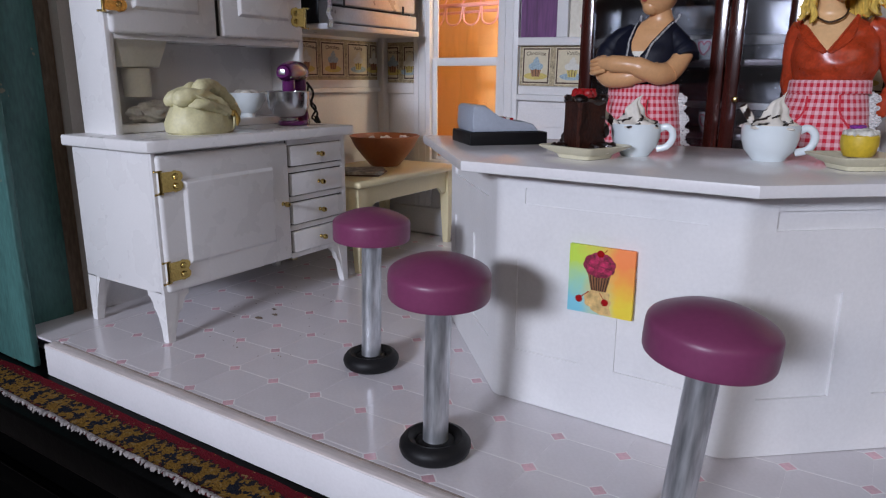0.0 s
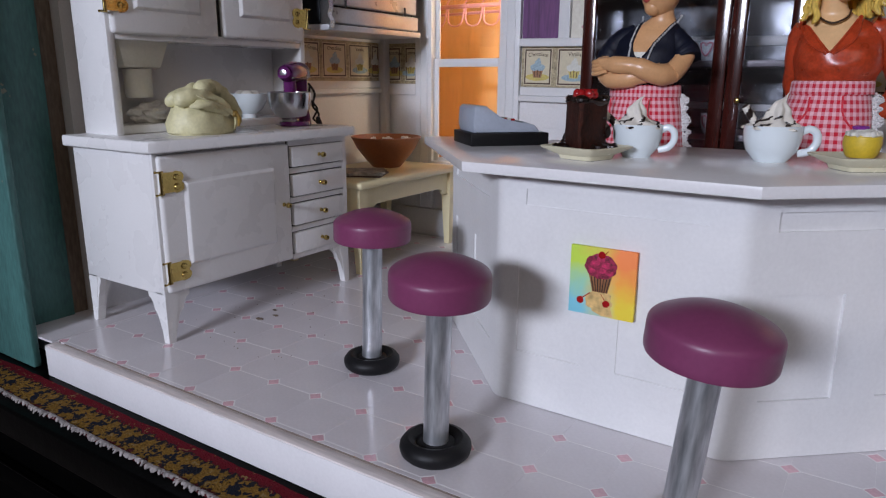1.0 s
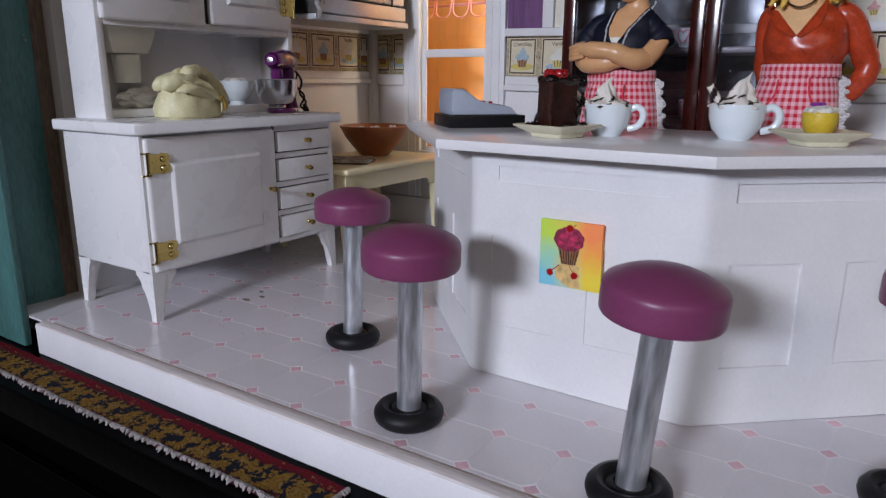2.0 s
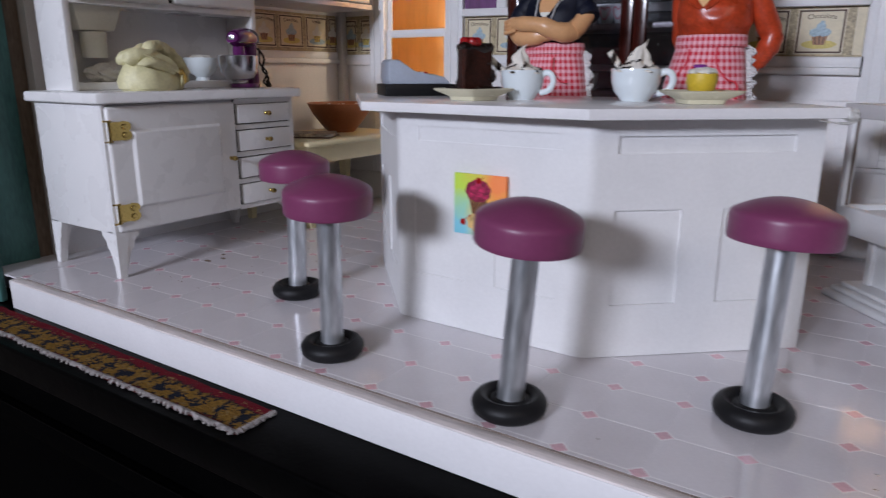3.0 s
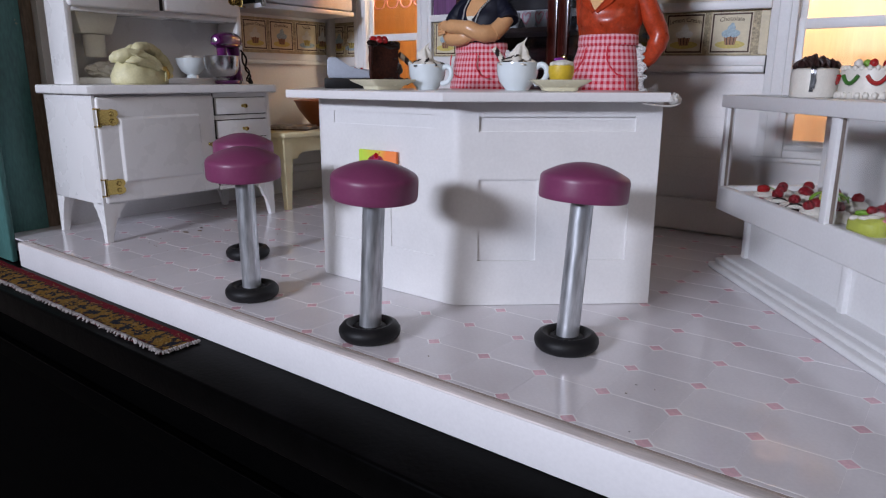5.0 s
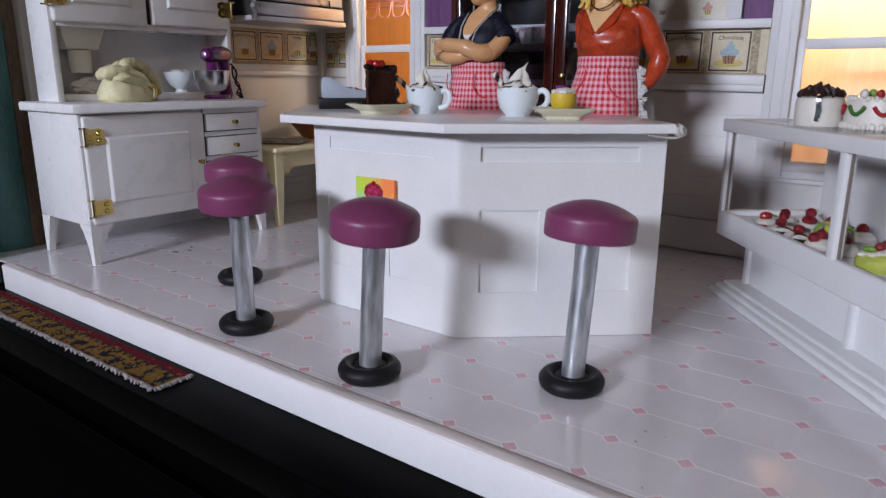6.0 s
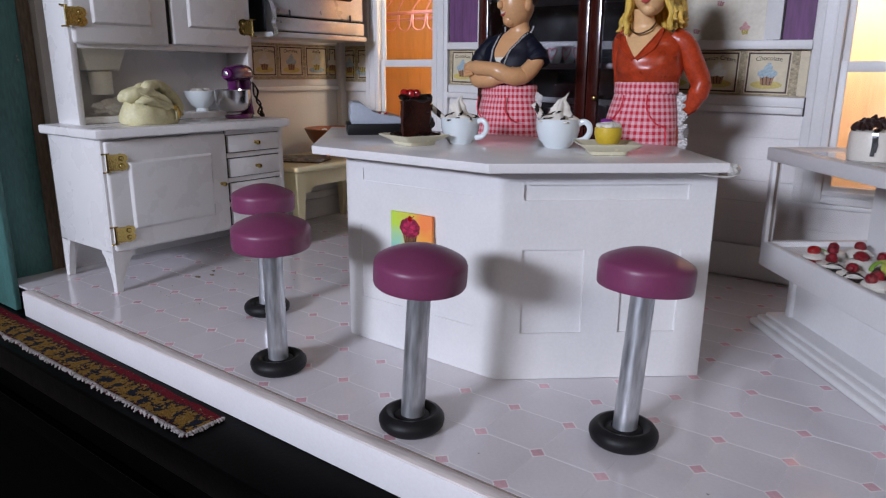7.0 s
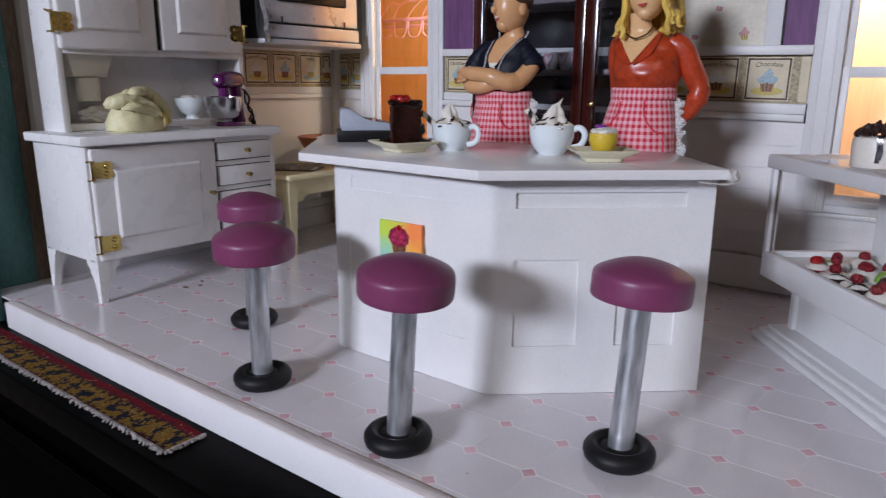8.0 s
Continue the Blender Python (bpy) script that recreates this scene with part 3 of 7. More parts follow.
box(bm, LEFT + 0.02, LEFT + 0.20, 27.9, BACK - 0.3, 1.45, 2.0, 0.06)
part("baseboard", bm, WALL_WHITE, wall_left)
bm = fresh()
box(bm, LEFT + 0.02, LEFT + 0.55, BACK - 0.6, BACK - 0.02, 2.0, 13.2, 0.05)
part("corner_strip", bm, WALL_WHITE, wall_left)

# purple and white panels beside the cream wallpaper
bm = fresh()
box(bm, -18.85, -16.5, BACK - 0.08, BACK - 0.02, 12.75, TOP)
part("purple_panel", bm, PURPLE_PANEL, wall_back, "purple papered panel")
bm = fresh()
box(bm, 1.75, 3.2, BACK - 0.08, BACK - 0.02, 12.47, TOP)
part("purple_panel", bm, PURPLE_PANEL, wall_back, "purple papered panel")
bm = fresh()
box(bm, -16.48, -15.8, BACK - 0.3, BACK - 0.02, 12.78, TOP, 0.04)
part("frame_strip", bm, WHITE_PAINT, wall_back)
bm = fresh()
box(bm, 0.95, 1.73, BACK - 0.3, BACK - 0.02, 12.47, TOP, 0.04)
part("frame_strip", bm, WHITE_PAINT, wall_back)
# dark strips painted as gap shade beside the strip, the ledge and the rail
for j in ((1.735, 1.80, BACK - 0.14, BACK - 0.081, 12.47, TOP), (0.95, 1.80, BACK - 0.33, BACK - 0.301, 12.465, 12.50), (3.19, 3.25, BACK - 0.36, BACK - 0.02, 8.80, 9.72)):
    bm = fresh()
    box(bm, *j)
    part("joint", bm, MATT_DARK, wall_back, "dark strip painted as gap shade")
bm = fresh()
box(bm, -15.78, 0.93, BACK - 0.06, BACK - 0.02, 12.4, TOP)
part("wallpaper", bm, CREAM_PAPER, wall_back, "cream wallpaper with small cupcakes")

# the room behind the windows
bm = fresh()
box(bm, -11.6, RIGHT + 2, 45.0, 46.0, -0.09, TOP)
solid("wall_pale_room", bm, PALE_WOOD, "pale peach wood wall of the room behind", "wall", "structure")
bm = fresh()
box(bm, -34, -11.62, 45.0, 46.0, -0.09, TOP)
solid("wall_back_room", bm, ORANGE_WOOD, "orange varnished wood wall of the room behind", "wall", "structure")
for x0, x1 in ((-34, -33), (-12, -11.2), (17.5, 18.5)):
    bm = fresh()
    box(bm, x0, x1, 37.95, 44.98, -0.09, TOP)
    solid("wall_partition", bm, ORANGE_WOOD, "orange wood partition", "wall", "structure")

# ---- round the camera: added unseen room shell, tinted to bounce warm fill ----
bm = fresh()
box(bm, -165, -160, -170, 110, -75, 110)
box(bm, 160, 165, -170, 110, -75, 110)
box(bm, -165, 165, -175, -170, -75, 110)
box(bm, -165, 165, 110, 115, -75, 110)
room = solid("wall_room", bm, ROOM_GREY, "unseen grey shell walls that bounce fill light", "wall", "structure")
bm = fresh()
box(bm, -165, 165, -175, 115, -80, -75)
solid("floor_room", bm, ROOM_GREY, "unseen grey shell floor that bounces fill light", "floor", "structure")
bm = fresh()
box(bm, -165, 165, -175, 115, 110, 115)
solid("ceiling_room", bm, ROOM_GREY, "unseen grey shell ceiling that bounces fill light", "ceiling", "structure")


# ---- bar counter ----
BODY = [(-15.2, 24.1), (-9.85, 18.4), (-2.48, 18.3), (3.25, 23.2)]
counter = thing("counter", "white painted half-hexagon bar counter with panelled front", "counter", 0, 0, 0)
bm = fresh()
CORE = offset_line(BODY, -0.35)
prism(bm, CORE + [(1.2, 24.6), (-12.9, 24.8)], 0.0, 7.70, 0.03)
part("body", bm, WHITE_PAINT, counter)
TOPLINE = [(-16.9, 24.4), (-10.6, 17.3), (-2.1, 17.05), (3.86, 22.2)]
bm = fresh()
prism(bm, TOPLINE + [(0.6, 26.4), (-14.2, 26.0)], 7.71, 8.03, 0.03, 2)
part("top", bm, WHITE_TOP, counter, "glossy white worktop with a taped corner")


ROUND = 0.28


def facing(parent, origin, along, u_first, u_last, holes, depth):
    """A thin board over a face with panels cut through it, so that the panels lie sunk."""
    o, a = Vector(origin), Vector(along).normalized()
    nrm = Vector((a.y, -a.x))
    us = sorted({u_first, u_last, *[h[0] for h in holes], *[h[1] for h in holes]})
    zs = sorted({0.02, 7.69, *[h[2] for h in holes], *[h[3] for h in holes]})
    bm = fresh()
    d1 = 0.0
    cache = {}

    def vert(u, z, d):
        key = (round(u, 4), round(z, 4), d)
        if key not in cache:
            c = o + a * u + nrm * d
            cache[key] = bm.verts.new((c.x, c.y, z))
        return cache[key]

    def hole(i, j):
        if not (0 <= i < len(us) - 1 and 0 <= j < len(zs) - 1):
            return True
        u, z = (us[i] + us[i + 1]) / 2, (zs[j] + zs[j + 1]) / 2
        return any(h[0] < u < h[1] and h[2] < z < h[3] for h in holes)
    for i in range(len(us) - 1):
        for j in range(len(zs) - 1):
            A, B, C, D = us[i], us[i + 1], zs[j], zs[j + 1]
            if hole(i, j):
                bm.faces.new((vert(A, C, -depth), vert(B, C, -depth), vert(B, D, -depth), vert(A, D, -depth)))
                continue
            bm.faces.new((vert(A, C, d1), vert(B, C, d1), vert(B, D, d1), vert(A, D, d1)))
            for (di, dj), (p, q) in {(-1, 0): ((A, C), (A, D)), (1, 0): ((B, C), (B, D)), (0, -1): ((A, C), (B, C)), (0, 1): ((A, D), (B, D))}.items():
                if hole(i + di, j + dj):
                    bm.faces.new((vert(*p, d1), vert(*q, d1), vert(*q, -depth), vert(*p, -depth)))
    part("front_panel", bm, WHITE_PAINT, parent)


for n_face, holes in enumerate((
        ((0.8, 6.6, 6.62, 7.14), (0.8, 3.4, 1.7, 4.9), (4.3, 6.9, 1.7, 4.9)),
        ((0.95, 6.40, 6.70, 7.19), (0.75, 2.95, 1.85, 4.9), (4.1, 6.4, 1.85, 4.9)),
        ((0.85, 6.6, 6.62, 7.15), (0.85, 3.05, 1.78, 4.87), (4.4, 6.5, 1.78, 4.87)))):
    A, B = Vector(BODY[n_face]), Vector(BODY[n_face + 1])
    facing(counter, A, B - A, 0.0 if n_face == 0 else ROUND, (B - A).length - (0.0 if n_face == 2 else ROUND), holes, (0.06, 0.05, 0.10)[n_face])
# softly rounded upright corners
for k in (1, 2):
    P, Q, R = Vector(BODY[k - 1]), Vector(BODY[k]), Vector(BODY[k + 1])
    a, b = Q + (P - Q).normalized() * ROUND, Q + (R - Q).normalized() * ROUND
    curve = [a * (1 - t) ** 2 + Q * 2 * t * (1 - t) + b * t * t for t in [i / 8 for i in range(9)]]
    bm = fresh()
    prism(bm, [(p.x, p.y) for p in curve] + [(Q.x, Q.y + 0.6)], 0.02, 7.69)
    part("corner", bm, WHITE_PAINT, counter)

# torn tape on the worktop corner
bm = fresh()
blob(bm, (3.90, 22.42, 7.80), (0.20, 0.30, 0.20), 0.4, 3.0, 3, seed=3.0)
tube(bm, smooth_path([(3.15, 21.5, 7.66), (3.5, 21.85, 7.60), (3.85, 22.2, 7.57), (4.05, 22.5, 7.66)]), [0.02] + [0.05] * 8 + [0.08] * 10, 10, flat=0.5)
part("tape", bm, TAPE, counter, "torn clear tape on the corner")

# painted cupcake square on the counter front
def watercolour(name):
    """Four washes that run into one another over the square."""
    m = material(name, (0.6, 0.6, 0.3), 0.6, bump=0.2)
    nt = m.node_tree
    n, l = nt.nodes, nt.links
    co, sep = n.new("ShaderNodeTexCoord"), n.new("ShaderNodeSeparateXYZ")
    no = n.new("ShaderNodeTexNoise")
    no.inputs["Scale"].default_value, no.inputs["Detail"].default_value = 130, 3
    l.new(co.outputs["Object"], sep.inputs[0])
    l.new(co.outputs["Object"], no.inputs["Vector"])
    facs = []
    for axis in (0, 2):
        mr = n.new("ShaderNodeMapRange")
        mr.inputs["From Min"].default_value, mr.inputs["From Max"].default_value = -0.009, 0.009
        mr.inputs["To Min"].default_value, mr.inputs["To Max"].default_value = -0.75, 0.75
        l.new(sep.outputs[axis], mr.inputs["Value"])
        ad = n.new("ShaderNodeMath")
        ad.operation, ad.use_clamp = "ADD", True
        l.new(mr.outputs["Result"], ad.inputs[0])
        l.new(no.outputs["Fac"], ad.inputs[1])
        facs.append(ad)
    mixes = []
    for a, b in (((0.22, 0.60, 0.72), (0.86, 0.66, 0.05)), ((0.52, 0.72, 0.07), (0.92, 0.24, 0.05))):
        mx = n.new("ShaderNodeMix")
        mx.data_type = "RGBA"
        mx.inputs["A"].default_value, mx.inputs["B"].default_value = (*a, 1), (*b, 1)
        l.new(facs[0].outputs[0], mx.inputs["Factor"])
        mixes.append(mx)
    fin = n.new("ShaderNodeMix")
    fin.data_type = "RGBA"
    l.new(mixes[0].outputs["Result"], fin.inputs["A"])
    l.new(mixes[1].outputs["Result"], fin.inputs["B"])
    l.new(facs[1].outputs[0], fin.inputs["Factor"])
    l.new(fin.outputs["Result"], n["Principled BSDF"].inputs["Base Color"])
    return m


WASH = watercolour("watercolour_wash")
RASPBERRY = material("raspberry_paint", (0.34, 0.012, 0.06), 0.5, vary=0.5, grain=1400, stain=600, bump=0.4)
TAN_WASH = material("tan_wash", (0.72, 0.48, 0.18), 0.6, vary=0.2, stain=500)
PINK_WASH = material("pink_wash", (0.55, 0.02, 0.10), 0.5, vary=0.4, stain=600)
CUP_BROWN = material("cup_brown_paint", (0.30, 0.13, 0.05), 0.5, vary=0.3, stretch=(3, 1, 0.2), stain=600)


def disc(bm, cx, cz, rx, rz, y, lump=0.0, seg=20, mi=0, seed=0.0):
    """A flat painted shape that faces the front."""
    vs = []
    for k in range(seg):
        a = 2 * math.pi * k / seg
        f = 1 + lump * noise.noise(Vector((math.cos(a) * 2 + seed, math.sin(a) * 2, seed)))
        vs.append(bm.verts.new((cx + rx * f * math.cos(a), y, cz + rz * f * math.sin(a))))
    bm.faces.new(vs).material_index = mi


def flat(bm, pts, y, mi=0):
    bm.faces.new([bm.verts.new((x, y, z)) for x, z in pts]).material_index = mi


picture = thing("picture", "small square watercolour of a red cupcake stuck on counter", "picture", -6.28, 18.27, 4.62)
bm = fresh()
box(bm, -0.97, 1.03, -0.14, 0.0, -0.98, 1.10, 0.02)
part("canvas", bm, WASH, picture)
bm = fresh()
disc(bm, -0.02, -0.52, 0.42, 0.34, -0.142, 0.35, 28, seed=4.0)
flat(bm, [(-0.30, -0.50), (0.28, -0.50), (0.42, -0.93), (0.08, -0.96), (-0.22, -0.84)], -0.1425)
part("painted_shadow", bm, TAN_WASH, picture, "tan watercolour shadow")
bm = fresh()
flat(bm, [(-0.38, 0.30), (0.34, 0.30), (0.22, -0.24), (-0.24, -0.24)], -0.144)
part("painted_cup", bm, CUP_BROWN, picture)
bm = fresh()
for k in range(7):
    x = -0.31 + 0.095 * k
    flat(bm, [(x, 0.22), (x + 0.03, 0.22), (0.68 * x + 0.025, -0.22), (0.68 * x - 0.005, -0.22)], -0.1445)
part("painted_pleats", bm, DARK_CHOC, picture, "dark pleat lines of the cup")
bm = fresh()
rim = []
for k in range(48):
    a = 2 * math.pi * k / 48
    r = 0.385 + 0.03 * abs(math.sin(4.5 * a)) + 0.05 * max(0, math.sin(a)) - 0.06 * max(0, -math.sin(a))
    rim.append((-0.02 + 1.2 * r * math.cos(a), 0.50 + 0.95 * r * math.sin(a)))
flat(bm, rim, -0.148)
part("painted_icing", bm, RASPBERRY, picture)
bm = fresh()
for cx, cz, r in ((-0.20, 0.62, 0.13), (0.16, 0.60, 0.14), (-0.02, 0.76, 0.12), (-0.28, 0.40, 0.10), (0.26, 0.38, 0.11), (0.02, 0.42, 0.12)):
    disc(bm, cx, cz, r, r * 0.7, -0.1485 - 0.0004 * cx, 0.4, 14, seed=cx + cz)
part("painted_highlights", bm, PINK_WASH, picture, "brighter pink dabs of paint")
bm = fresh()
for cx, cz in ((-0.60, -0.56), (0.20, -0.56)):
    disc(bm, cx, cz, 0.11, 0.11, -0.147, 0.15, seed=cx)
flat(bm, [(0.05, 0.90), (0.08, 0.90), (0.20, 1.03), (0.18, 1.04)], -0.152)
flat(bm, [(-0.58, -0.50), (-0.56, -0.52), (-0.30, -0.30), (-0.32, -0.28)], -0.146)
flat(bm, [(0.16, -0.50), (0.18, -0.50), (0.04, -0.28), (0.02, -0.29)], -0.146)
disc(bm, 0.0, 0.90, 0.11, 0.11, -0.151, 0.1)
part("painted_cherry_pair", bm, CHERRY, picture)


# ---- bar stools ----
def bar_stool():
    s = thing("bar_stool", "round plum-painted bar stool on aluminium pole and black rubber base", "bar stool", group="stools along the counter")
    bm = fresh()
    lathe(bm, [(0.50, 0.24), (0.56, 0.40), (0.66, 0.53), (0.78, 0.57), (0.92, 0.52), (1.025, 0.38), (1.037, 0.27), (1.0, 0.13), (0.90, 0.03), (0.75, 0.0), (0.40, 0.0), (0.40, 0.2)], 40, closed=True)
    base = part("base", bm, RUBBER, s, "black rubber ring base")
    bm = fresh()
    lathe(bm, [(0.0, 0.20), (0.64, 0.20), (0.62, 0.36), (0.50, 0.45), (0.37, 0.48)], 28)
    part("hub", bm, RUBBER, base)
    bm = fresh()
    lathe(bm, [(0.36, 0.36), (0.365, 0.45), (0.36, 2.0), (0.355, 4.88)], 28)
    part("pole", bm, TUBE_METAL, s, "dull aluminium tube")
    bm = fresh()
    prof = [(0.0, 4.85), (1.30, 4.85), (1.35, 4.865), (1.37, 4.91), (1.378, 5.05), (1.378, 5.42), (1.373, 5.49), (1.355, 5.55), (1.32, 5.60), (1.26, 5.645)]
    prof += [(r, 5.645 + 0.365 * (1 - (r / 1.26) ** 2.0)) for r in (1.18, 1.08, 0.95, 0.80, 0.62, 0.42, 0.2)] + [(0.0, 6.01)]
    lathe(bm, prof, 48)
    part("seat", bm, PLUM, s, "plum painted drum seat with a domed top")
    return s


def lean(st, rx, ry):
    """The seat and its pole stand slightly askew on the ring base."""
    for ob in st.children:
        if ob.name.startswith(("seat", "pole")):
            ob.matrix_basis = cm(0, 0, 0, rx, ry, 0)


stool = bar_stool()
stool.matrix_basis = cm(-14.82, 17.93, 0.01)
for x, y, rx, ry in ((-9.44, 14.16, 2.5, 3.1), (-2.72, 13.89, 1.3, 5.2), (2.91, 17.15, -4.2, 1.75)):
    lean(copy_thing(stool, cm(x, y, 0.01)), rx, ry)
lean(stool, -0.8, 1.0)


# ---- kitchen cabinet with hutch ----
def knob(parent, name, x, y, z, r=0.13, axis="x", mat=None):
    bm = fresh()
    lathe(bm, [(0.0, 0.0), (r * 0.75, 0.0), (r * 0.7, 0.05), (r * 0.45, 0.10), (r * 0.55, 0.17), (r, 0.24), (r * 1.05, 0.31), (r * 0.8, 0.40), (0.0, 0.44)], 16)
    rot = (0, 90, 0) if axis == "x" else (90, 0, 0)
    return part(name, bm, mat or BRASS, parent, "small brass knob", at=cm(x, y, z, *rot))


def raised_door(y0, y1, z0, z1, x0, x1, inset=1.05):
    """A door leaf facing +x with a raised field and rounded edges."""
    bm = fresh()
    box(bm, x0, x1, y0, y1, z0, z1, 0.16, 4)
    a, b = inset, inset + 0.16
    ring0 = [(y0 + a, z0 + a), (y1 - a, z0 + a), (y1 - a, z1 - a), (y0 + a, z1 - a)]
    ring1 = [(y0 + b, z0 + b), (y1 - b, z0 + b), (y1 - b, z1 - b), (y0 + b, z1 - b)]
    lo = [bm.verts.new((x1 - 0.02, y, z)) for y, z in ring0]
    hi = [bm.verts.new((x1 + 0.14, y, z)) for y, z in ring1]
    for k in range(4):
        bm.faces.new((lo[k], lo[(k + 1) % 4], hi[(k + 1) % 4], hi[k]))
    f = bm.faces.new(hi)
    bmesh.ops.bevel(bm, geom=list(f.edges), offset=0.05, segments=2, affect="EDGES", profile=0.5)
    return bm


def hinge(parent, x, y, z0, z1, side):
    """Butt hinge with a wrapped barrel and two screws; side is +1 where the leaf runs to +y."""
    bm = fresh()
    leaf = [(0.0, 0.0), (0.54, 0.0), (0.64, -0.05), (0.90, 0.02), (1.0, 0.16), (1.01, 0.34), (0.91, 0.5), (1.01, 0.66), (1.0, 0.84), (0.90, 0.98), (0.64, 1.05), (0.54, 1.0), (0.0, 1.0)]
    near = [bm.verts.new((x, y + side * u, z0 + (z1 - z0) * v)) for u, v in leaf]
    far = [bm.verts.new((x + 0.06, y + side * u, z0 + (z1 - z0) * v)) for u, v in leaf]
    bm.faces.new(near), bm.faces.new(far[::-1])
    for k in range(len(leaf)):
        j = (k + 1) % len(leaf)
        bm.faces.new((near[k], near[j], far[j], far[k]))
    for z in (z0 - 0.05, z1 + 0.05):
        tube(bm, [(x + 0.03, y + 0.1 * side, z), (x + 0.03, y - 0.22 * side, z)], 0.035, 8)
        blob(bm, (x + 0.03, y - 0.24 * side, z), 0.055, sub=2)
    tube(bm, [(x + 0.03, y, z0 - 0.06), (x + 0.03, y, z1 + 0.06)], 0.07, 10)
    box(bm, x - 0.30, x + 0.0, y - 0.05, y + 0.05, z0 - 0.05, z0 + 0.02, 0.01)
    box(bm, x - 0.30, x + 0.0, y - 0.05, y + 0.05, z1 - 0.02, z1 + 0.05, 0.01)
    h = part("hinge", bm, BRASS, parent, "bright brass hinge")
    for dz in (0.27, 0.73):
        bm = fresh()
        lathe(bm, [(0.13, 0.0), (0.13, 0.03), (0.09, 0.08), (0.0, 0.09)], 12)
        part("screw", bm, BRASS, h, at=cm(x + 0.06, y + 0.66 * side, z0 + (z1 - z0) * dz, 0, 90, 0))


cab = thing("cabinet", "white enamelled kitchen hutch cabinet with brass hinges and knobs", "cabinet", -25.83, 20.86, 0.198)
OX, OY, CAB = 26.5, -21.3, 0.98
cab.scale = (CAB, CAB, CAB)


def on_cab(x, y, z):
    """A place on the cabinet, by the cabinet's own plan."""
    return -25.83 + CAB * (x + OX), 20.86 + CAB * (y + OY), 0.198 + CAB * z



def cab_part(name, bm, mat, parent=None, label=""):
    bmesh.ops.translate(bm, vec=(OX, OY, 0), verts=bm.verts)
    return part(name, bm, mat, parent or cab, label)


bm = fresh()
box(bm, -29.1, -23.78, 15.42, 26.62, 1.9, 7.62, 0.01)
box(bm, -23.79, -23.605, 15.415, 15.6, 1.89, 7.62, 0.01)
body = cab_part("body", bm, WHITE_GLOSS)
bm = fresh()
prism(bm, [(-29.2, 15.05), (-23.75, 15.05), (-23.4, 15.17), (-23.2, 15.5), (-23.15, 26.9), (-29.2, 26.9)], 7.64, 8.12, 0.10, 3)
cab_part("worktop", bm, WHITE_GLOSS)


def leg(x, y, dx, dy):
    """Tapered foot with curved brackets running to both sides."""
    bm = fresh()
    w = 0.62
    prof = [(1.62, w), (1.3, w), (1.0, w * 0.80), (0.6, w * 0.68), (0.25, w * 0.60), (0.0, w * 0.52)]
    loops = []
    for z, s in prof:
        loops.append([bm.verts.new((x + a * dx * s, y + b * dy * s, z)) for a, b in ((0, 0), (1, 0), (1, 1), (0, 1))])
    for a, b in zip(loops, loops[1:]):
        for k in range(4):
            bm.faces.new((a[k], a[(k + 1) % 4], b[(k + 1) % 4], b[k]))
    bm.faces.new(loops[-1]), bm.faces.new(loops[0][::-1])
    for ax in (0, 1):
        k = 0.82 if dy * dx < 0 and x > -25 or ax == 1 else 0.5
        pts = [(0.40, 1.62), (0.4 + 0.95 * k, 1.62), (0.4 + 0.92 * k, 1.44), (0.4 + 0.75 * k, 1.36), (0.4 + 0.58 * k, 1.22), (0.4 + 0.50 * k, 1.02), (0.4 + 0.36 * k, 0.95), (0.4 + 0.24 * k, 0.8), (0.4 + 0.10 * k, 0.5), (0.40, 0.35)]
        f0, f1 = [], []
        for u, z in pts:
            if ax == 0:
                f0.append(bm.verts.new((x + dx * u, y + dy * 0.02, z)))
                f1.append(bm.verts.new((x + dx * u, y + dy * 0.30, z)))
            else:
                f0.append(bm.verts.new((x + dx * 0.02, y + dy * u, z)))
                f1.append(bm.verts.new((x + dx * 0.30, y + dy * u, z)))
        bm.faces.new(f0), bm.faces.new(f1[::-1])
        for k in range(len(pts)):
            j = (k + 1) % len(pts)
            bm.faces.new((f0[k], f0[j], f1[j], f1[k]))
    for v in bm.verts:
        v.co.z = 1.95 - (1.62 - v.co.z) * 1.3284
    cab_part("leg", bm, WHITE_GLOSS)


leg(-23.6, 15.42, -1, 1)
leg(-23.6, 26.62, -1, -1)
leg(-29.1, 15.42, 1, 1)
leg(-29.1, 26.62, 1, -1)
door = cab_part("door", raised_door(15.56, 22.5, 1.92, 7.52, -23.74, -23.44, 1.02), WHITE_GLOSS)
knob(door, "knob", -23.44 + OX, 22.0 + OY, 4.68)
hinge(door, -23.46 + OX, 15.62 + OY, 6.06, 6.86, 1)
hinge(door, -23.46 + OX, 15.62 + OY, 2.42, 3.20, 1)
# dark sheet behind the drawers, painting the shade in their gaps
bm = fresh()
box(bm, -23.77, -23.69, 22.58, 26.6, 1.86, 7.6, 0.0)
cab_part("drawer_gap_shade", bm, MATT_DARK)
for z in (7.49, 6.18, 4.77, 3.35, 1.98):
    bm = fresh()
    box(bm, -23.75, -23.59, 22.58, 26.6, z - 0.13, z + 0.13, 0.02)
    cab_part("drawer_rail", bm, WHITE_GLOSS)
bm = fresh()
box(bm, -23.75, -23.58, 26.34, 26.63, 1.86, 7.62, 0.02)
cab_part("stile", bm, WHITE_GLOSS)
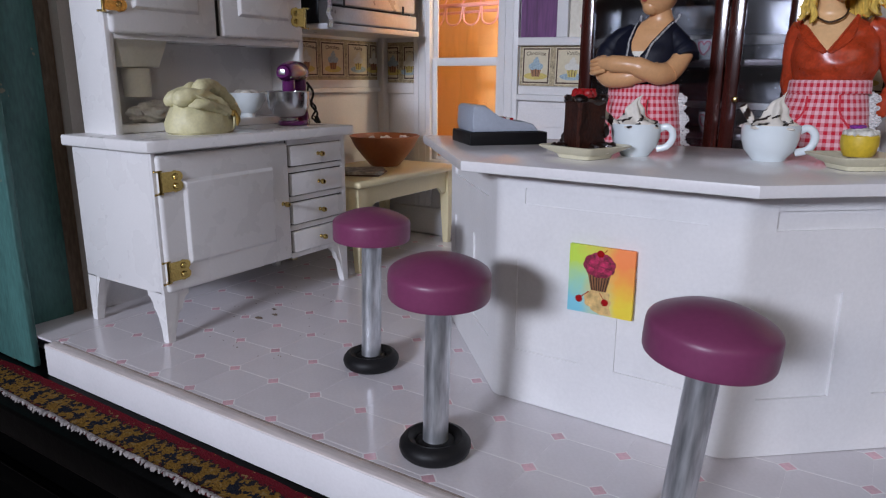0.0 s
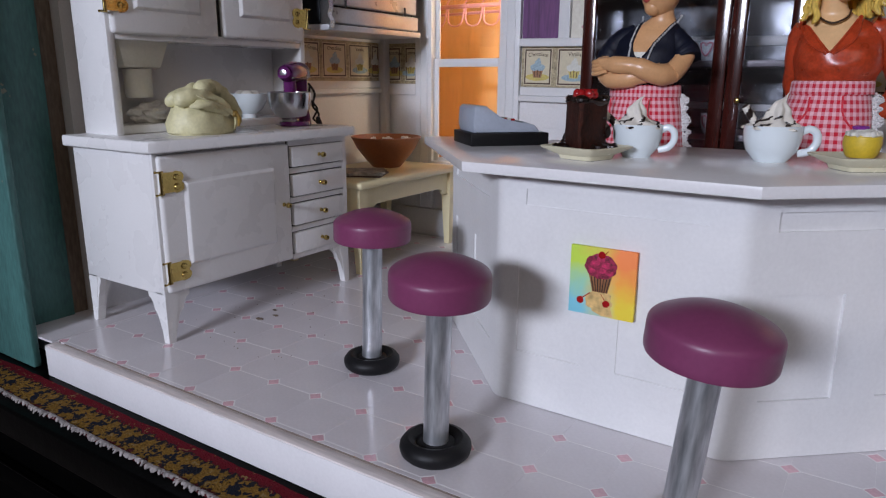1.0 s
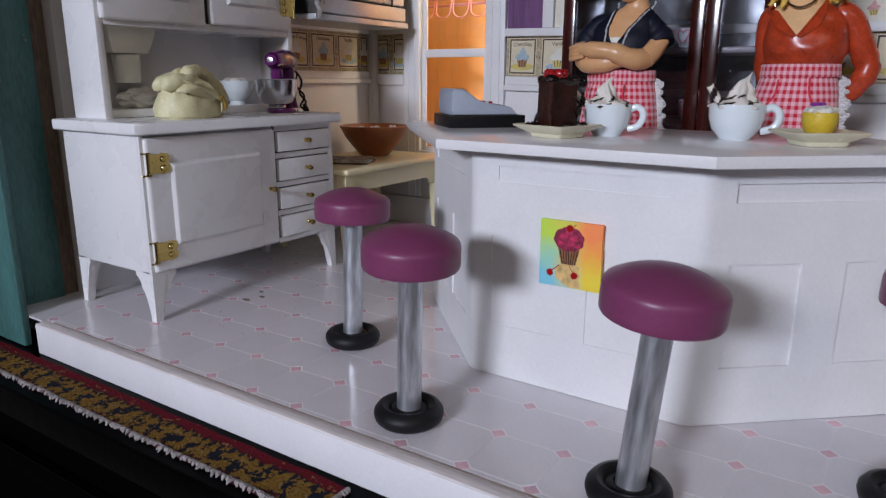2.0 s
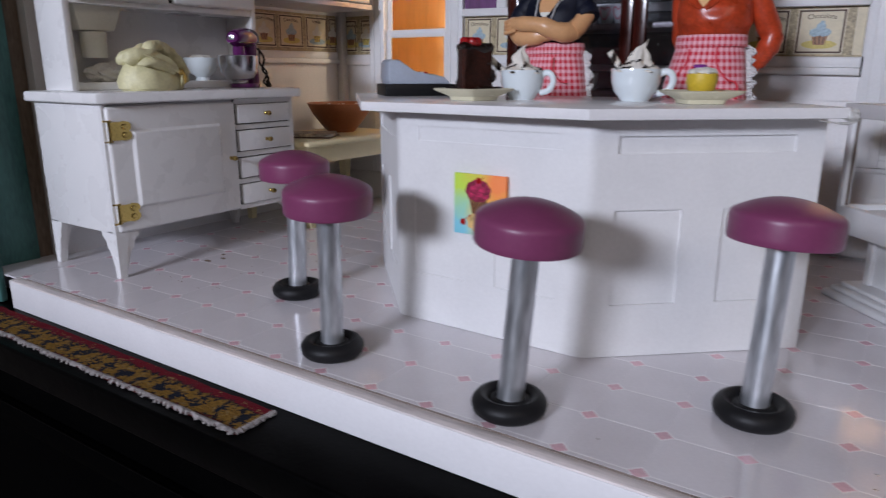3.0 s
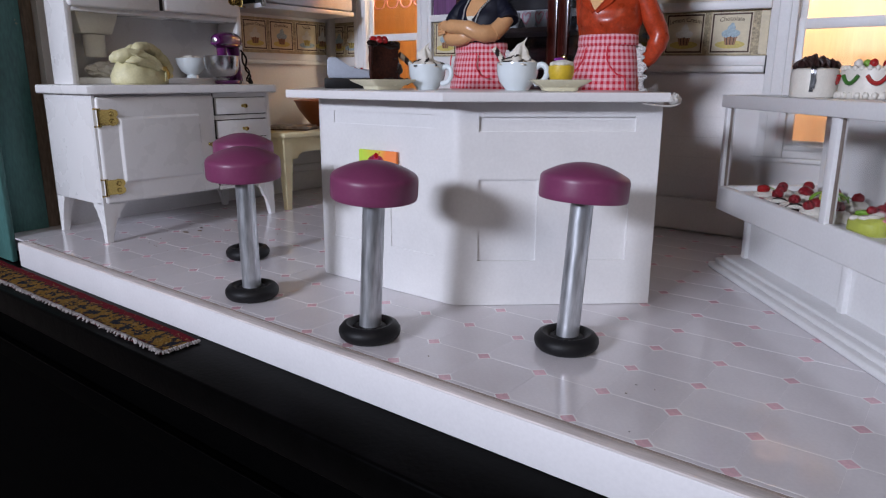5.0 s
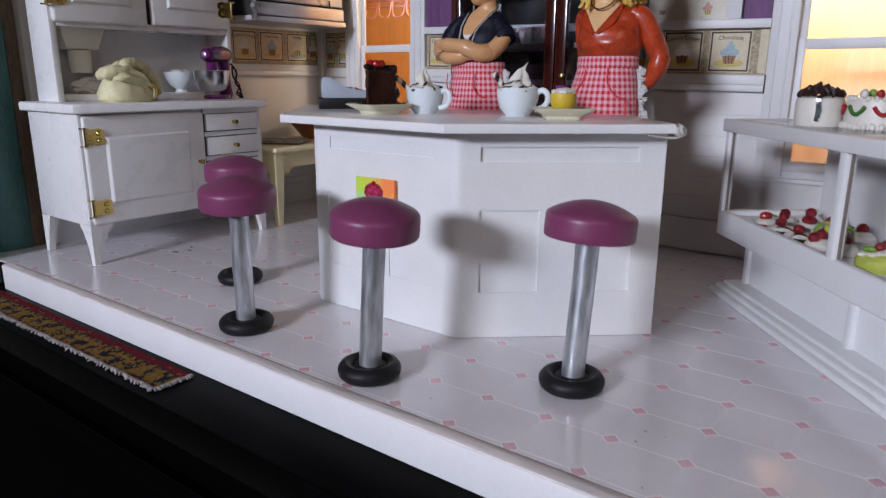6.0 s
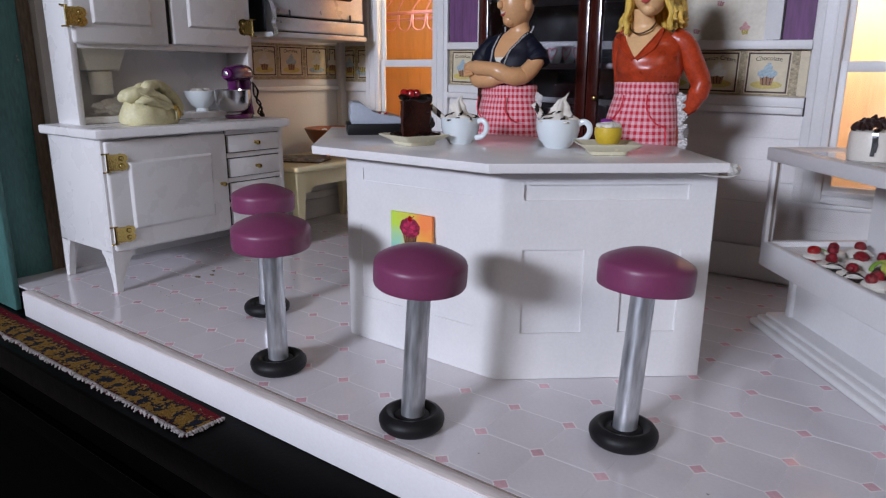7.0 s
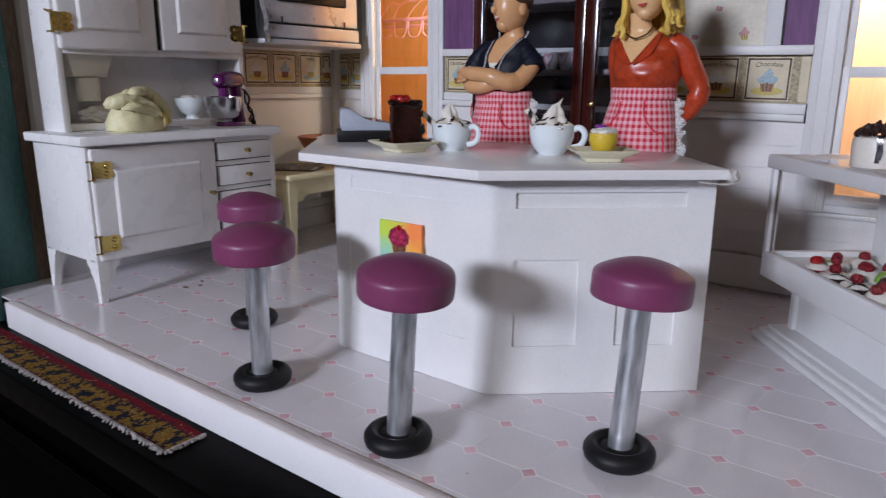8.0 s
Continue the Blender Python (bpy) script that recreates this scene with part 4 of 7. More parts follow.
for z0, z1 in ((6.37, 7.33), (4.95, 5.99), (3.54, 4.58), (2.14, 3.17)):
    bm = fresh()
    box(bm, -23.73, -23.46, 22.68, 26.28, z0, z1, 0.05, 2)
    d = cab_part("drawer", bm, WHITE_GLOSS)
    knob(d, "knob", -23.46 + OX, 24.5 + OY, (z0 + z1) / 2)
# hutch above
for name, dims in (("hutch_side", (-29.1, -26.75, 16.05, 16.4, 8.12, 24.0, 0.04)), ("hutch_side", (-29.1, -26.75, 26.85, 27.2, 8.12, 24.0, 0.04)),
                   ("hutch_back", (-29.1, -28.9, 16.41, 26.84, 8.12, 24.0, 0.0)), ("hutch_shelf", (-28.89, -26.75, 16.41, 26.84, 12.0, 12.35, 0.03)),
                   ("back_step", (-28.89, -27.0, 16.41, 26.84, 8.13, 8.5, 0.05)), ("hutch_top", (-28.89, -26.75, 16.41, 26.84, 23.7, 24.0, 0.0))):
    bm = fresh()
    box(bm, *dims)
    cab_part(name, bm, WHITE_GLOSS)
# dark sheet behind the hutch doors, shade painted for the slits round them
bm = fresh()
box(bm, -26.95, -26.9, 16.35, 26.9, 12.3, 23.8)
cab_part("door_gap_shade", bm, MATT_DARK)
for y0, y1, side, hy, zd, z0, z1 in ((16.22, 21.45, 1, 15.95, 12.2, 13.05, 13.95), (21.72, 26.95, -1, 27.15, 12.3, 13.05, 13.95)):
    d = cab_part("hutch_door", raised_door(y0, y1, zd, 23.6, -26.85, -26.5, 0.95), WHITE_GLOSS)
    hinge(d, -26.52 + OX, hy + OY, z0, z1, side)
# flour bin with its sifter under the hutch shelf
bin_ = thing("flour_bin", "pale enamel flour hopper with sifter inside the hutch", "flour bin", *on_cab(-27.9, 18.0, 9.3))
bm = fresh()
lo = [bm.verts.new(p) for p in ((-0.7, -0.85, 1.55), (0.45, -0.85, 1.55), (0.45, 0.85, 1.55), (-0.7, 0.85, 1.55))]
hi = [bm.verts.new(p) for p in ((-0.9, -1.2, 2.70), (0.7, -1.2, 2.70), (0.7, 1.2, 2.70), (-0.9, 1.2, 2.70))]
sides = [bm.faces.new(lo[::-1]), bm.faces.new(hi)] + [bm.faces.new((lo[k], lo[(k + 1) % 4], hi[(k + 1) % 4], hi[k])) for k in range(4)]
bmesh.ops.bevel(bm, geom=list(bm.edges), offset=0.06, segments=2, affect="EDGES", profile=0.5)
part("hopper", bm, BEIGE_FLOUR_BIN, bin_)
bm = fresh()
lathe(bm, [(0, 0.32), (0.52, 0.32), (0.56, 0.38), (0.58, 1.5), (0.0, 1.54)], 24)
part("sifter", bm, BEIGE_FLOUR_BIN, bin_)


# ---- the cream table with bowl and booklet ----
table = thing("table", "pale cream painted wooden kitchen table", "table", -25.9, 31.9, 0)
bm = fresh()
box(bm, -3.1, 3.2, -5.0, 4.85, 4.75, 5.1, 0.14, 4)
part("tabletop", bm, CREAM_TABLE, table)
bm = fresh()
pts = [(-4.5, 4.75), (4.4, 4.75), (4.4, 3.35), (3.6, 3.35), (3.45, 3.6), (3.1, 3.75), (-3.1, 3.75), (-3.45, 3.6), (-3.6, 3.35), (-4.5, 3.35)]
a = [bm.verts.new((2.75, y, z)) for y, z in pts]
b = [bm.verts.new((2.55, y, z)) for y, z in pts]
bm.faces.new(a), bm.faces.new(b[::-1])
for k in range(len(pts)):
    bm.faces.new((a[k], a[(k + 1) % len(pts)], b[(k + 1) % len(pts)], b[k]))
part("apron", bm, CREAM_TABLE, table)
bm = fresh()
box(bm, -2.4, 2.5, -4.6, -4.4, 3.4, 4.75, 0.02)
part("apron", bm, CREAM_TABLE, table)
for x, y in ((2.62, -4.5), (2.62, 4.4), (-2.5, -4.5), (-2.5, 4.4)):
    bm = fresh()
    loft(bm, [(x, y, 0, 0.26, 0.26), (x, y, 3.4, 0.46, 0.46), (x, y, 4.76, 0.46, 0.46)], 4)
    bmesh.ops.rotate(bm, cent=(x, y, 0), matrix=Matrix.Rotation(radians(45), 3, "Z"), verts=bm.verts)
    part("leg", bm, CREAM_TABLE, table)

bowl = thing("mixing_bowl", "brown earthenware bowl with flour on the table", "bowl", -26.2, 33.6, 5.1)
bm = fresh()
lathe(bm, [(0.0, 0.0), (0.85, 0.0), (0.95, 0.08), (1.35, 0.55), (1.85, 1.2), (2.12, 1.75), (2.20, 1.86), (2.12, 1.90), (2.02, 1.78), (1.7, 1.2), (1.2, 0.6), (0.7, 0.25), (0.0, 0.2)], 48)
part("bowl", bm, TERRACOTTA, bowl)
bm = fresh()
for k in range(14):
    blob(bm, (random.uniform(-1, 1), random.uniform(-1, 1), 1.28 + random.uniform(0, 0.2)), random.uniform(0.22, 0.40), 0.6, 3, 3, seed=k)
part("flour", bm, FLOUR, bowl, "white lumps of flour")
COVER_PRINT = material("patterned_cover", (0.32, 0.28, 0.23), 0.5, vary=0.8, grain=350, stain=260, tint=(0.012, 0.010, 0.009))
book = thing("booklet", "small printed recipe booklets stacked on the table", "booklet", -25.1, 29.6, 5.1, 25)
for k in range(3):
    bm = fresh()
    box(bm, -1.5, 1.5, -1.1, 1.1, 0.09 * k + 0.004, 0.09 * k + 0.085, 0.01)
    bmesh.ops.rotate(bm, cent=(0, 0, 0), matrix=Matrix.Rotation(radians(7 * k), 3, "Z"), verts=bm.verts)
    part("cover", bm, (CARD_LINE, COVER_PRINT, COVER_PRINT)[k], book)


# ---- microwave over the table ----
oven = thing("microwave", "silver over-range microwave with black glass door on wall", "microwave", -27.2, 31.9, 12.95)
bm = fresh()
box(bm, -2.1, 1.3, -4.2, 4.2, 0.35, 9.0, 0.08, 3)
part("body", bm, OVEN_SIDE, oven, "dark steel housing")
bm = fresh()
box(bm, 1.32, 1.62, -3.82, 4.2, 1.35, 8.9, 0.10, 3)
odoor = part("door", bm, HOOD_METAL, oven)
bm = fresh()
box(bm, 1.60, 1.66, -3.1, 3.0, 2.6, 8.0, 0.15, 3)
part("glass", bm, BLACK_PLASTIC, odoor, "black glass oven window")
bm = fresh()
box(bm, 1.32, 1.75, -3.82, 4.2, 0.40, 1.22, 0.10, 3)
part("vent_panel", bm, HOOD_METAL, oven)
bm = fresh()
box(bm, -2.1, 1.9, -4.2, 4.25, 0.0, 0.33, 0.08, 2)
part("lower_lip", bm, HOOD_METAL, oven)
for y in (-4.0,):
    bm = fresh()
    pts = [(1.30, 0.1), (1.95, 0.1), (2.0, 0.5), (1.8, 0.8), (1.95, 1.2), (1.85, 1.7), (1.62, 2.2), (1.60, 8.8), (1.30, 8.8)]
    a = [bm.verts.new((x, y - 0.16, z)) for x, z in pts]
    b = [bm.verts.new((x, y + 0.16, z)) for x, z in pts]
    bm.faces.new(a), bm.faces.new(b[::-1])
    for k in range(len(pts)):
        bm.faces.new((a[k], a[(k + 1) % len(pts)], b[(k + 1) % len(pts)], b[k]))
    part("bracket", bm, STEEL, oven)
for y in (-2.6, 2.8):
    bm = fresh()
    tube(bm, [(1.72, y, 1.2), (1.72, y, 1.7)], 0.06, 8)
    part("catch", bm, MATT_DARK, oven)


# ---- cupcake border cards ----
CARD_MATS = [CARD_PAPER, CARD_LINE, PRINT_BLUE, PRINT_PINK, PRINT_BROWN, PRINT_YELLOW, PRINT_WHITE]


def cupcake_print(bm, cx, cz, s, y, icing, cup, plate=True):
    if plate:
        disc(bm, cx, cz - 0.42 * s, 0.75 * s, 0.20 * s, y, 0.05, mi=2 if cup == 5 else 5)
    for q in (-0.2, 0.0, 0.2):
        flat(bm, [(cx + (q - 0.025) * s, cz), (cx + (q + 0.025) * s, cz), (cx + (q * 0.75 + 0.02) * s, cz - 0.42 * s), (cx + (q * 0.75 - 0.02) * s, cz - 0.42 * s)], y - 0.005, 1)
    flat(bm, [(cx - 0.36 * s, cz + 0.05 * s), (cx + 0.36 * s, cz + 0.05 * s), (cx + 0.24 * s, cz - 0.45 * s), (cx - 0.24 * s, cz - 0.45 * s)], y - 0.003, cup)
    for dx, dz, r in ((-0.2, 0.12, 0.26), (0.2, 0.12, 0.26), (0, 0.22, 0.28), (0.02, 0.42, 0.2), (0.05, 0.58, 0.1)):
        disc(bm, cx + dx * s, cz + dz * s, r * s, r * 0.72 * s, y - 0.006 - 0.002 * dz, 0.1, mi=icing, seed=dx)


def card(parent, title, m, kind, width=2.0, height=2.0):
    """One framed cupcake card, facing -y in its own space."""
    bm = fresh()
    w, h = width / 2, height / 2
    box(bm, -w, w, 0, 0.012, -h, h, mi=0)
    t = 0.085
    i = 0.05
    for x0, x1, z0, z1 in ((-w + i, w - i, h - i - t, h - i), (-w + i, w - i, -h + i, -h + i + t), (-w + i, -w + i + t, -h + i, h - i), (w - i - t, w - i, -h + i, h - i)):
        flat(bm, [(x0, z0), (x1, z0), (x1, z1), (x0, z1)], -0.004, 1)
    icing, cup = ((2, 4), (6, 4), (6, 5))[kind]
    cupcake_print(bm, 0.0, -0.16, 1.02, -0.004, icing, cup)
    c = part("card", bm, CARD_MATS, parent, "cream card with a printed cupcake", at=m)
    sign = words(title, 0.32, CARD_LINE, c, "title", cm(0, -0.008, 0.72, 90, 0, 0), 0.95)
    for v in sign.data.vertices:
        v.co.y -= 0.16 * (v.co.x / CM) ** 2 * CM
    return c


strip = trim("border_strip", ((-18.86, 3.15, BACK - 0.045, BACK - 0.015, 9.71, 11.99),), CARD_GOLD, "gold scroll-patterned wallpaper border with cupcake cards")
for k, x in enumerate((-17.8, -15.5, -13.05, -10.7, -8.35, -6.0, -3.5, -1.18, 1.28)):
    kind, title = ((0, "Chocolate"), (2, "Vanilla"), (1, "Lemon Cream"))[k % 3]
    if x in (-1.18, 1.28):
        kind, title = (1, "Lemon Cream") if x < 0 else (0, "Chocolate")
    card(strip, title, cm(x, BACK - 0.062, 10.86 + rise(x), 0, 0.9, 0), kind, 1.8 if k == 0 else 2.1, 2.1)
bm = fresh()
box(bm, 2.72, 3.12, BACK - 0.06, BACK - 0.05, 9.8, 11.95)
part("card", bm, CARD_MATS, strip)
bm = fresh()
box(bm, LEFT + 0.015, LEFT + 0.04, 27.9, BACK - 0.62, 10.33, 12.77)
strip2 = tagged(part("border_strip", bm, CARD_GOLD, wall_left), "gold scroll-patterned wallpaper border with cupcake cards")
for y, kind, title, w in ((30.12, 1, "Lemon Cream", 2.05), (32.5, 0, "Chocolate", 2.15), (34.92, 2, "Vanilla", 2.1), (36.5, 1, "Le", 0.75)):
    card(strip2, title, cm(LEFT + 0.055, y, 11.58, 0, 0, 90), kind, w, 2.06)
bm = fresh()
box(bm, -28.9, -26.55, BACK - 0.045, BACK - 0.015, 10.16, 12.75)
strip3 = tagged(part("border_strip", bm, CARD_GOLD, wall_back), "gold scroll-patterned wallpaper border with cupcake cards")
card(strip3, "Chocolate", cm(-28.4, BACK - 0.062, 11.43), 0, 1.05, 2.15)
card(strip3, "Lemon", cm(-27.03, BACK - 0.062, 11.43), 2, 0.95, 2.15)
# small scattered cupcakes on the cream wallpaper
for k, (x, z) in enumerate(((-1.34, 14.5), (-0.04, 13.05), (-3.35, 14.0), (-2.45, 13.15), (-0.25, 15.9), (-2.3, 15.7), (-3.9, 15.3), (-14.9, 13.3))):
    bm = fresh()
    cupcake_print(bm, 0, 0, 0.58, 0, (6, 3, 2)[k % 3], (3, 5, 4)[k % 3], False)
    part("printed_cupcake", bm, CARD_MATS, wall_back, at=cm(x, BACK - 0.07, z, 0, (12, -6, 4)[k % 3], 0))

# things in the room behind the window: wire hangers, a plate on a ledge
rack = thing("hanger_rack", "pink wire coat hangers on a rail behind the window", "coat hanger", -25.3, 41.0, 14.75)
bm = fresh()
tube(bm, [(-2.6, 0, 0.0), (4.2, 0.1, 0.1)], 0.10, 10)
part("rail", bm, PINK_WIRE, rack)
bm = fresh()
box(bm, -2.2, 4.2, -0.25, -0.10, 0.35, 0.62, 0.06, 2)
part("bar", bm, PINK_WIRE, rack)
for k, x in enumerate((-1.75, -0.35, 1.05, 2.45, 3.7)):
    bm = fresh()
    tube(bm, smooth_path([(x - 0.62, -0.2, 0.35), (x - 0.55, -0.3, -0.45), (x - 0.25, -0.35, -0.75), (x + 0.2, -0.35, -0.78), (x + 0.52, -0.3, -0.5), (x + 0.66, -0.2, 0.35)]), 0.06, 8)
    part("hanger", bm, PINK_WIRE, rack)
    bm = fresh()
    tube(bm, smooth_path([(x - 0.9, -0.1, 0.5), (x - 0.2, -0.2, 1.2 + 0.2 * (k % 2)), (x + 0.5, -0.1, 1.75), (x + 1.3, 0, 1.5 + 0.3 * (k % 3))]), 0.05, 8)
    part("hanger", bm, PINK_WIRE, rack)
ledge = thing("wall_ledge", "orange wood ledge with a small plate behind the window", "ledge", -19.5, 43.0, 7.4)
bm = fresh()
box(bm, -3.0, 3.0, -1.4, 1.95, -0.5, 0.0, 0.05)
part("board", bm, ORANGE_WOOD, ledge)
bm = fresh()
lathe(bm, [(0, 0.02), (0.7, 0.02), (1.3, 0.25), (1.32, 0.3), (0.7, 0.12), (0, 0.1)], 28)
part("plate", bm, PLATE_CREAM, ledge)


# ---- mahogany display case ----
case = thing("display_case", "dark mahogany glass-fronted display case with cups inside", "display case", -6.5, 32.2, 0)
CW, CR, CD, CH = 6.5, 3.3, 5.1, 21.0
bm = fresh()
box(bm, -CW, CR, 0.0, CD, 0.0, 1.2, 0.06)
part("plinth", bm, MAHOGANY, case)
bm = fresh()
box(bm, -CW, CR, 0.0, CD, CH - 0.6, CH, 0.06)
part("top", bm, MAHOGANY, case)
for x0, x1 in ((-CW, -CW + 0.3), (CR - 0.3, CR)):
    bm = fresh()
    box(bm, x0, x1, 0.35, CD, 1.2, CH - 0.6, 0.03)
    part("side", bm, MAHOGANY, case)
bm = fresh()
box(bm, -CW + 0.3, CR - 0.3, CD - 0.15, CD, 1.2, CH - 0.6)
part("back_panel", bm, CASE_DARK, case)
for z in (4.6, 8.05, 11.35, 15.0):
    bm = fresh()
    box(bm, -CW + 0.3, CR - 0.3, 1.0, CD - 0.16, z - 0.28, z, 0.04)
    part("shelf", bm, SHELF_WOOD, case)
for x0, x1, kx in ((-CW + 0.02, 0.28, None), (0.32, CR - 0.02, 0.92)):
    bm = fresh()
    w = 0.62
    box(bm, x0, x0 + w, 0.0, 0.34, 1.22, CH - 0.62, 0.06)
    box(bm, x1 - w, x1, 0.0, 0.34, 1.22, CH - 0.62, 0.06)
    box(bm, x0 + w, x1 - w, 0.02, 0.32, 1.22, 2.0, 0.04)
    box(bm, x0 + w, x1 - w, 0.02, 0.32, CH - 1.4, CH - 0.62, 0.04)
    d = part("door", bm, MAHOGANY, case)
    bm = fresh()
    box(bm, x0 + w - 0.02, x1 - w + 0.02, 0.15, 0.19, 1.95, CH - 1.35)
    part("pane", bm, OLD_GLASS, d).visible_shadow = False
    if kx:
        knob(d, "knob", kx, 0.0, 9.62, 0.14, "y")
for k, (x, z) in enumerate(((-3.6, 11.36), (-2.5, 11.36), (-1.65, 11.36), (-0.95, 11.36), (-0.25, 11.36), (-2.4, 8.06), (-0.6, 8.06))):
    cup = thing("cup", "small white cup with pink heart on the case shelf", "cup", -6.5 + x, 34.0, z, group="cups in the display case")
    bm = fresh()
    lathe(bm, [(0, 0), (0.35, 0), (0.38, 0.06), (0.55, 0.5), (0.58, 1.05), (0.53, 1.05), (0.48, 0.5), (0.0, 0.12)], 22)
    part("bowl", bm, CHINA, cup)
    bm = fresh()
    tube(bm, smooth_path([(-0.38, -0.53, 0.86), (-0.16, -0.62, 0.93), (0, -0.62, 0.78), (0.16, -0.62, 0.93), (0.38, -0.53, 0.86), (0.26, -0.62, 0.5), (0, -0.6, 0.25), (-0.26, -0.62, 0.5), (-0.38, -0.53, 0.86)], 4), 0.045, 6)
    part("heart", bm, PINK_ICING, cup, "pink heart outline")
    cup.scale = (0.70, 0.70, 0.86)


# ---- the two dolls ----
def uv_wrap(bm, faces, cx, cy, rx):
    """Unroll faces about an upright axis, in metres of cloth."""
    uv = bm.loops.layers.uv.verify()
    for f in faces:
        mid = f.calc_center_median()
        base = math.atan2(mid.x - cx, -(mid.y - cy))
        for lp in f.loops:
            a = math.atan2(lp.vert.co.x - cx, -(lp.vert.co.y - cy))
            if a - base > math.pi:
                a -= 2 * math.pi
            if base - a > math.pi:
                a += 2 * math.pi
            lp[uv].uv = (a * rx * CM, lp.vert.co.z * CM)


def gather(bm, loops, amount, waves, z_top, z_bot):
    """Soft folds that grow towards the hem."""
    for ring in loops:
        for k, v in enumerate(ring):
            t = max(0.0, min(1.0, (z_top - v.co.z) / (z_top - z_bot)))
            a = 2 * math.pi * k / len(ring)
            f = 1 + amount * t * math.sin(waves * a + 1.3 * math.sin(2 * a))
            c = sum((w.co for w in ring), Vector()) / len(ring)
            v.co = Vector((c.x + (v.co.x - c.x) * f, c.y + (v.co.y - c.y) * f, v.co.z))


def doll_apron(bm, rings, mi_cloth, mi_lace, mi_trim, rx, lace_side=1):
    before = set(bm.faces)
    loops = loft(bm, rings, 64, mi_cloth, caps=False)
    gather(bm, loops[2:], 0.035, 9, rings[2][2], rings[-1][2])
    cloth = [f for f in bm.faces if f not in before]
    uv_wrap(bm, cloth, rings[0][0], rings[0][1], rx)
    # waistband
    x, y, z, a, b = rings[0]
    before = set(bm.faces)
    loft(bm, [(x, y, z - 0.46, a + 0.07, b + 0.07), (x, y, z - 0.44, a + 0.10, b + 0.10), (x, y, z - 0.02, a + 0.07, b + 0.07), (x, y, z + 0.02, a + 0.02, b + 0.02)], 64, mi_cloth, caps=False)
    uv_wrap(bm, [f for f in bm.faces if f not in before], x, y, rx)
    n = len(loops[0])
    # lace edging down the side
    hem = [ring[1 if lace_side > 0 else n // 2].co.copy() for ring in loops]
    for ring_i in range(1, len(hem) - 1):
        for sub in [q / 8 for q in range(8)]:
            p = hem[ring_i].lerp(hem[ring_i + 1], sub)
            w = 0.115 + 0.04 * math.sin(ring_i * 5 + sub * 9)
            for r, thick, out in ((w, 0.035, 1.0), (w * 0.5, 0.03, 0.9), (w * 0.55, 0.04, 2.1)):
                c = Vector((p.x + lace_side * out * w, p.y - 0.05 + 0.05 * math.sin(sub * 25 + out), p.z))
                tube(bm, [c + Vector((r * math.cos(q * 0.7854), 0.03 * math.sin(q * 2.1), 0.8 * r * math.sin(q * 0.7854))) for q in range(9)], thick, 5, mi_lace, caps=False)
    return loops


def dense(rings, n=7):
    """More rings on a smooth curve through the given ones."""
    r = np.array(rings, float)
    out = []
    for i in range(len(r) - 1):
        a, b, c, d = r[max(i - 1, 0)], r[i], r[i + 1], r[min(i + 2, len(r) - 1)]
        for t in [k / n for k in range(n)]:
            out.append(tuple(0.5 * (2 * b + (c - a) * t + (2 * a - 5 * b + 4 * c - d) * t * t + (3 * b - a - 3 * c + d) * t ** 3)))
    return out + [tuple(r[-1])]


def front_y(rings, x, z):
    """How far forward the body's surface lies at a height and side."""
    zs = [q[2] for q in rings]
    cy, rx, ry = (float(np.interp(z, zs, [q[k] for q in rings])) for k in (1, 3, 4))
    return cy - ry * math.sqrt(max(0.0, 1 - (x / rx) ** 2))


def torso(bm, rings, cloth, paint, folds):
    """A smooth body; paint(x, z) names the material of what the neckline bares in front."""
    loops = loft(bm, rings, 112, cloth, caps=False)
    for ring in loops:
        for v in ring:
            if v.co.z < 12.4:
                v.co += Vector((v.co.x, v.co.y * 1.2, 0)).normalized() * folds * noise.noise(Vector((v.co.x * 1.1, v.co.y * 1.1, v.co.z * 2.3)))
    for f in {f for ring in loops for v in ring for f in v.link_faces}:
        c = f.calc_center_median()
        f.material_index = paint(c.x, c.y, c.z, cloth)
    bm.faces.new(loops[-1]).material_index = 0
    return loops


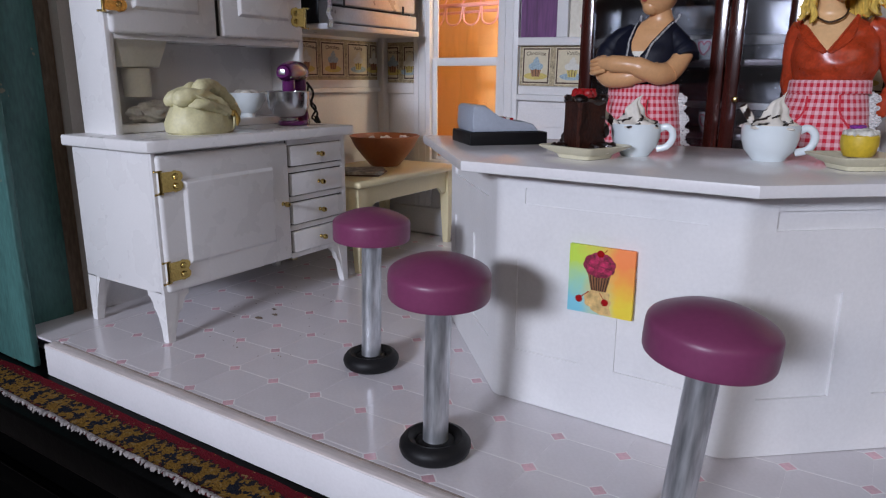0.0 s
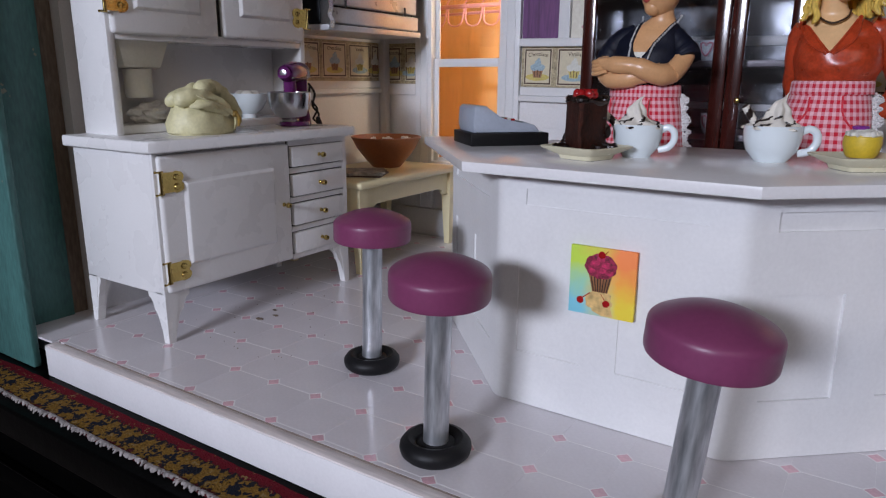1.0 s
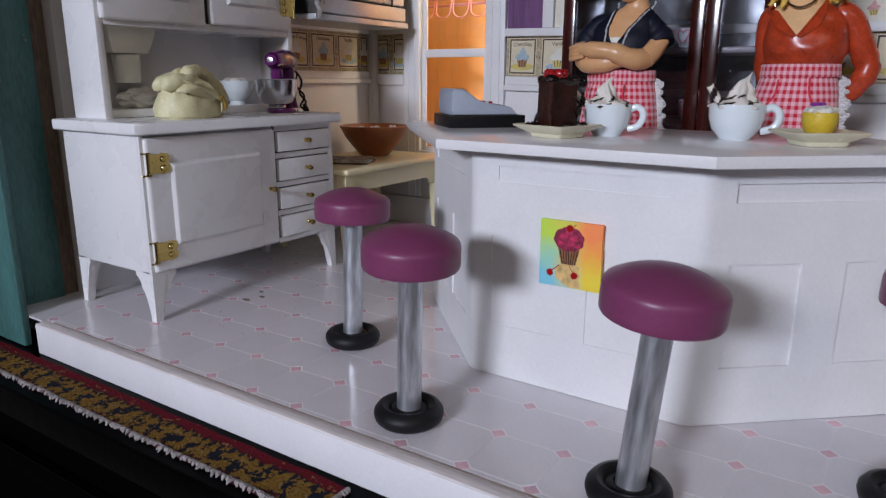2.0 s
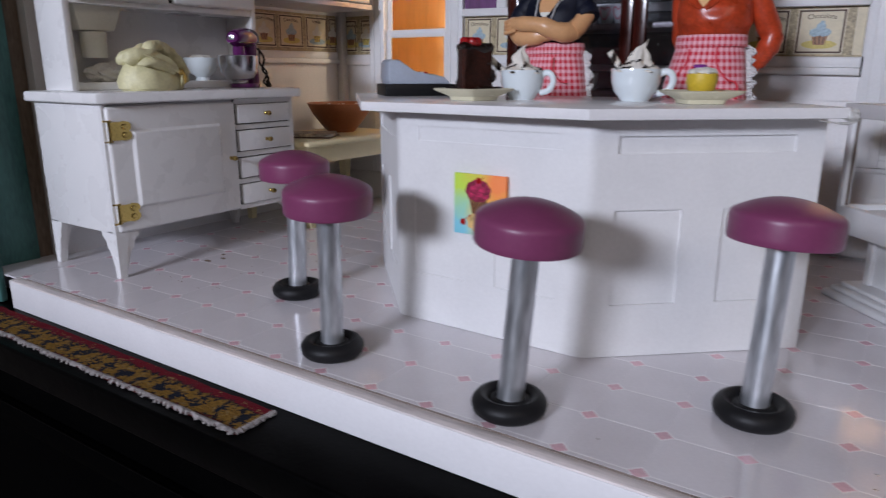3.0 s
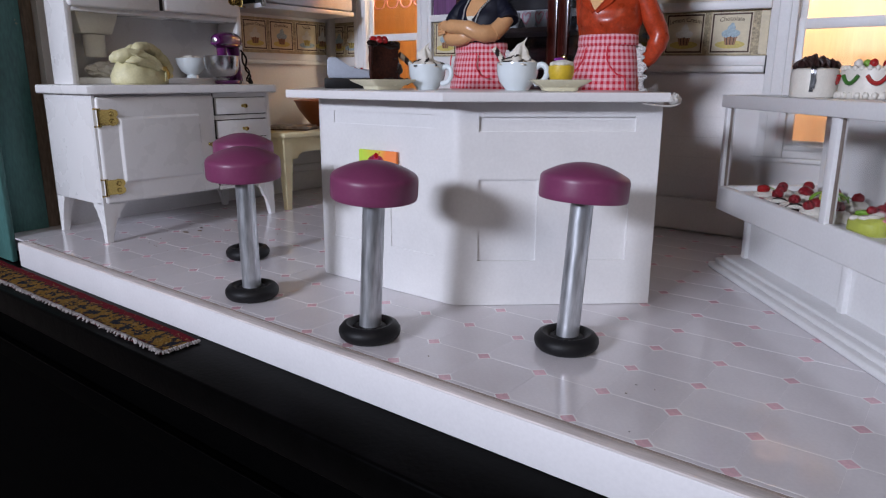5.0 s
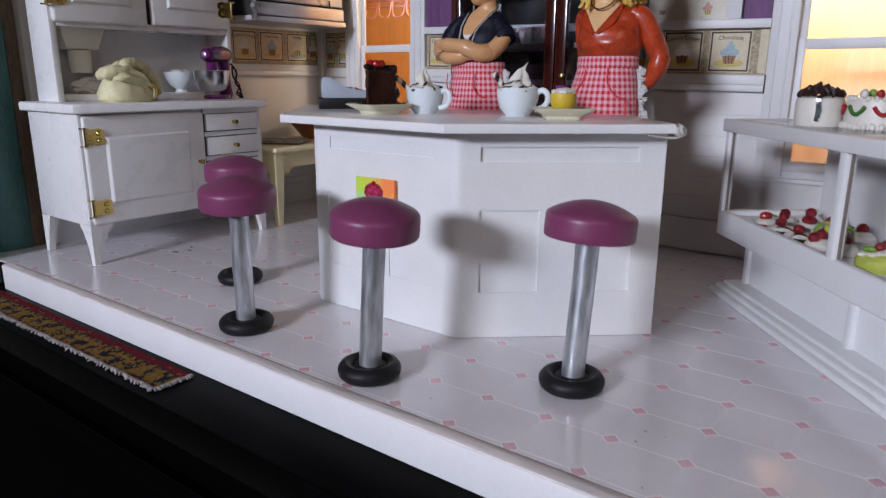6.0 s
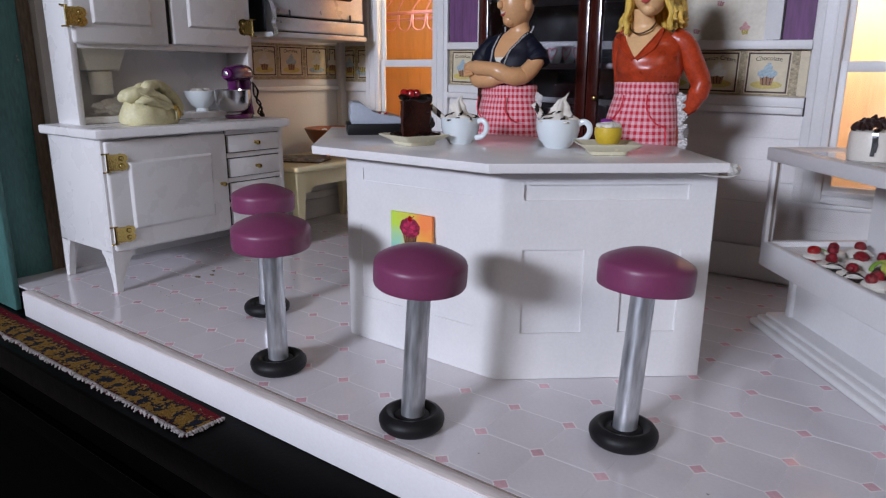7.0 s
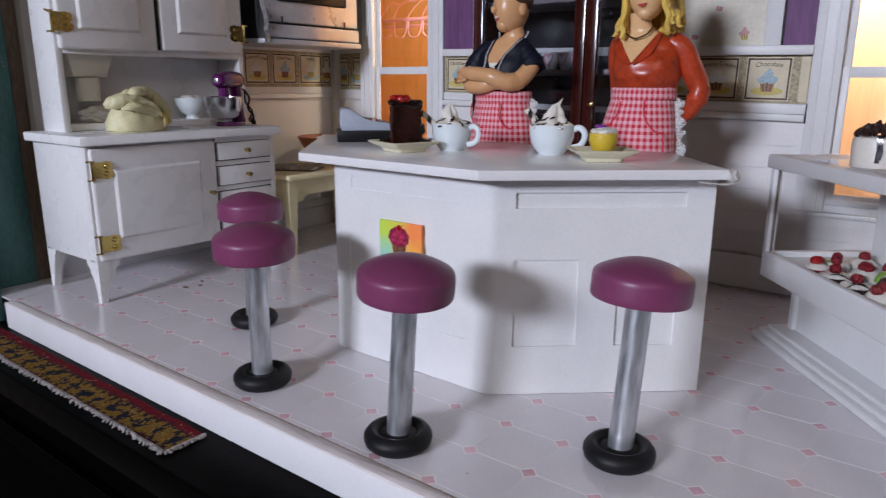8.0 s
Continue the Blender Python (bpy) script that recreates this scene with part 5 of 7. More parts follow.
def doll_one():
    """Short-haired doll with folded arms."""
    bm = fresh()
    mats = [SKIN, NAVY, GINGHAM, BROWN_HAIR, LACE, RED_TRIM, BEAD_SILVER, PRINT_WHITE, LIPS]
    # legs and shoes
    for x in (-0.75, 0.75):
        loft(bm, [(x, 0.1, 0.5, 0.42, 0.45), (x, 0.1, 3.0, 0.5, 0.52), (x * 0.95, 0, 6.6, 0.72, 0.72)], 18, 1)
        blob(bm, (x, -0.35, 0.28), (0.42, 0.85, 0.28), mi=3)
    # blouse with a scooped neckline
    rings = dense([(0, 0.1, 6.4, 1.5, 0.95), (0, 0.1, 8.0, 1.62, 1.0), (0, 0.05, 9.6, 1.36, 0.9), (0, 0.0, 10.5, 1.42, 0.98), (0, -0.03, 11.2, 1.55, 1.02), (0, 0.03, 11.8, 1.60, 0.92),
                   (0.10, 0.08, 12.2, 1.46, 0.75), (0.25, 0.10, 12.5, 1.16, 0.62), (0.48, 0.12, 12.78, 0.70, 0.52), (0.58, 0.06, 13.05, 0.47, 0.46), (0.56, 0.0, 13.5, 0.45, 0.45)])

    def mid(z):
        return float(np.interp(z, (11.3, 11.9, 12.5, 12.9), (-0.16, -0.04, 0.30, 0.54)))

    def edge(z):
        return 0.70 * max(0.0, (z - 11.30) / 1.4) ** 0.5

    def paint(x, y, z, cloth):
        if z > 12.86 or (y < 0 and abs(x - mid(z)) < edge(z)):
            return 7 if z < 11.52 else 0
        return cloth
    torso(bm, rings, 1, paint, 0.07)
    for s in (-1, 1):
        zs = [11.36 + 0.09 * k for k in range(16)]
        tube(bm, [(mid(z) + s * (edge(z) + 0.03), front_y(rings, edge(z) + 0.03, z) - 0.02, z) for z in zs], 0.075, 8, 1, flat=0.6)
        tube(bm, [(-0.16 + s * (0.03 + 0.10 * t), front_y(rings, 0.1, 11.35 - 0.7 * t) - 0.03, 11.35 - 0.7 * t) for t in (0, 0.5, 1)], 0.04, 6, 1)
    count = len(bm.verts)
    blob(bm, (0, -0.15, 14.35), (0.86, 0.98, 1.18), 0.05, 1, 3, 0)
    blob(bm, (0, -0.55, 13.55), (0.40, 0.40, 0.34), mi=0)
    blob(bm, (0, -1.16, 14.2), (0.15, 0.22, 0.2), mi=0, sub=2)
    tube(bm, smooth_path([(-0.30, -0.92, 13.92), (0, -1.04, 13.76), (0.30, -0.92, 13.92)], 4), [0.02, 0.04, 0.055, 0.065, 0.07, 0.065, 0.055, 0.04, 0.02], 8, 8)
    tube(bm, smooth_path([(-0.22, -0.98, 13.92), (0, -1.07, 13.84), (0.22, -0.98, 13.92)], 4), [0.015, 0.03, 0.04, 0.05, 0.05, 0.05, 0.04, 0.03, 0.015], 8, 7)
    blob(bm, (0, 0.16, 14.85), (0.98, 0.95, 0.95), 0.18, 3, 3, 3, 2.0)
    for s in (-1, 1):
        blob(bm, (s * 0.86, 0.05, 14.2), (0.14, 0.24, 0.30), mi=0, sub=2)
    turned = list(bm.verts)[count:]
    moved(bm, turned, Matrix.Rotation(radians(-30), 4, "Z"))
    bmesh.ops.translate(bm, vec=(0.50, 0, -0.26), verts=turned)
    # sleeves and folded arms
    for s in (-1, 1):
        sleeve = smooth_path([(s * 0.75 + 0.16, 0.10, 12.30), (s * 1.26, 0.07, 12.04), (s * 1.62, 0.0, 11.62), (s * 1.78, -0.08, 11.42 if s > 0 else 11.28), (s * 1.84, -0.13, 11.28 if s > 0 else 11.02)], 5)
        tube(bm, sleeve, [0.40 + 0.20 * min(1, k / 12) + 0.015 * math.sin(1.9 * k) for k in range(len(sleeve))], 20, 1)
        tube(bm, smooth_path([(s * 1.76, -0.1, 11.5), (s * 1.66 - 0.10, -0.42, 11.05), (s * 1.46 - 0.16, -0.8, 10.72)]), [0.43] * 13, 18, 0)
    tube(bm, smooth_path([(1.28, -0.7, 10.72), (0.80, -1.30, 10.68), (-0.1, -1.60, 10.98), (-1.3, -1.52, 11.08), (-1.9, -1.12, 11.15)]), [0.43] * 6 + [0.40] * 6 + [0.34] * 6 + [0.28] * 4 + [0.23] * 3, 16, 0)
    tube(bm, smooth_path([(-1.72, -0.7, 10.74), (-1.2, -1.15, 10.52), (-0.1, -1.25, 10.60), (0.9, -1.05, 10.82)]), [0.43] * 6 + [0.40] * 6 + [0.33] * 7, 16, 0)
    for k in range(4):
        tube(bm, smooth_path([(-1.40, -1.60 + 0.02 * k, 11.27 - 0.15 * k), (-1.92, -1.43, 11.20 - 0.16 * k), (-2.22, -1.08, 11.16 - 0.15 * k)], 4), 0.095, 8, 0)
    # bead chain along the neckline, then hanging free
    for s in (-1, 1):
        for k in range(26):
            z = 12.95 - 0.075 * k
            x = edge(z) + 0.10 if z > 11.75 else edge(11.75) + 0.10 - 0.12 * (11.75 - z)
            blob(bm, (mid(z) + s * x, front_y(rings, x, z) - 0.09, z), 0.05 if k % 3 else 0.062, mi=6, sub=1)
    # apron
    doll_apron(bm, [(0, 0.05, 10.25, 1.56, 1.08), (0, 0.05, 9.85, 1.60, 1.10), (0, 0, 9.3, 1.72, 1.2), (0, -0.05, 8.4, 1.85, 1.3), (0, -0.1, 7.2, 2.0, 1.45), (0, -0.1, 5.6, 2.15, 1.6)], 2, 4, 5, 1.6)
    for x in (-1.0, 0.75):
        tube(bm, smooth_path([(x - 0.25, -1.22, 9.7), (x - 0.22, -1.34, 9.1), (x + 0.15, -1.40, 8.65), (x + 0.55, -1.32, 8.55)], 5), 0.035, 6, 5)
    return solid("doll", bm, mats, "short-haired doll with navy blouse, folded arms and red gingham apron", "doll")


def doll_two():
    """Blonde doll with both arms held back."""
    bm = fresh()
    mats = [SKIN_PALE, RUST, GINGHAM, BLONDE, LACE, RED_TRIM, BROWN_HAIR, LIPS, NAVY]
    for x in (-0.7, 0.7):
        loft(bm, [(x, 0.1, 0.5, 0.40, 0.42), (x, 0.1, 3.0, 0.46, 0.48), (x * 0.95, 0, 6.6, 0.68, 0.70)], 18, 8)
        blob(bm, (x, -0.35, 0.28), (0.40, 0.85, 0.28), mi=6)
    rings = dense([(0, 0.1, 6.4, 1.45, 0.95), (0, 0.1, 8.2, 1.5, 1.0), (0, 0.05, 9.8, 1.22, 0.86), (0, 0.0, 10.4, 1.27, 0.94), (0, -0.10, 10.95, 1.40, 1.16), (0, -0.08, 11.4, 1.45, 1.14),
                   (0, 0.0, 11.9, 1.43, 0.92), (-0.06, 0.05, 12.3, 1.28, 0.70), (-0.18, 0.1, 12.6, 0.95, 0.56), (-0.28, 0.1, 12.82, 0.62, 0.48), (-0.34, 0.02, 13.05, 0.46, 0.45), (-0.42, -0.1, 13.5, 0.44, 0.44)])
    TURN = -0.40

    def edge(z):
        return 0.98 * max(0.0, (z - 11.42) / 1.4) ** 0.92

    def paint(x, y, z, cloth):
        return 0 if z > 12.80 or (y < 0 and abs(x - TURN) < edge(z)) else cloth
    torso(bm, rings, 1, paint, 0.09)
    # wide lapels that lie on the blouse
    for s in (-1, 1):
        inner, outer = [], []
        for k in range(17):
            t = k / 16
            z = 11.44 + 1.28 * t
            x0, drop = edge(z), 0.36 * math.sin(math.pi * min(1, 0.12 + 0.80 * t)) ** 1.3
            x1, z1 = x0 + 0.75 * drop, z - 0.42 * drop
            inner.append(Vector((TURN + s * x0, front_y(rings, x0 + s * TURN, z) - 0.045, z)))
            outer.append(Vector((TURN + s * x1, front_y(rings, min(x1 + s * TURN, 1.15), z1) - 0.05, z1)))
        for a in (inner, outer):
            tube(bm, a, 0.045, 8, 1)
        for k in range(16):
            q = [bm.verts.new(p) for p in (inner[k], inner[k + 1], outer[k + 1], outer[k])]
            bm.faces.new(q if s < 0 else q[::-1]).material_index = 1
    count = len(bm.verts)
    blob(bm, (0, -0.3, 14.35), (0.75, 0.88, 1.14), 0.04, 1, 3, 0)
    blob(bm, (0, -0.62, 13.50), (0.33, 0.36, 0.28), mi=0)
    blob(bm, (0, -1.2, 14.2), (0.13, 0.2, 0.2), mi=0, sub=2)
    tube(bm, smooth_path([(-0.20, -1.02, 13.82), (0, -1.11, 13.75), (0.20, -1.02, 13.82)], 4), [0.02, 0.04, 0.055, 0.065, 0.07, 0.065, 0.055, 0.04, 0.02], 8, 7)
    # hair
    blob(bm, (0, 0.12, 14.85), (0.98, 0.95, 1.1), 0.12, 3, 3, 3, 1.0)
    for s in (-1, 1):
        for k in range(15):
            y0 = -0.70 + 0.105 * k
            out, low = 0.12 * (k % 4) + 0.08 * math.sin(2.3 * k), 0.14 * ((k * 2) % 5)
            wave = 0.07 * math.sin(1.9 * k)
            tube(bm, smooth_path([(s * 0.52, y0 * 0.6 - 0.1, 15.15), (s * (0.78 + 0.04 * math.sin(k)), y0, 14.35), (s * (0.82 + wave), y0 - 0.05, 13.70), (s * (0.98 + out * 0.5 - wave), y0 - 0.10, 13.20),
                                  (s * (0.90 + 0.8 * out), y0 - 0.14, 12.84 + low), (s * (0.98 + 0.9 * out), y0 - 0.22, 12.64 + low), (s * (1.03 + 1.1 * out), y0 - 0.24, 12.60 + 1.2 * low)], 4),
                 [0.13] * 9 + [0.125] * 4 + [0.12] * 4 + [0.11, 0.10, 0.09, 0.075, 0.06, 0.045, 0.03, 0.02], 8, 3)
    for k in range(9):
        x = -0.9 + 0.22 * k
        tube(bm, smooth_path([(x, 0.75, 15.0), (x * 1.1, 0.95, 14.0), (x * 1.2, 0.9, 13.2), (x * 1.25, 0.75, 12.6)], 4), [0.22] * 9 + [0.17] * 3 + [0.06], 8, 3)
    tilted = list(bm.verts)[count:]
    moved(bm, tilted, Matrix.Translation((0.02, 0, 0)) @ Matrix.Translation((0, 0, 13.2)) @ Matrix.Rotation(radians(-6), 4, "Y") @ Matrix.Rotation(radians(-5), 4, "Z") @ Matrix.Translation((0, 0, -13.2)))
    # necklace
    tube(bm, smooth_path([(-0.90, -0.18, 12.95), (-0.78, -0.58, 12.66), (-0.38, -0.78, 12.47), (0.06, -0.66, 12.66), (0.20, -0.25, 12.95)], 5), 0.036, 8, 6)
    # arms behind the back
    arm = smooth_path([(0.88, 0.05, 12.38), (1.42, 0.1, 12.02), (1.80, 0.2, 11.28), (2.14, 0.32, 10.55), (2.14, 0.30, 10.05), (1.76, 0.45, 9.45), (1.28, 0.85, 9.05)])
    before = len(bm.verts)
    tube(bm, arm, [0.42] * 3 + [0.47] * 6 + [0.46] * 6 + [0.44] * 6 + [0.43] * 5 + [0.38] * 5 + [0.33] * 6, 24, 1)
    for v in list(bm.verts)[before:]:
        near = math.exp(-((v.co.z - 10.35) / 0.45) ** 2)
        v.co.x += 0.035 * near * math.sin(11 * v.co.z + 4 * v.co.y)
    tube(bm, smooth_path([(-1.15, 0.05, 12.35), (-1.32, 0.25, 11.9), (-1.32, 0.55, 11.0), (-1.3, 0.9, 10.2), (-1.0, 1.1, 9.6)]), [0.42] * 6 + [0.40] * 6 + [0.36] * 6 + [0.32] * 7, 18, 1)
    doll_apron(bm, [(-0.05, 0, 10.45, 1.30, 1.02), (-0.08, 0, 10.0, 1.33, 1.06), (-0.12, -0.02, 9.4, 1.46, 1.2), (-0.18, -0.05, 8.6, 1.60, 1.34), (-0.22, -0.1, 7.4, 1.72, 1.5), (-0.22, -0.1, 5.6, 1.82, 1.65)], 2, 4, 5, 1.5)
    for x in (0.45,):
        tube(bm, smooth_path([(x - 0.22, -1.06, 9.95), (x - 0.16, -1.22, 9.3), (x + 0.25, -1.26, 8.75), (x + 0.65, -1.18, 8.55), (x + 0.7, -1.28, 7.8)], 5), 0.035, 6, 5)
    tube(bm, smooth_path([(-0.8, -0.92, 9.9), (-0.9, -1.1, 9.3), (-1.3, -1.0, 8.8)], 5), 0.035, 6, 5)
    return solid("doll", bm, mats, "blonde doll with rust-red blouse and red gingham apron", "doll")


doll_one().matrix_basis = cm(-8.62, 28.6, 0, 0, 0, 4) @ Matrix.Diagonal((0.88, 0.9, 1, 1))
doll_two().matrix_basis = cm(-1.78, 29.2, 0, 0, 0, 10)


# ---- showcase ----
show = thing("showcase", "white wooden pastry showcase with glass panes", "showcase", 3.4, 30.3, 0, -51.1)
SL, SD = 17.6, 6.2
for dims in ((-0.05, SL, -0.08, SD, 0.0, 0.28, 0.10, 3), (0.16, SL - 0.2, 0.14, SD - 0.1, 0.275, 0.50, 0.09, 3), (0.40, SL - 0.4, 0.40, SD - 0.2, 0.495, 0.68, 0.07, 3)):
    bm = fresh()
    box(bm, *dims)
    part("plinth", bm, WHITE_PAINT, show)
bm = fresh()
box(bm, 1.05, SL - 1.0, 1.20, SD - 0.5, 0.66, 2.80)
part("base_panel", bm, WHITE_PAINT, show)
for x in (0.82, 8.3, 16.0):
    bm = fresh()
    box(bm, x, x + 0.35, 1.02, 1.32, 0.66, 2.8, 0.05)
    part("base_post", bm, WHITE_PAINT, show)
bm = fresh()
box(bm, 0.0, SL, 0.0, 0.34, 2.75, 3.84, 0.08, 3)
part("front_rail", bm, WHITE_PAINT, show)
bm = fresh()
box(bm, 0.02, SL, 0.33, SD, 2.78, 3.62, 0.02)
part("tray", bm, WHITE_PAINT, show)
bm = fresh()
box(bm, 0.0, 0.35, 0.35, SD, 3.5, 3.83, 0.04)
part("end_rail", bm, WHITE_PAINT, show)
for x, y in ((0.0, 0.0), (8.35, 0.0), (17.1, 0.0), (0.0, SD - 0.45), (17.1, SD - 0.45)):
    bm = fresh()
    box(bm, x - (0.10 if x == 8.35 else 0.0), x + 0.31, y, y + 0.36, 3.80, 7.31, 0.05)
    part("post", bm, WHITE_PAINT, show)
bm = fresh()
box(bm, -0.20, SL, -0.10, 0.55, 7.30, 7.84, 0.06, 2)
box(bm, -0.20, SL, SD - 0.7, SD, 7.30, 7.84, 0.06, 2)
box(bm, -0.19, 1.75, 0.56, SD - 0.71, 7.305, 7.838, 0.03)
box(bm, 8.2, 9.0, 0.56, SD - 0.71, 7.305, 7.838, 0.03)
box(bm, SL - 1.2, SL - 0.01, 0.56, SD - 0.71, 7.305, 7.838, 0.03)
part("top_frame", bm, WHITE_PAINT, show)
for x0, x1 in ((1.77, 8.18), (9.02, SL - 1.22)):
    bm = fresh()
    box(bm, x0, x1, 0.57, SD - 0.72, 7.78, 7.835)
    part("top_pane", bm, OLD_GLASS, show, "dusty glass inset").visible_shadow = False
# dark strip standing in for the rebate's shade at the front pane's end
for x in (0.315, 8.66):
    bm = fresh()
    box(bm, x, x + 0.04, 0.15, 0.25, 3.85, 7.295)
    part("rebate_shade", bm, CARD_EDGE, show, "dark strip for the rebate's shade")
bm = fresh()
box(bm, 1.05, SL - 0.1, 4.0, 4.15, 3.62, 7.29)
part("back_panel", bm, WHITE_PAINT, show)
for x0, x1 in ((0.46, 8.35), (8.81, 17.1)):
    bm = fresh()
    box(bm, x0, x1, 0.18, 0.22, 3.82, 7.3)
    part("pane", bm, GLASS, show).visible_shadow = False
bm = fresh()
box(bm, 0.2, 0.24, 0.42, SD - 0.45, 3.82, 7.3)
part("pane", bm, GLASS, show).visible_shadow = False


def on_show(u, v, z):
    p = show.matrix_basis @ Vector((u * CM, v * CM, z * CM))
    return p / CM


def cream_tart(u, v, kind):
    p = on_show(u, v, 3.62)
    s = thing("tart", ("small cream tart with red glazed berries on the showcase tray", "cream cake with chocolate stripes on the showcase tray", "green and yellow iced cake on the showcase tray", "small strawberry tart in a red paper cup on showcase tray", "cream dome with one red glazed berry on the tray", "dark chocolate cake with green sugar leaves on the tray")[kind],
              ("tart", "cream cake", "iced cake", "tart", "cream cake", "chocolate cake")[kind], p.x, p.y, p.z, random.uniform(0, 360), group="pastries in the showcase")
    s.scale = (0.88, 0.88, 0.92)
    if kind == 0:
        bm = fresh()
        lathe(bm, [(0, 0), (0.45, 0), (0.54, 0.10), (0.55, 0.24), (0.42, 0.38), (0.2, 0.46), (0, 0.48)], 24)
        for v in bm.verts:
            v.co += Vector((noise.noise(v.co * 3 + Vector((u, 0, 0))), noise.noise(v.co * 3 + Vector((0, u, 4))), 0)) * 0.07
        part("cream", bm, CREAM, s)
        for k in range(1 + int(u * 7) % 2):
            bm = fresh()
            blob(bm, (0.30 * k - 0.02, 0.10 * k, 0.56 - 0.08 * k), (0.24 - 0.03 * k, 0.225, 0.225), 0.22, 2.6, 3, seed=u + k)
            part("berry", bm, BERRY, s, "red glazed berry")
        if int(u * 10) % 3 == 0:
            bm = fresh()
            for q in range(3):
                tube(bm, [(0.15, -0.2, 0.52), (0.30 + 0.06 * q, -0.28 + 0.16 * q, 0.60), (0.42, -0.35 + 0.22 * q, 0.52)], [0.03, 0.06, 0.02], 6, flat=0.4)
            part("leaf", bm, GREEN_ICING, s)
    elif kind == 3:
        bm = fresh()
        lathe(bm, [(0, 0), (0.34, 0), (0.45, 0.18), (0.43, 0.19), (0, 0.19)], 20)
        part("paper_cup", bm, BERRY, s, "red paper cup")
        bm = fresh()
        lathe(bm, [(0.46, 0.17), (0.47, 0.26), (0.36, 0.36), (0, 0.42)], 24)
        part("cream", bm, CREAM, s)
        bm = fresh()
        blob(bm, (-0.05, 0.0, 0.50), (0.30, 0.25, 0.20), 0.12, 2.2, 3, seed=2)
        part("strawberry", bm, CHERRY, s, "bright red strawberry")
        for q in range(4):
            bm = fresh()
            tube(bm, [(0.18, 0.0, 0.50), (0.28, 0.12 * (q - 1.5), 0.56), (0.42, 0.22 * (q - 1.5), 0.46)], [0.03, 0.07, 0.02], 6, flat=0.4)
            part("leaf", bm, GREEN_ICING, s)
    elif kind == 4:
        bm = fresh()
        lathe(bm, [(0, 0), (0.62, 0), (0.66, 0.10), (0.58, 0.30), (0.40, 0.46), (0.2, 0.52), (0, 0.54)], 28)
        for v in bm.verts:
            v.co += Vector((noise.noise(v.co * 3), noise.noise(v.co * 3 + Vector((0, 3, 4))), 0)) * 0.05
        part("cream", bm, CREAM, s)
        bm = fresh()
        blob(bm, (0, 0, 0.60), (0.34, 0.30, 0.22), 0.25, 2.6, 3)
        part("berry", bm, BERRY, s, "red glazed berry")
    elif kind == 5:
        bm = fresh()
        lathe(bm, [(0, 0), (0.62, 0), (0.66, 0.15), (0.60, 0.50), (0.45, 0.62), (0, 0.66)], 24)
        part("cake", bm, DARK_CHOC, s, "dark chocolate sponge")
        for q in range(7):
            a = 0.9 * q
            bm = fresh()
            tube(bm, smooth_path([(0.12 * math.cos(a), 0.12 * math.sin(a), 0.68), (0.38 * math.cos(a), 0.38 * math.sin(a), 0.84), (0.64 * math.cos(a + 0.2), 0.64 * math.sin(a + 0.2), 0.70), (0.74 * math.cos(a + 0.3), 0.74 * math.sin(a + 0.3), 0.50)], 3), [0.04] + [0.13] * 8 + [0.03], 8, flat=0.35)
            part("leaf", bm, LIME_ICING if q % 2 else GREEN_ICING, s, "green sugar leaf")
    elif kind == 1:
        bm = fresh()
        lathe(bm, [(0, 0), (0.50, 0), (0.55, 0.08), (0.5, 0.16), (0, 0.16)], 20)
        part("base", bm, DARK_CHOC, s, "dark chocolate base")
        bm = fresh()
        blob(bm, (0, 0, 0.20), (0.60, 0.50, 0.16), 0.3, 2.4, 3, seed=u)
        part("cream", bm, CREAM, s)
        for k in range(5):
            bm = fresh()
            y = -0.36 + 0.18 * k
            tube(bm, smooth_path([(-0.5, y - 0.05, 0.10), (-0.2, y + 0.06, 0.31), (0.15, y - 0.05, 0.33), (0.5, y + 0.05, 0.12)], 3), [0.03] + [0.05] * 8 + [0.03], 6, flat=0.6)
            part("chocolate_stripe", bm, DARK_CHOC, s)
        if u < 6:
            bm = fresh()
            blob(bm, (0.05, 0.02, 0.48), (0.23, 0.22, 0.22), 0.3, 3, 3, seed=u)
            part("berry", bm, BERRY, s, "red glazed berry")
    else:
        bm = fresh()
        lathe(bm, [(0, 0), (0.70, 0), (0.80, 0.15), (0.78, 0.42), (0.6, 0.60), (0, 0.66)], 28)
        for v in bm.verts:
            v.co += Vector((noise.noise(v.co * 2.4), noise.noise(v.co * 2.4 + Vector((0, 3, 4))), noise.noise(v.co * 3))) * 0.07 * min(1, v.co.z * 4)
        part("cake", bm, LIME_ICING, s)
        bm = fresh()
        for k in range(12):
            a, r = 1.9 * k, 0.25 + 0.035 * k
            blob(bm, (r * math.cos(a), r * math.sin(a), 0.74 - 0.018 * k), (0.24, 0.15, 0.10), 0.3, 2, 2, mi=k % 3, seed=k)
        part("icing", bm, [GREEN_ICING, CREAM, PINK_ICING], s)
        bm = fresh()
        blob(bm, (0.1, 0.15, 0.85), (0.2, 0.18, 0.16), 0.1, 2, 2)
        part("berry", bm, BERRY, s)


for u, v, k in ((2.95, 0.98, 3), (4.15, 1.0, 1), (2.75, 1.95, 0), (2.62, 3.1, 0), (4.35, 2.05, 4), (5.45, 1.05, 1), (6.05, 2.0, 5), (6.75, 0.98, 0), (5.7, 3.3, 0), (4.2, 3.3, 0),
                (7.4, 3.4, 0), (7.5, 1.5, 0), (9.4, 1.5, 2), (9.3, 3.3, 0), (10.9, 3.0, 0), (11.6, 1.4, 2), (13.2, 3.2, 0), (8.2, 2.6, 0)):
    cream_tart(u - 0.25, max(0.84, v - 0.25), k)

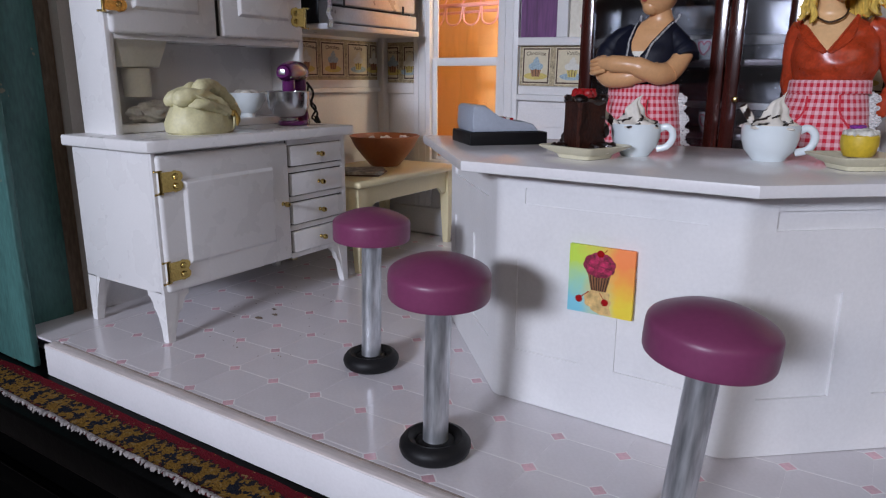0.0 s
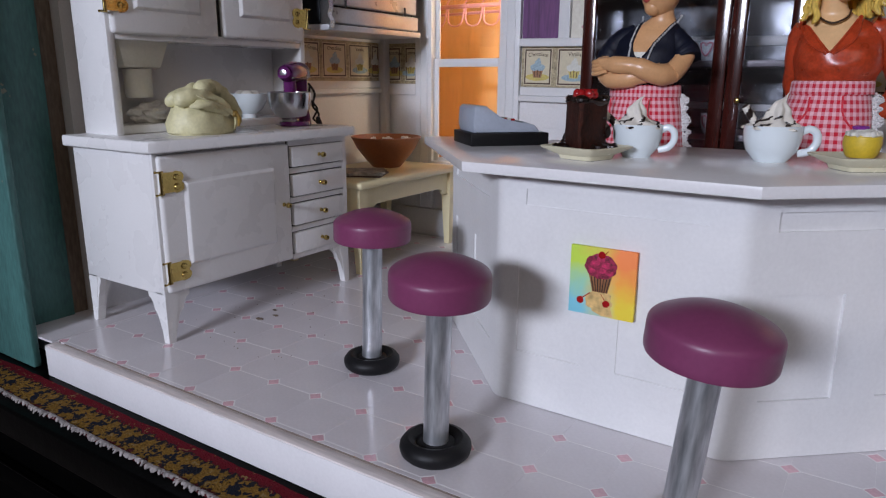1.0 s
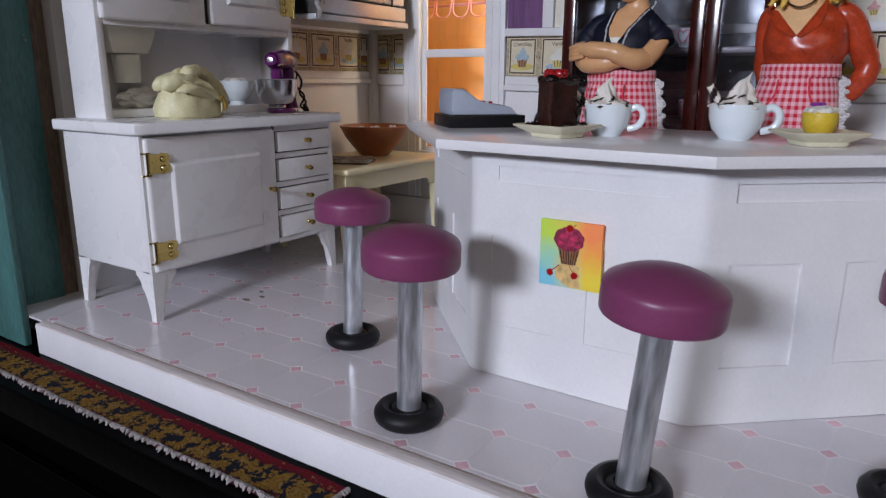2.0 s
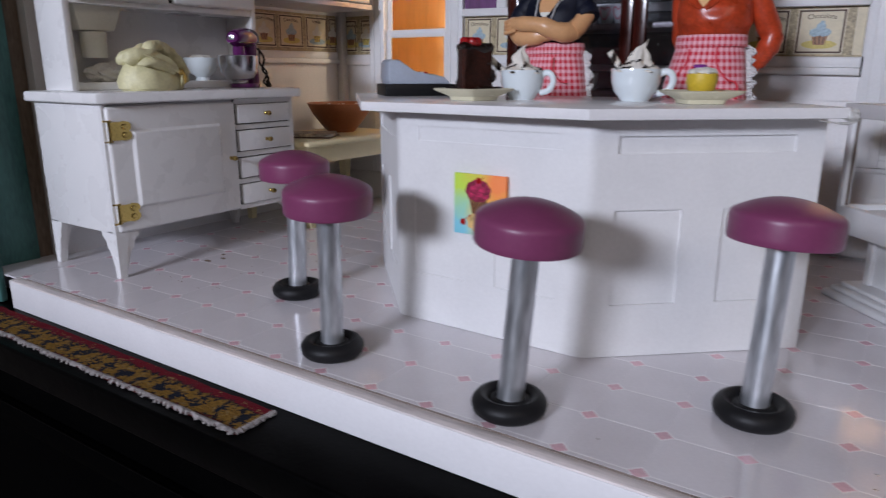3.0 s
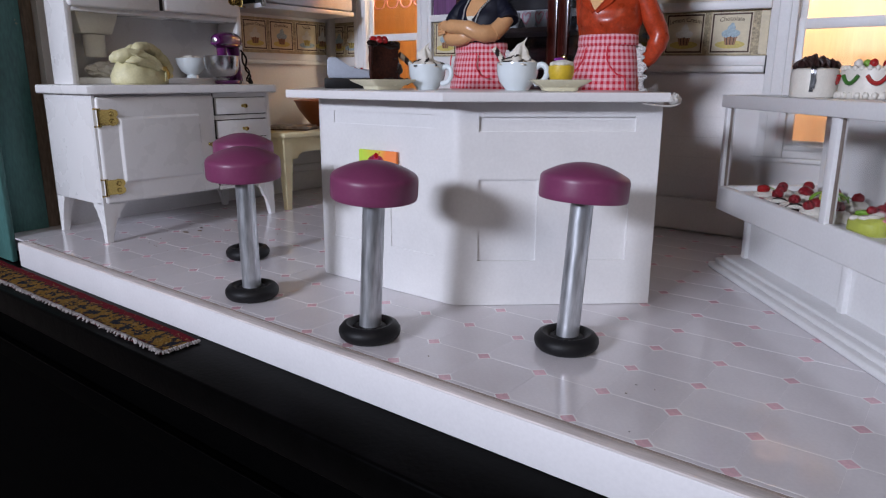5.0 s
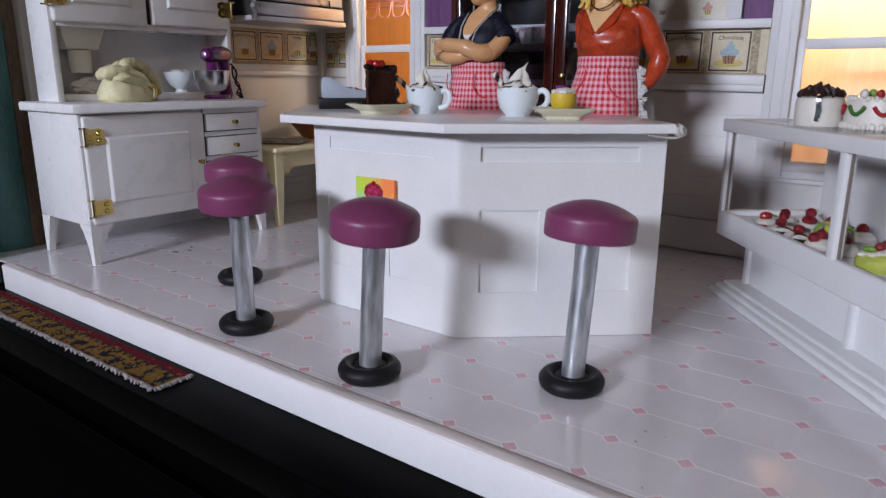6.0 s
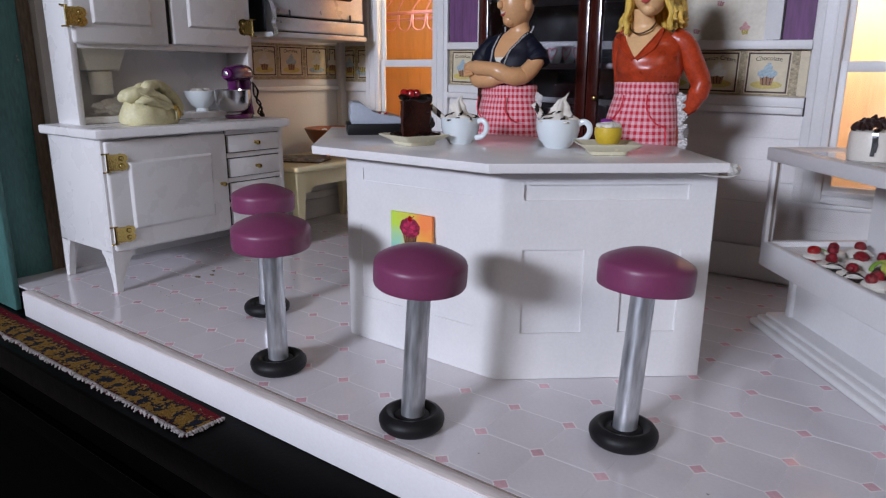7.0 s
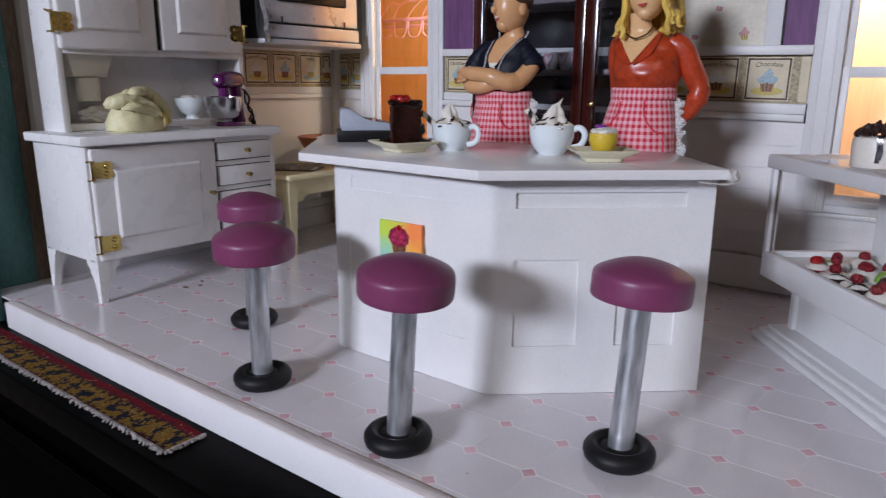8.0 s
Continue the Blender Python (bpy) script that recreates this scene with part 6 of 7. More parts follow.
# cakes on the showcase
p = on_show(4.15, 1.55, 7.84)
cake = thing("cake", "white iced cake with silver ribbon and dark chocolate curls on top", "cake", p.x, p.y, p.z, -51)
bm = fresh()
lathe(bm, [(0, 0), (1.32, 0), (1.36, 0.08), (1.36, 0.98), (1.28, 1.12), (1.1, 1.18), (0, 1.18)], 40)
part("icing", bm, CREAM, cake)
cake.scale = (0.61, 0.61, 0.90)
bm = fresh()
a0 = radians(-68)
for a, w, z0 in ((0.0, 0.13, 0.22), (0.10, 0.10, 0.36)):
    path = [(a + 0.03, -1.05, 1.26), (a, -1.32, 1.22), (a - 0.02, -1.41, 1.05), (a + 0.02, -1.43, 0.7), (a - 0.01, -1.44, z0)]
    left = [bm.verts.new((x - w, y, z)) for x, y, z in smooth_path(path)]
    right = [bm.verts.new((x + w * (0.8 + 0.2 * math.cos(k)), y - 0.03, z)) for k, (x, y, z) in enumerate(smooth_path(path))]
    for k in range(len(left) - 1):
        bm.faces.new((left[k], right[k], right[k + 1], left[k + 1]))
bmesh.ops.solidify(bm, geom=list(bm.faces), thickness=0.02)
bmesh.ops.rotate(bm, cent=(0, 0, 0), matrix=Matrix.Rotation(radians(56), 3, "Z"), verts=bm.verts)
part("ribbon", bm, SILVER_FOIL, cake, "shiny silver ribbon")
for k in range(40):
    bm = fresh()
    a, r = random.uniform(0, 6.28), 1.1 * math.sqrt(random.random())
    x, y, h = r * math.cos(a), r * math.sin(a), 1.20 + 0.45 * (1 - r / 1.2) * random.uniform(0.5, 1.2)
    d = random.uniform(0, 6.28)
    tube(bm, smooth_path([(x - 0.2 * math.cos(d), y - 0.2 * math.sin(d), h), (x, y, h + 0.18), (x + 0.2 * math.cos(d), y + 0.2 * math.sin(d), h + 0.02), (x + 0.1 * math.cos(d + 1), y + 0.1 * math.sin(d + 1), h - 0.05)], 3), 0.105, 7, flat=0.7)
    part("chocolate_curl", bm, CURL_CHOC, cake)
GREEN_PIPING = material("green_piping", (0.05, 0.16, 0.03), 0.3)
p = on_show(5.65, 2.85, 7.84)
cake = thing("cake", "white iced cake with red and green piped swags", "cake", p.x, p.y, p.z, -51)
cake.scale = (0.78, 0.78, 0.92)
bm = fresh()
lathe(bm, [(0, 0), (1.40, 0), (1.42, 0.08), (1.36, 0.95), (1.30, 1.12), (1.1, 1.18), (0, 1.18)], 40)
for k in range(26):
    a = 2 * math.pi * k / 26
    blob(bm, (1.30 * math.cos(a), 1.30 * math.sin(a), 1.13), 0.11, 0.25, 2, 2, seed=k)
    blob(bm, (1.42 * math.cos(a), 1.42 * math.sin(a), 0.1), 0.14, 0.25, 2, 2, seed=k)
part("icing", bm, CREAM, cake)
for k in range(8):
    a = 2 * math.pi * k / 8 + 0.3
    bm = fresh()
    pts = []
    for i in range(7):
        t = -1 + i / 3
        b = a + 0.27 * t
        pts.append((1.46 * math.cos(b), 1.46 * math.sin(b), 0.55 + 0.30 * t * t))
    tube(bm, pts, 0.085, 8)
    part("swag", bm, (GREEN_PIPING, CHERRY)[k % 2], cake, "red piped swag" if k % 2 else "green piped swag")
for k in range(5):
    a = 1.25 * k + 0.6
    bm = fresh()
    blob(bm, (0.7 * math.cos(a), 0.7 * math.sin(a), 1.30), 0.19, 0.08, 2, 2)
    part("sugar_ball", bm, (CREAM, CHERRY, GREEN_ICING)[k % 3], cake)

# ---- things on the bar counter ----
reg = thing("cash_register", "blue-grey toy cash register on black drawer base", "cash register", -12.75, 21.45, 8.03, 47)
reg.scale = (0.93, 0.93, 0.95)
bm = fresh()
box(bm, 0.0, 3.3, 0.0, 2.75, 0.0, 0.50, 0.03)
part("drawer_base", bm, BLACK_PLASTIC, reg, "black drawer base")
bm = fresh()
prof = [(0.22, 0.51), (0.14, 0.8), (0.18, 1.44), (0.30, 1.56), (0.68, 1.54), (0.86, 1.40), (1.22, 1.06), (1.40, 0.98), (2.25, 0.94), (2.75, 0.80), (3.02, 0.51)]
a = [bm.verts.new((x, 0.18, z)) for x, z in prof]
b = [bm.verts.new((x, 2.55, z)) for x, z in prof]
f0, f1 = bm.faces.new(a), bm.faces.new(b[::-1])
for k in range(len(prof)):
    bm.faces.new((a[k], a[(k + 1) % len(prof)], b[(k + 1) % len(prof)], b[k]))
bmesh.ops.bevel(bm, geom=list(f0.edges) + list(f1.edges), offset=0.07, segments=2, affect="EDGES", profile=0.5)
part("housing", bm, REGISTER_GREY, reg)
for i in range(3):
    for j in range(4):
        bm = fresh()
        t = 0.15 + 0.30 * i
        x, z = 1.52 + 0.55 * t, 0.95 - 0.02 * t
        box(bm, x - 0.05, x + 0.08, 0.55 + 0.38 * j, 0.80 + 0.38 * j, z, z + 0.10, 0.02)
        part("key", bm, (CHERRY, PRINT_WHITE)[(i + j) % 2], reg)


def square_plate(name, label, x, y, rz, half, depth=1.0):
    p = thing(name, label, "plate", x, y, 8.03, rz, group="square plates on the counter")
    bm = fresh()
    rings = []
    for h, z in ((half * 0.52, 0.0), (half * 0.58, 0.02), (half * 0.62, 0.14), (half * 0.98, 0.36), (half, 0.41), (half * 0.96, 0.43), (half * 0.64, 0.24), (half * 0.5, 0.20)):
        ring = []
        for cx, cy in ((1, 1), (-1, 1), (-1, -1), (1, -1)):
            for k in range(4):
                a = math.atan2(cy, cx) - math.pi / 4 + math.pi / 2 * k / 3
                r = 0.16 * half
                ring.append(bm.verts.new((cx * (h - r) + r * math.cos(a), depth * (cy * (h - r) + r * math.sin(a)), z)))
        rings.append(ring)
    n = len(rings[0])
    for a, b in zip(rings, rings[1:]):
        for k in range(n):
            bm.faces.new((a[k], a[(k + 1) % n], b[(k + 1) % n], b[k]))
    bm.faces.new(rings[0][::-1]), bm.faces.new(rings[-1])
    part("dish", bm, PLATE_CREAM, p)
    return p


square_plate("plate", "pale cream square stoneware plate under chocolate cake", -7.74, 20.15, 72, 1.08)
square_plate("plate", "pale cream square stoneware plate under yellow cupcake", -0.35, 21.97, 36, 1.08, 0.9)

slice_ = thing("cake_slice", "tall dark chocolate layer cake slice with red cherries", "cake", -7.86, 20.1, 8.25, 12)
slice_.scale = (0.9, 0.9, 0.97)
bm = fresh()
prism(bm, [(0.05, -0.82), (0.72, 0.55), (-0.72, 0.5)], 0.0, 1.62, 0.06, 2)
for v in bm.verts:
    v.co += Vector((noise.noise(v.co * 3), noise.noise(v.co * 3 + Vector((5, 0, 0))), 0)) * 0.05
part("cake", bm, CHOCOLATE, slice_)
for z in (0.5, 1.05):
    bm = fresh()
    prism(bm, [(0.05, -0.81), (0.715, 0.545), (-0.715, 0.495)], z, z + 0.06, 0.0)
    part("cream_layer", bm, DARK_CHOC, slice_)
# thick frosting that hangs over the back and runs down the point
bm = fresh()
prism(bm, [(0.05, -0.86), (0.76, 0.62), (0.3, 0.72), (-0.3, 0.70), (-0.76, 0.58)], 1.46, 1.70, 0.10, 3)
bmesh.ops.subdivide_edges(bm, edges=list(bm.edges), cuts=2, use_grid_fill=True)
for v in bm.verts:
    v.co += Vector((noise.noise(v.co * 4), noise.noise(v.co * 4 + Vector((5, 0, 0))), noise.noise(v.co * 4 + Vector((0, 9, 0))))) * 0.08
for k in range(16):
    b = random.random()
    blob(bm, (random.uniform(-0.7, 0.7) * b, -0.7 + 1.3 * b, 1.68), (0.2, 0.2, 0.13), 0.5, 2.5, 2, seed=k)
part("icing", bm, DARK_CHOC, slice_, "thick dark chocolate frosting")
bm = fresh()
tube(bm, smooth_path([(0.05, -0.80, 1.55), (0.07, -0.86, 1.2), (0.03, -0.85, 0.7), (0.06, -0.84, 0.3), (0.05, -0.82, 0.05)], 4), [0.13, 0.12, 0.10, 0.09, 0.10, 0.11, 0.10, 0.07, 0.06, 0.06, 0.08, 0.09, 0.07, 0.05, 0.05, 0.06, 0.05], 8)
part("icing_drip", bm, CHOCOLATE, slice_)
bm = fresh()
for k in range(22):
    t = k / 21
    z = random.uniform(0.2, 1.5)
    blob(bm, (-0.72 + 1.44 * t, 0.58 + 0.05 * math.sin(9 * t), z), (0.16, 0.16, 0.22), 0.4, 2, 2, seed=k)
part("back_icing", bm, DARK_CHOC, slice_)
for x, y in ((-0.06, -0.36), (0.18, -0.26), (-0.22, -0.20), (0.02, -0.08), (0.30, -0.02)):
    bm = fresh()
    blob(bm, (x, y, 1.83), 0.165, 0.25, 2.5, 3, seed=x)
    part("cherry", bm, CHERRY, slice_, "glossy red cherry")
bm = fresh()
for k in range(16):
    blob(bm, (random.uniform(0.3, 1.1), random.uniform(-0.2, 0.9), 0.12), random.uniform(0.12, 0.2), 0.4, 2, 1, seed=k)
part("crumb_pile", bm, DARK_CHOC, slice_)
bm = fresh()
for k in range(8):
    blob(bm, (random.uniform(-1.0, -0.6), random.uniform(-0.1, 0.6), 0.12), random.uniform(0.12, 0.2), 0.4, 2, 1, seed=k)
part("crumb_pile", bm, DARK_CHOC, slice_)


def coffee_mug(x, y, r, h, rz, straw):
    m = thing("mug", "white china mug with whipped cream and chocolate shavings", "mug", x, y, 8.03, rz, group="mugs on the counter")
    bm = fresh()
    lathe(bm, [(0, 0.0), (r * 0.55, 0.0), (r * 0.60, 0.05), (r * 0.62, 0.08), (r * 0.86, h * 0.30), (r * 0.98, h * 0.6), (r, h * 0.9), (r * 0.985, h), (r * 0.94, h), (r * 0.92, h * 0.88), (r * 0.8, h * 0.8), (0, h * 0.8)], 44)
    cupb = part("cup", bm, CHINA, m)
    bm = fresh()
    tube(bm, smooth_path([(r * 0.90, 0, h * 0.82), (r * 1.18, 0, h * 0.92), (r * 1.42, 0, h * 0.80), (r * 1.45, 0, h * 0.55), (r * 1.24, 0, h * 0.32), (r * 0.86, 0, h * 0.24)]), r * 0.105, 12, flat=1.3)
    part("handle", bm, CHINA, m)
    # piped cream: a lobed, twisting heap that ends in a hooked tip
    bm = fresh()
    n, turns = 40, 26

    def heap_point(t, a, swell=1.0):
        lob = 0.30 * (1 - 0.5 * t) if t > 0.06 else 0.04
        rad = max(0.012, r * (0.84 * (1 - t) ** 1.05 + 0.12 * (1 - t) * math.sin(11 * t))) * swell
        bend = 0.20 * r * math.sin(2.4 * t + rz) * t + 0.22 * r * max(0, t - 0.8) * 5
        wave = rad * (1 + lob * math.sin(5 * a + 5.5 * t + rz))
        return Vector((bend + wave * math.cos(a), 0.35 * bend + wave * math.sin(a), h * (0.86 + 1.02 * t ** 1.25)))
    heap = [[bm.verts.new(heap_point(i / turns, 2 * math.pi * k / n)) for k in range(n)] for i in range(turns + 1)]
    for a, b in zip(heap, heap[1:]):
        for k in range(n):
            bm.faces.new((a[k], a[(k + 1) % n], b[(k + 1) % n], b[k]))
    bm.faces.new(heap[0][::-1]), bm.faces.new(heap[-1])
    for v in bm.verts:
        v.co += Vector((noise.noise(v.co * 3.0), noise.noise(v.co * 3.0 + Vector((3, 0, 0))), noise.noise(v.co * 3.0 + Vector((0, 7, 0))))) * 0.06
    part("whipped_cream", bm, CREAM, m, "piped whipped cream with a hooked tip")
    for k in range(11):
        a0, t0, turn = 1.9 * k + rz, 0.06 + 0.055 * (k % 7), 0.5 + 0.28 * (k % 3)
        run = [heap_point(t0 + 0.10 * q / 8 * (1 + k % 3), a0 + turn * q / 8 + 0.10 * math.sin(2.1 * q + k), 1.03) for q in range(9)]
        bm = fresh()
        tube(bm, run, [0.015, 0.03, 0.045, 0.035 + 0.02 * (k % 3), 0.045, 0.035, 0.045, 0.03, 0.015], 7, flat=0.7)
        part("chocolate_drizzle", bm, DARK_CHOC, m, "dark chocolate drizzle")
    if straw:
        ax, ay, az = straw
        d = Vector((ax, ay, az)).normalized()
        base = Vector((d.x * r * 0.80, d.y * r * 0.80, h * 0.80))
        bm = fresh()
        tube(bm, [base + d * (0.055 * k) for k in range(19)], 0.115, 16)
        for f in bm.faces:
            c = f.calc_center_median() - base
            ang = math.atan2(c.dot(d.orthogonal().normalized()), c.dot(d.cross(d.orthogonal().normalized())))
            f.material_index = 1 if math.sin(ang + c.dot(d) * 14) > -0.1 else 0
        part("wafer_roll", bm, [CREAM, DARK_CHOC], m, "brown and cream striped wafer roll")
    return m


coffee_mug(-6.66, 21.8, 0.79, 1.05, 10, (-0.8, -0.35, 0.75))
coffee_mug(-2.80, 22.90, 0.85, 1.10, 12, (-0.62, -0.30, 0.95))

cup_c = thing("cupcake", "yellow cupcake with white icing and purple sugar flower", "cupcake", -0.38, 22.12, 8.38)
cup_c.scale = (0.70, 0.70, 0.80)
bm = fresh()
lathe(bm, [(0, 0), (0.50, 0), (0.60, 0.12), (0.70, 0.45), (0.68, 0.72), (0.5, 0.80), (0, 0.82)], 28)
part("cake", bm, YELLOW_CAKE, cup_c)
bm = fresh()
for k in range(14):
    a = 0.449 * k
    blob(bm, (0.46 * math.cos(a), 0.46 * math.sin(a), 0.80), (0.20, 0.20, 0.13), 0.5, 3, 2, seed=k)
blob(bm, (0, 0, 0.82), (0.48, 0.48, 0.20), 0.2, 4, 3)
part("icing", bm, PRINT_WHITE, cup_c)
bm = fresh()
for k in range(6):
    a = 1.05 * k
    blob(bm, (-0.12 + 0.17 * math.cos(a), -0.05 + 0.17 * math.sin(a), 1.02), (0.14, 0.14, 0.08), 0.2, 2, 2, seed=k)
part("sugar_flower", bm, PURPLE_ICING, cup_c, "purple sugar flower")

# ---- things on the hutch worktop ----
bag = thing("flour_bag", "pale yellow crumpled flour bag tied with gold cord", "bag", *on_cab(-25.2, 19.1, 8.12), 14)
bm = fresh()
loops = loft(bm, [(0, 0, 0, 1.15, 1.48), (0, 0, 0.1, 1.25, 1.62), (0, 0, 0.45, 1.24, 1.64), (0, 0, 0.85, 1.12, 1.52), (0, 0.05, 1.15, 1.0, 1.40), (0, 0.1, 1.45, 0.9, 1.25)], 56, caps=False)
for ring in loops[1:]:
    for k, v in enumerate(ring):
        t = v.co.z
        f = 1 + 0.03 * t * math.sin(11 * 2 * math.pi * k / 56 + t * 2) + 0.07 * noise.noise(v.co * 1.4)
        v.co.x *= f
        v.co.y *= f
        v.co.z *= 1 - 0.42 * max(0.0, min(1.0, (v.co.y + 0.1) / 0.7)) * (t / 1.45) ** 2
part("sack", bm, BAG, bag)
# slumped shoulder of cloth, pleated down to the knot, and the rolled mouth that gapes beside it
def crumple(bm, amount, scale):
    for v in bm.verts:
        v.co += Vector((noise.noise(v.co * scale), noise.noise(v.co * scale + Vector((3, 0, 0))), noise.noise(v.co * scale + Vector((0, 7, 0))))) * amount


bm = fresh()
for pts, r0 in (([(0.70, -0.75, 1.50), (0.50, -0.42, 1.88), (0.40, -0.02, 2.00), (0.38, 0.42, 1.90), (0.48, 0.82, 1.64), (0.72, 1.10, 1.26), (0.95, 1.14, 0.84), (1.08, 0.98, 0.46)], 0.36),
                ([(-0.20, -0.50, 1.85), (-0.62, 0.30, 1.70), (-0.58, 1.05, 1.40), (0.05, 1.48, 1.05), (0.50, 1.55, 0.75)], 0.26)):
    path = smooth_path(pts, 6)
    last = len(path) - 1
    tube(bm, path, [r0 * (0.10 + 0.90 * math.sin(math.pi * min(0.5, 0.05 + 0.08 * k)) * (1 - 0.25 * k / last)) + 0.02 * math.sin(1.1 * k) for k in range(last + 1)], 18, flat=0.8)
crumple(bm, 0.08, 2.2)
crumple(bm, 0.05, 5.0)
part("rolled_rim", bm, BAG, bag)
bm = fresh()
for pts, r0 in (([(0.10, -1.72, 1.30), (0.30, -1.30, 1.52), (0.55, -0.70, 1.60), (0.85, -0.15, 1.36), (1.10, 0.25, 1.00)], 0.40),
                ([(-0.45, -1.50, 1.20), (-0.35, -0.9, 1.55), (-0.15, -0.3, 1.80), (-0.05, 0.25, 1.92)], 0.38),
                ([(0.75, -1.55, 1.10), (0.95, -1.0, 1.25), (1.10, -0.4, 1.15), (1.22, 0.2, 0.88)], 0.26)):
    path = smooth_path(pts, 6)
    last = len(path) - 1
    tube(bm, path, [r0 * (0.05 + 0.95 * math.sin(math.pi * min(0.5, 0.02 + 0.10 * k)) * (1 - 0.45 * (k / last) ** 2)) for k in range(last + 1)], 20, flat=0.85)
crumple(bm, 0.13, 1.6)
crumple(bm, 0.07, 4.5)
part("slumped_neck", bm, BAG, bag)
bm = fresh()
for k in range(8):
    s0 = -1.45 + 0.20 * k
    tube(bm, smooth_path([(0.98, s0, 1.62 - 0.03 * k), (1.20, s0 * 0.55 - 0.15, 1.38 - 0.04 * k), (1.33, 0.02 + 0.02 * k, 1.10 - 0.03 * k), (1.40, 0.42, 0.80 - 0.01 * k)], 5), [0.02 + 0.034 * math.sin(math.pi * q / 15) for q in range(16)], 8)
for k in range(5):
    tube(bm, smooth_path([(1.25, 0.5 + 0.10 * k, 0.15 + 0.05 * k), (1.36, 0.48, 0.5), (1.38, 0.46, 0.74)], 4), [0.015 + 0.03 * math.sin(math.pi * q / 8) for q in range(9)], 8)
part("pleat", bm, BAG, bag)
bm = fresh()
tube(bm, smooth_path([(1.32, 0.30, 0.96), (1.48, 0.42, 0.82), (1.50, 0.54, 0.58), (1.42, 0.60, 0.30)], 4), [0.06, 0.07, 0.08, 0.08, 0.08, 0.08, 0.08, 0.09, 0.09, 0.08, 0.07, 0.05, 0.03], 8)
blob(bm, (1.42, 0.40, 0.84), (0.12, 0.15, 0.14), 0.3, 2, 2)
part("cord", bm, GOLD_TIE, bag, "gold cord knot")

wb = thing("bowl", "white footed china bowl holding eggs", "bowl", *on_cab(-27.75, 24.0, 8.5))
wb.scale = (0.89, 0.89, 0.92)
bm = fresh()
lathe(bm, [(0, 0), (0.45, 0), (0.42, 0.1), (0.38, 0.2), (0.75, 0.45), (1.02, 0.9), (1.10, 1.3), (1.04, 1.3), (0.95, 0.9), (0.6, 0.5), (0, 0.36)], 36)
part("bowl", bm, CHINA, wb)
for x, y in ((0.1, 0.35), (-0.35, -0.2), (0.3, -0.3)):
    bm = fresh()
    blob(bm, (x, y, 1.12), (0.36, 0.42, 0.36), sub=3)
    part("egg", bm, BEIGE_FLOUR_BIN, wb, "pale brown egg")
pb = thing("plastic_bag", "crumpled frosted plastic bag in the hutch", "bag", *on_cab(-27.8, 18.6, 8.5))
bm = fresh()
blob(bm, (0, 0, 0.40), (0.55, 1.15, 0.48), 0.4, 2.8, 4, seed=4.0)
for v in bm.verts:
    v.co.z = max(0.0, v.co.z)
part("film", bm, PLASTIC_BAG, pb)

mixer_ = thing("stand_mixer", "purple enamel stand mixer with steel bowl", "mixer", *on_cab(-25.5, 25.0, 8.12), 20)
mixer_.scale = (0.87, 0.87, 0.87)
bm = fresh()
pts = [(0.85 * math.cos(a), 1.05 * math.sin(a)) for a in [2 * math.pi * k / 28 for k in range(28)]]
prism(bm, [(x, y * (1.15 if y > 0 else 1.0)) for x, y in pts], 0.0, 0.28, 0.08, 2)
part("base", bm, PURPLE_ENAMEL, mixer_)
bm = fresh()
loft(bm, [(-0.05, 1.05, 0.2, 0.55, 0.45), (-0.05, 1.08, 0.9, 0.42, 0.34), (-0.05, 1.05, 1.8, 0.40, 0.34), (-0.05, 0.95, 2.4, 0.48, 0.42), (-0.05, 0.9, 2.55, 0.45, 0.4)], 24)
part("column", bm, PURPLE_ENAMEL, mixer_)
bm = fresh()
tube(bm, smooth_path([(0, -1.02, 2.92), (0, -0.98, 2.92), (0, -0.5, 2.95), (0, 0.3, 3.0), (0, 1.0, 2.98), (0, 1.38, 2.95), (0, 1.42, 2.95)], 4),
     [0.30, 0.36, 0.40, 0.43, 0.45, 0.48, 0.5, 0.52, 0.54, 0.56, 0.58, 0.58, 0.59, 0.59, 0.59, 0.58, 0.57, 0.55, 0.52, 0.48, 0.42, 0.36, 0.28, 0.2, 0.1], 24, flat=1.0)
head = part("motor_head", bm, PURPLE_ENAMEL, mixer_)
bm = fresh()
tube(bm, [(0, -0.95, 2.68), (0, 1.35, 2.74)], [0.47, 0.57], 24, flat=0.14)
part("trim_band", bm, STEEL, head, "polished steel trim band")
bm = fresh()
lathe(bm, [(0, 0), (0.14, 0), (0.20, 0.10), (0.20, 0.2), (0, 0.24)], 16)
part("nose_cap", bm, STEEL, head, at=cm(0, -1.05, 2.92, 90, 0, 0))
bm = fresh()
lathe(bm, [(0.0, 1.9), (0.34, 1.9), (0.36, 2.0), (0.36, 2.5), (0, 2.52)], 20, 0, -0.45)
part("attachment_hub", bm, PURPLE_ENAMEL, mixer_)
bm = fresh()
tube(bm, [(0, -0.45, 1.95), (0, -0.45, 1.1)], 0.07, 8)
part("beater_shaft", bm, STEEL, mixer_)
bm = fresh()
lathe(bm, [(0, 0.30), (0.48, 0.30), (0.50, 0.37), (0.46, 0.42), (0.86, 0.58), (1.10, 0.98), (1.19, 1.5), (1.22, 1.88), (1.26, 1.92), (1.19, 1.92), (1.14, 1.5), (1.04, 1.0), (0.7, 0.62), (0, 0.52)], 40, 0, -0.55)
part("bowl", bm, STEEL, mixer_, "polished steel mixing bowl")
bm = fresh()
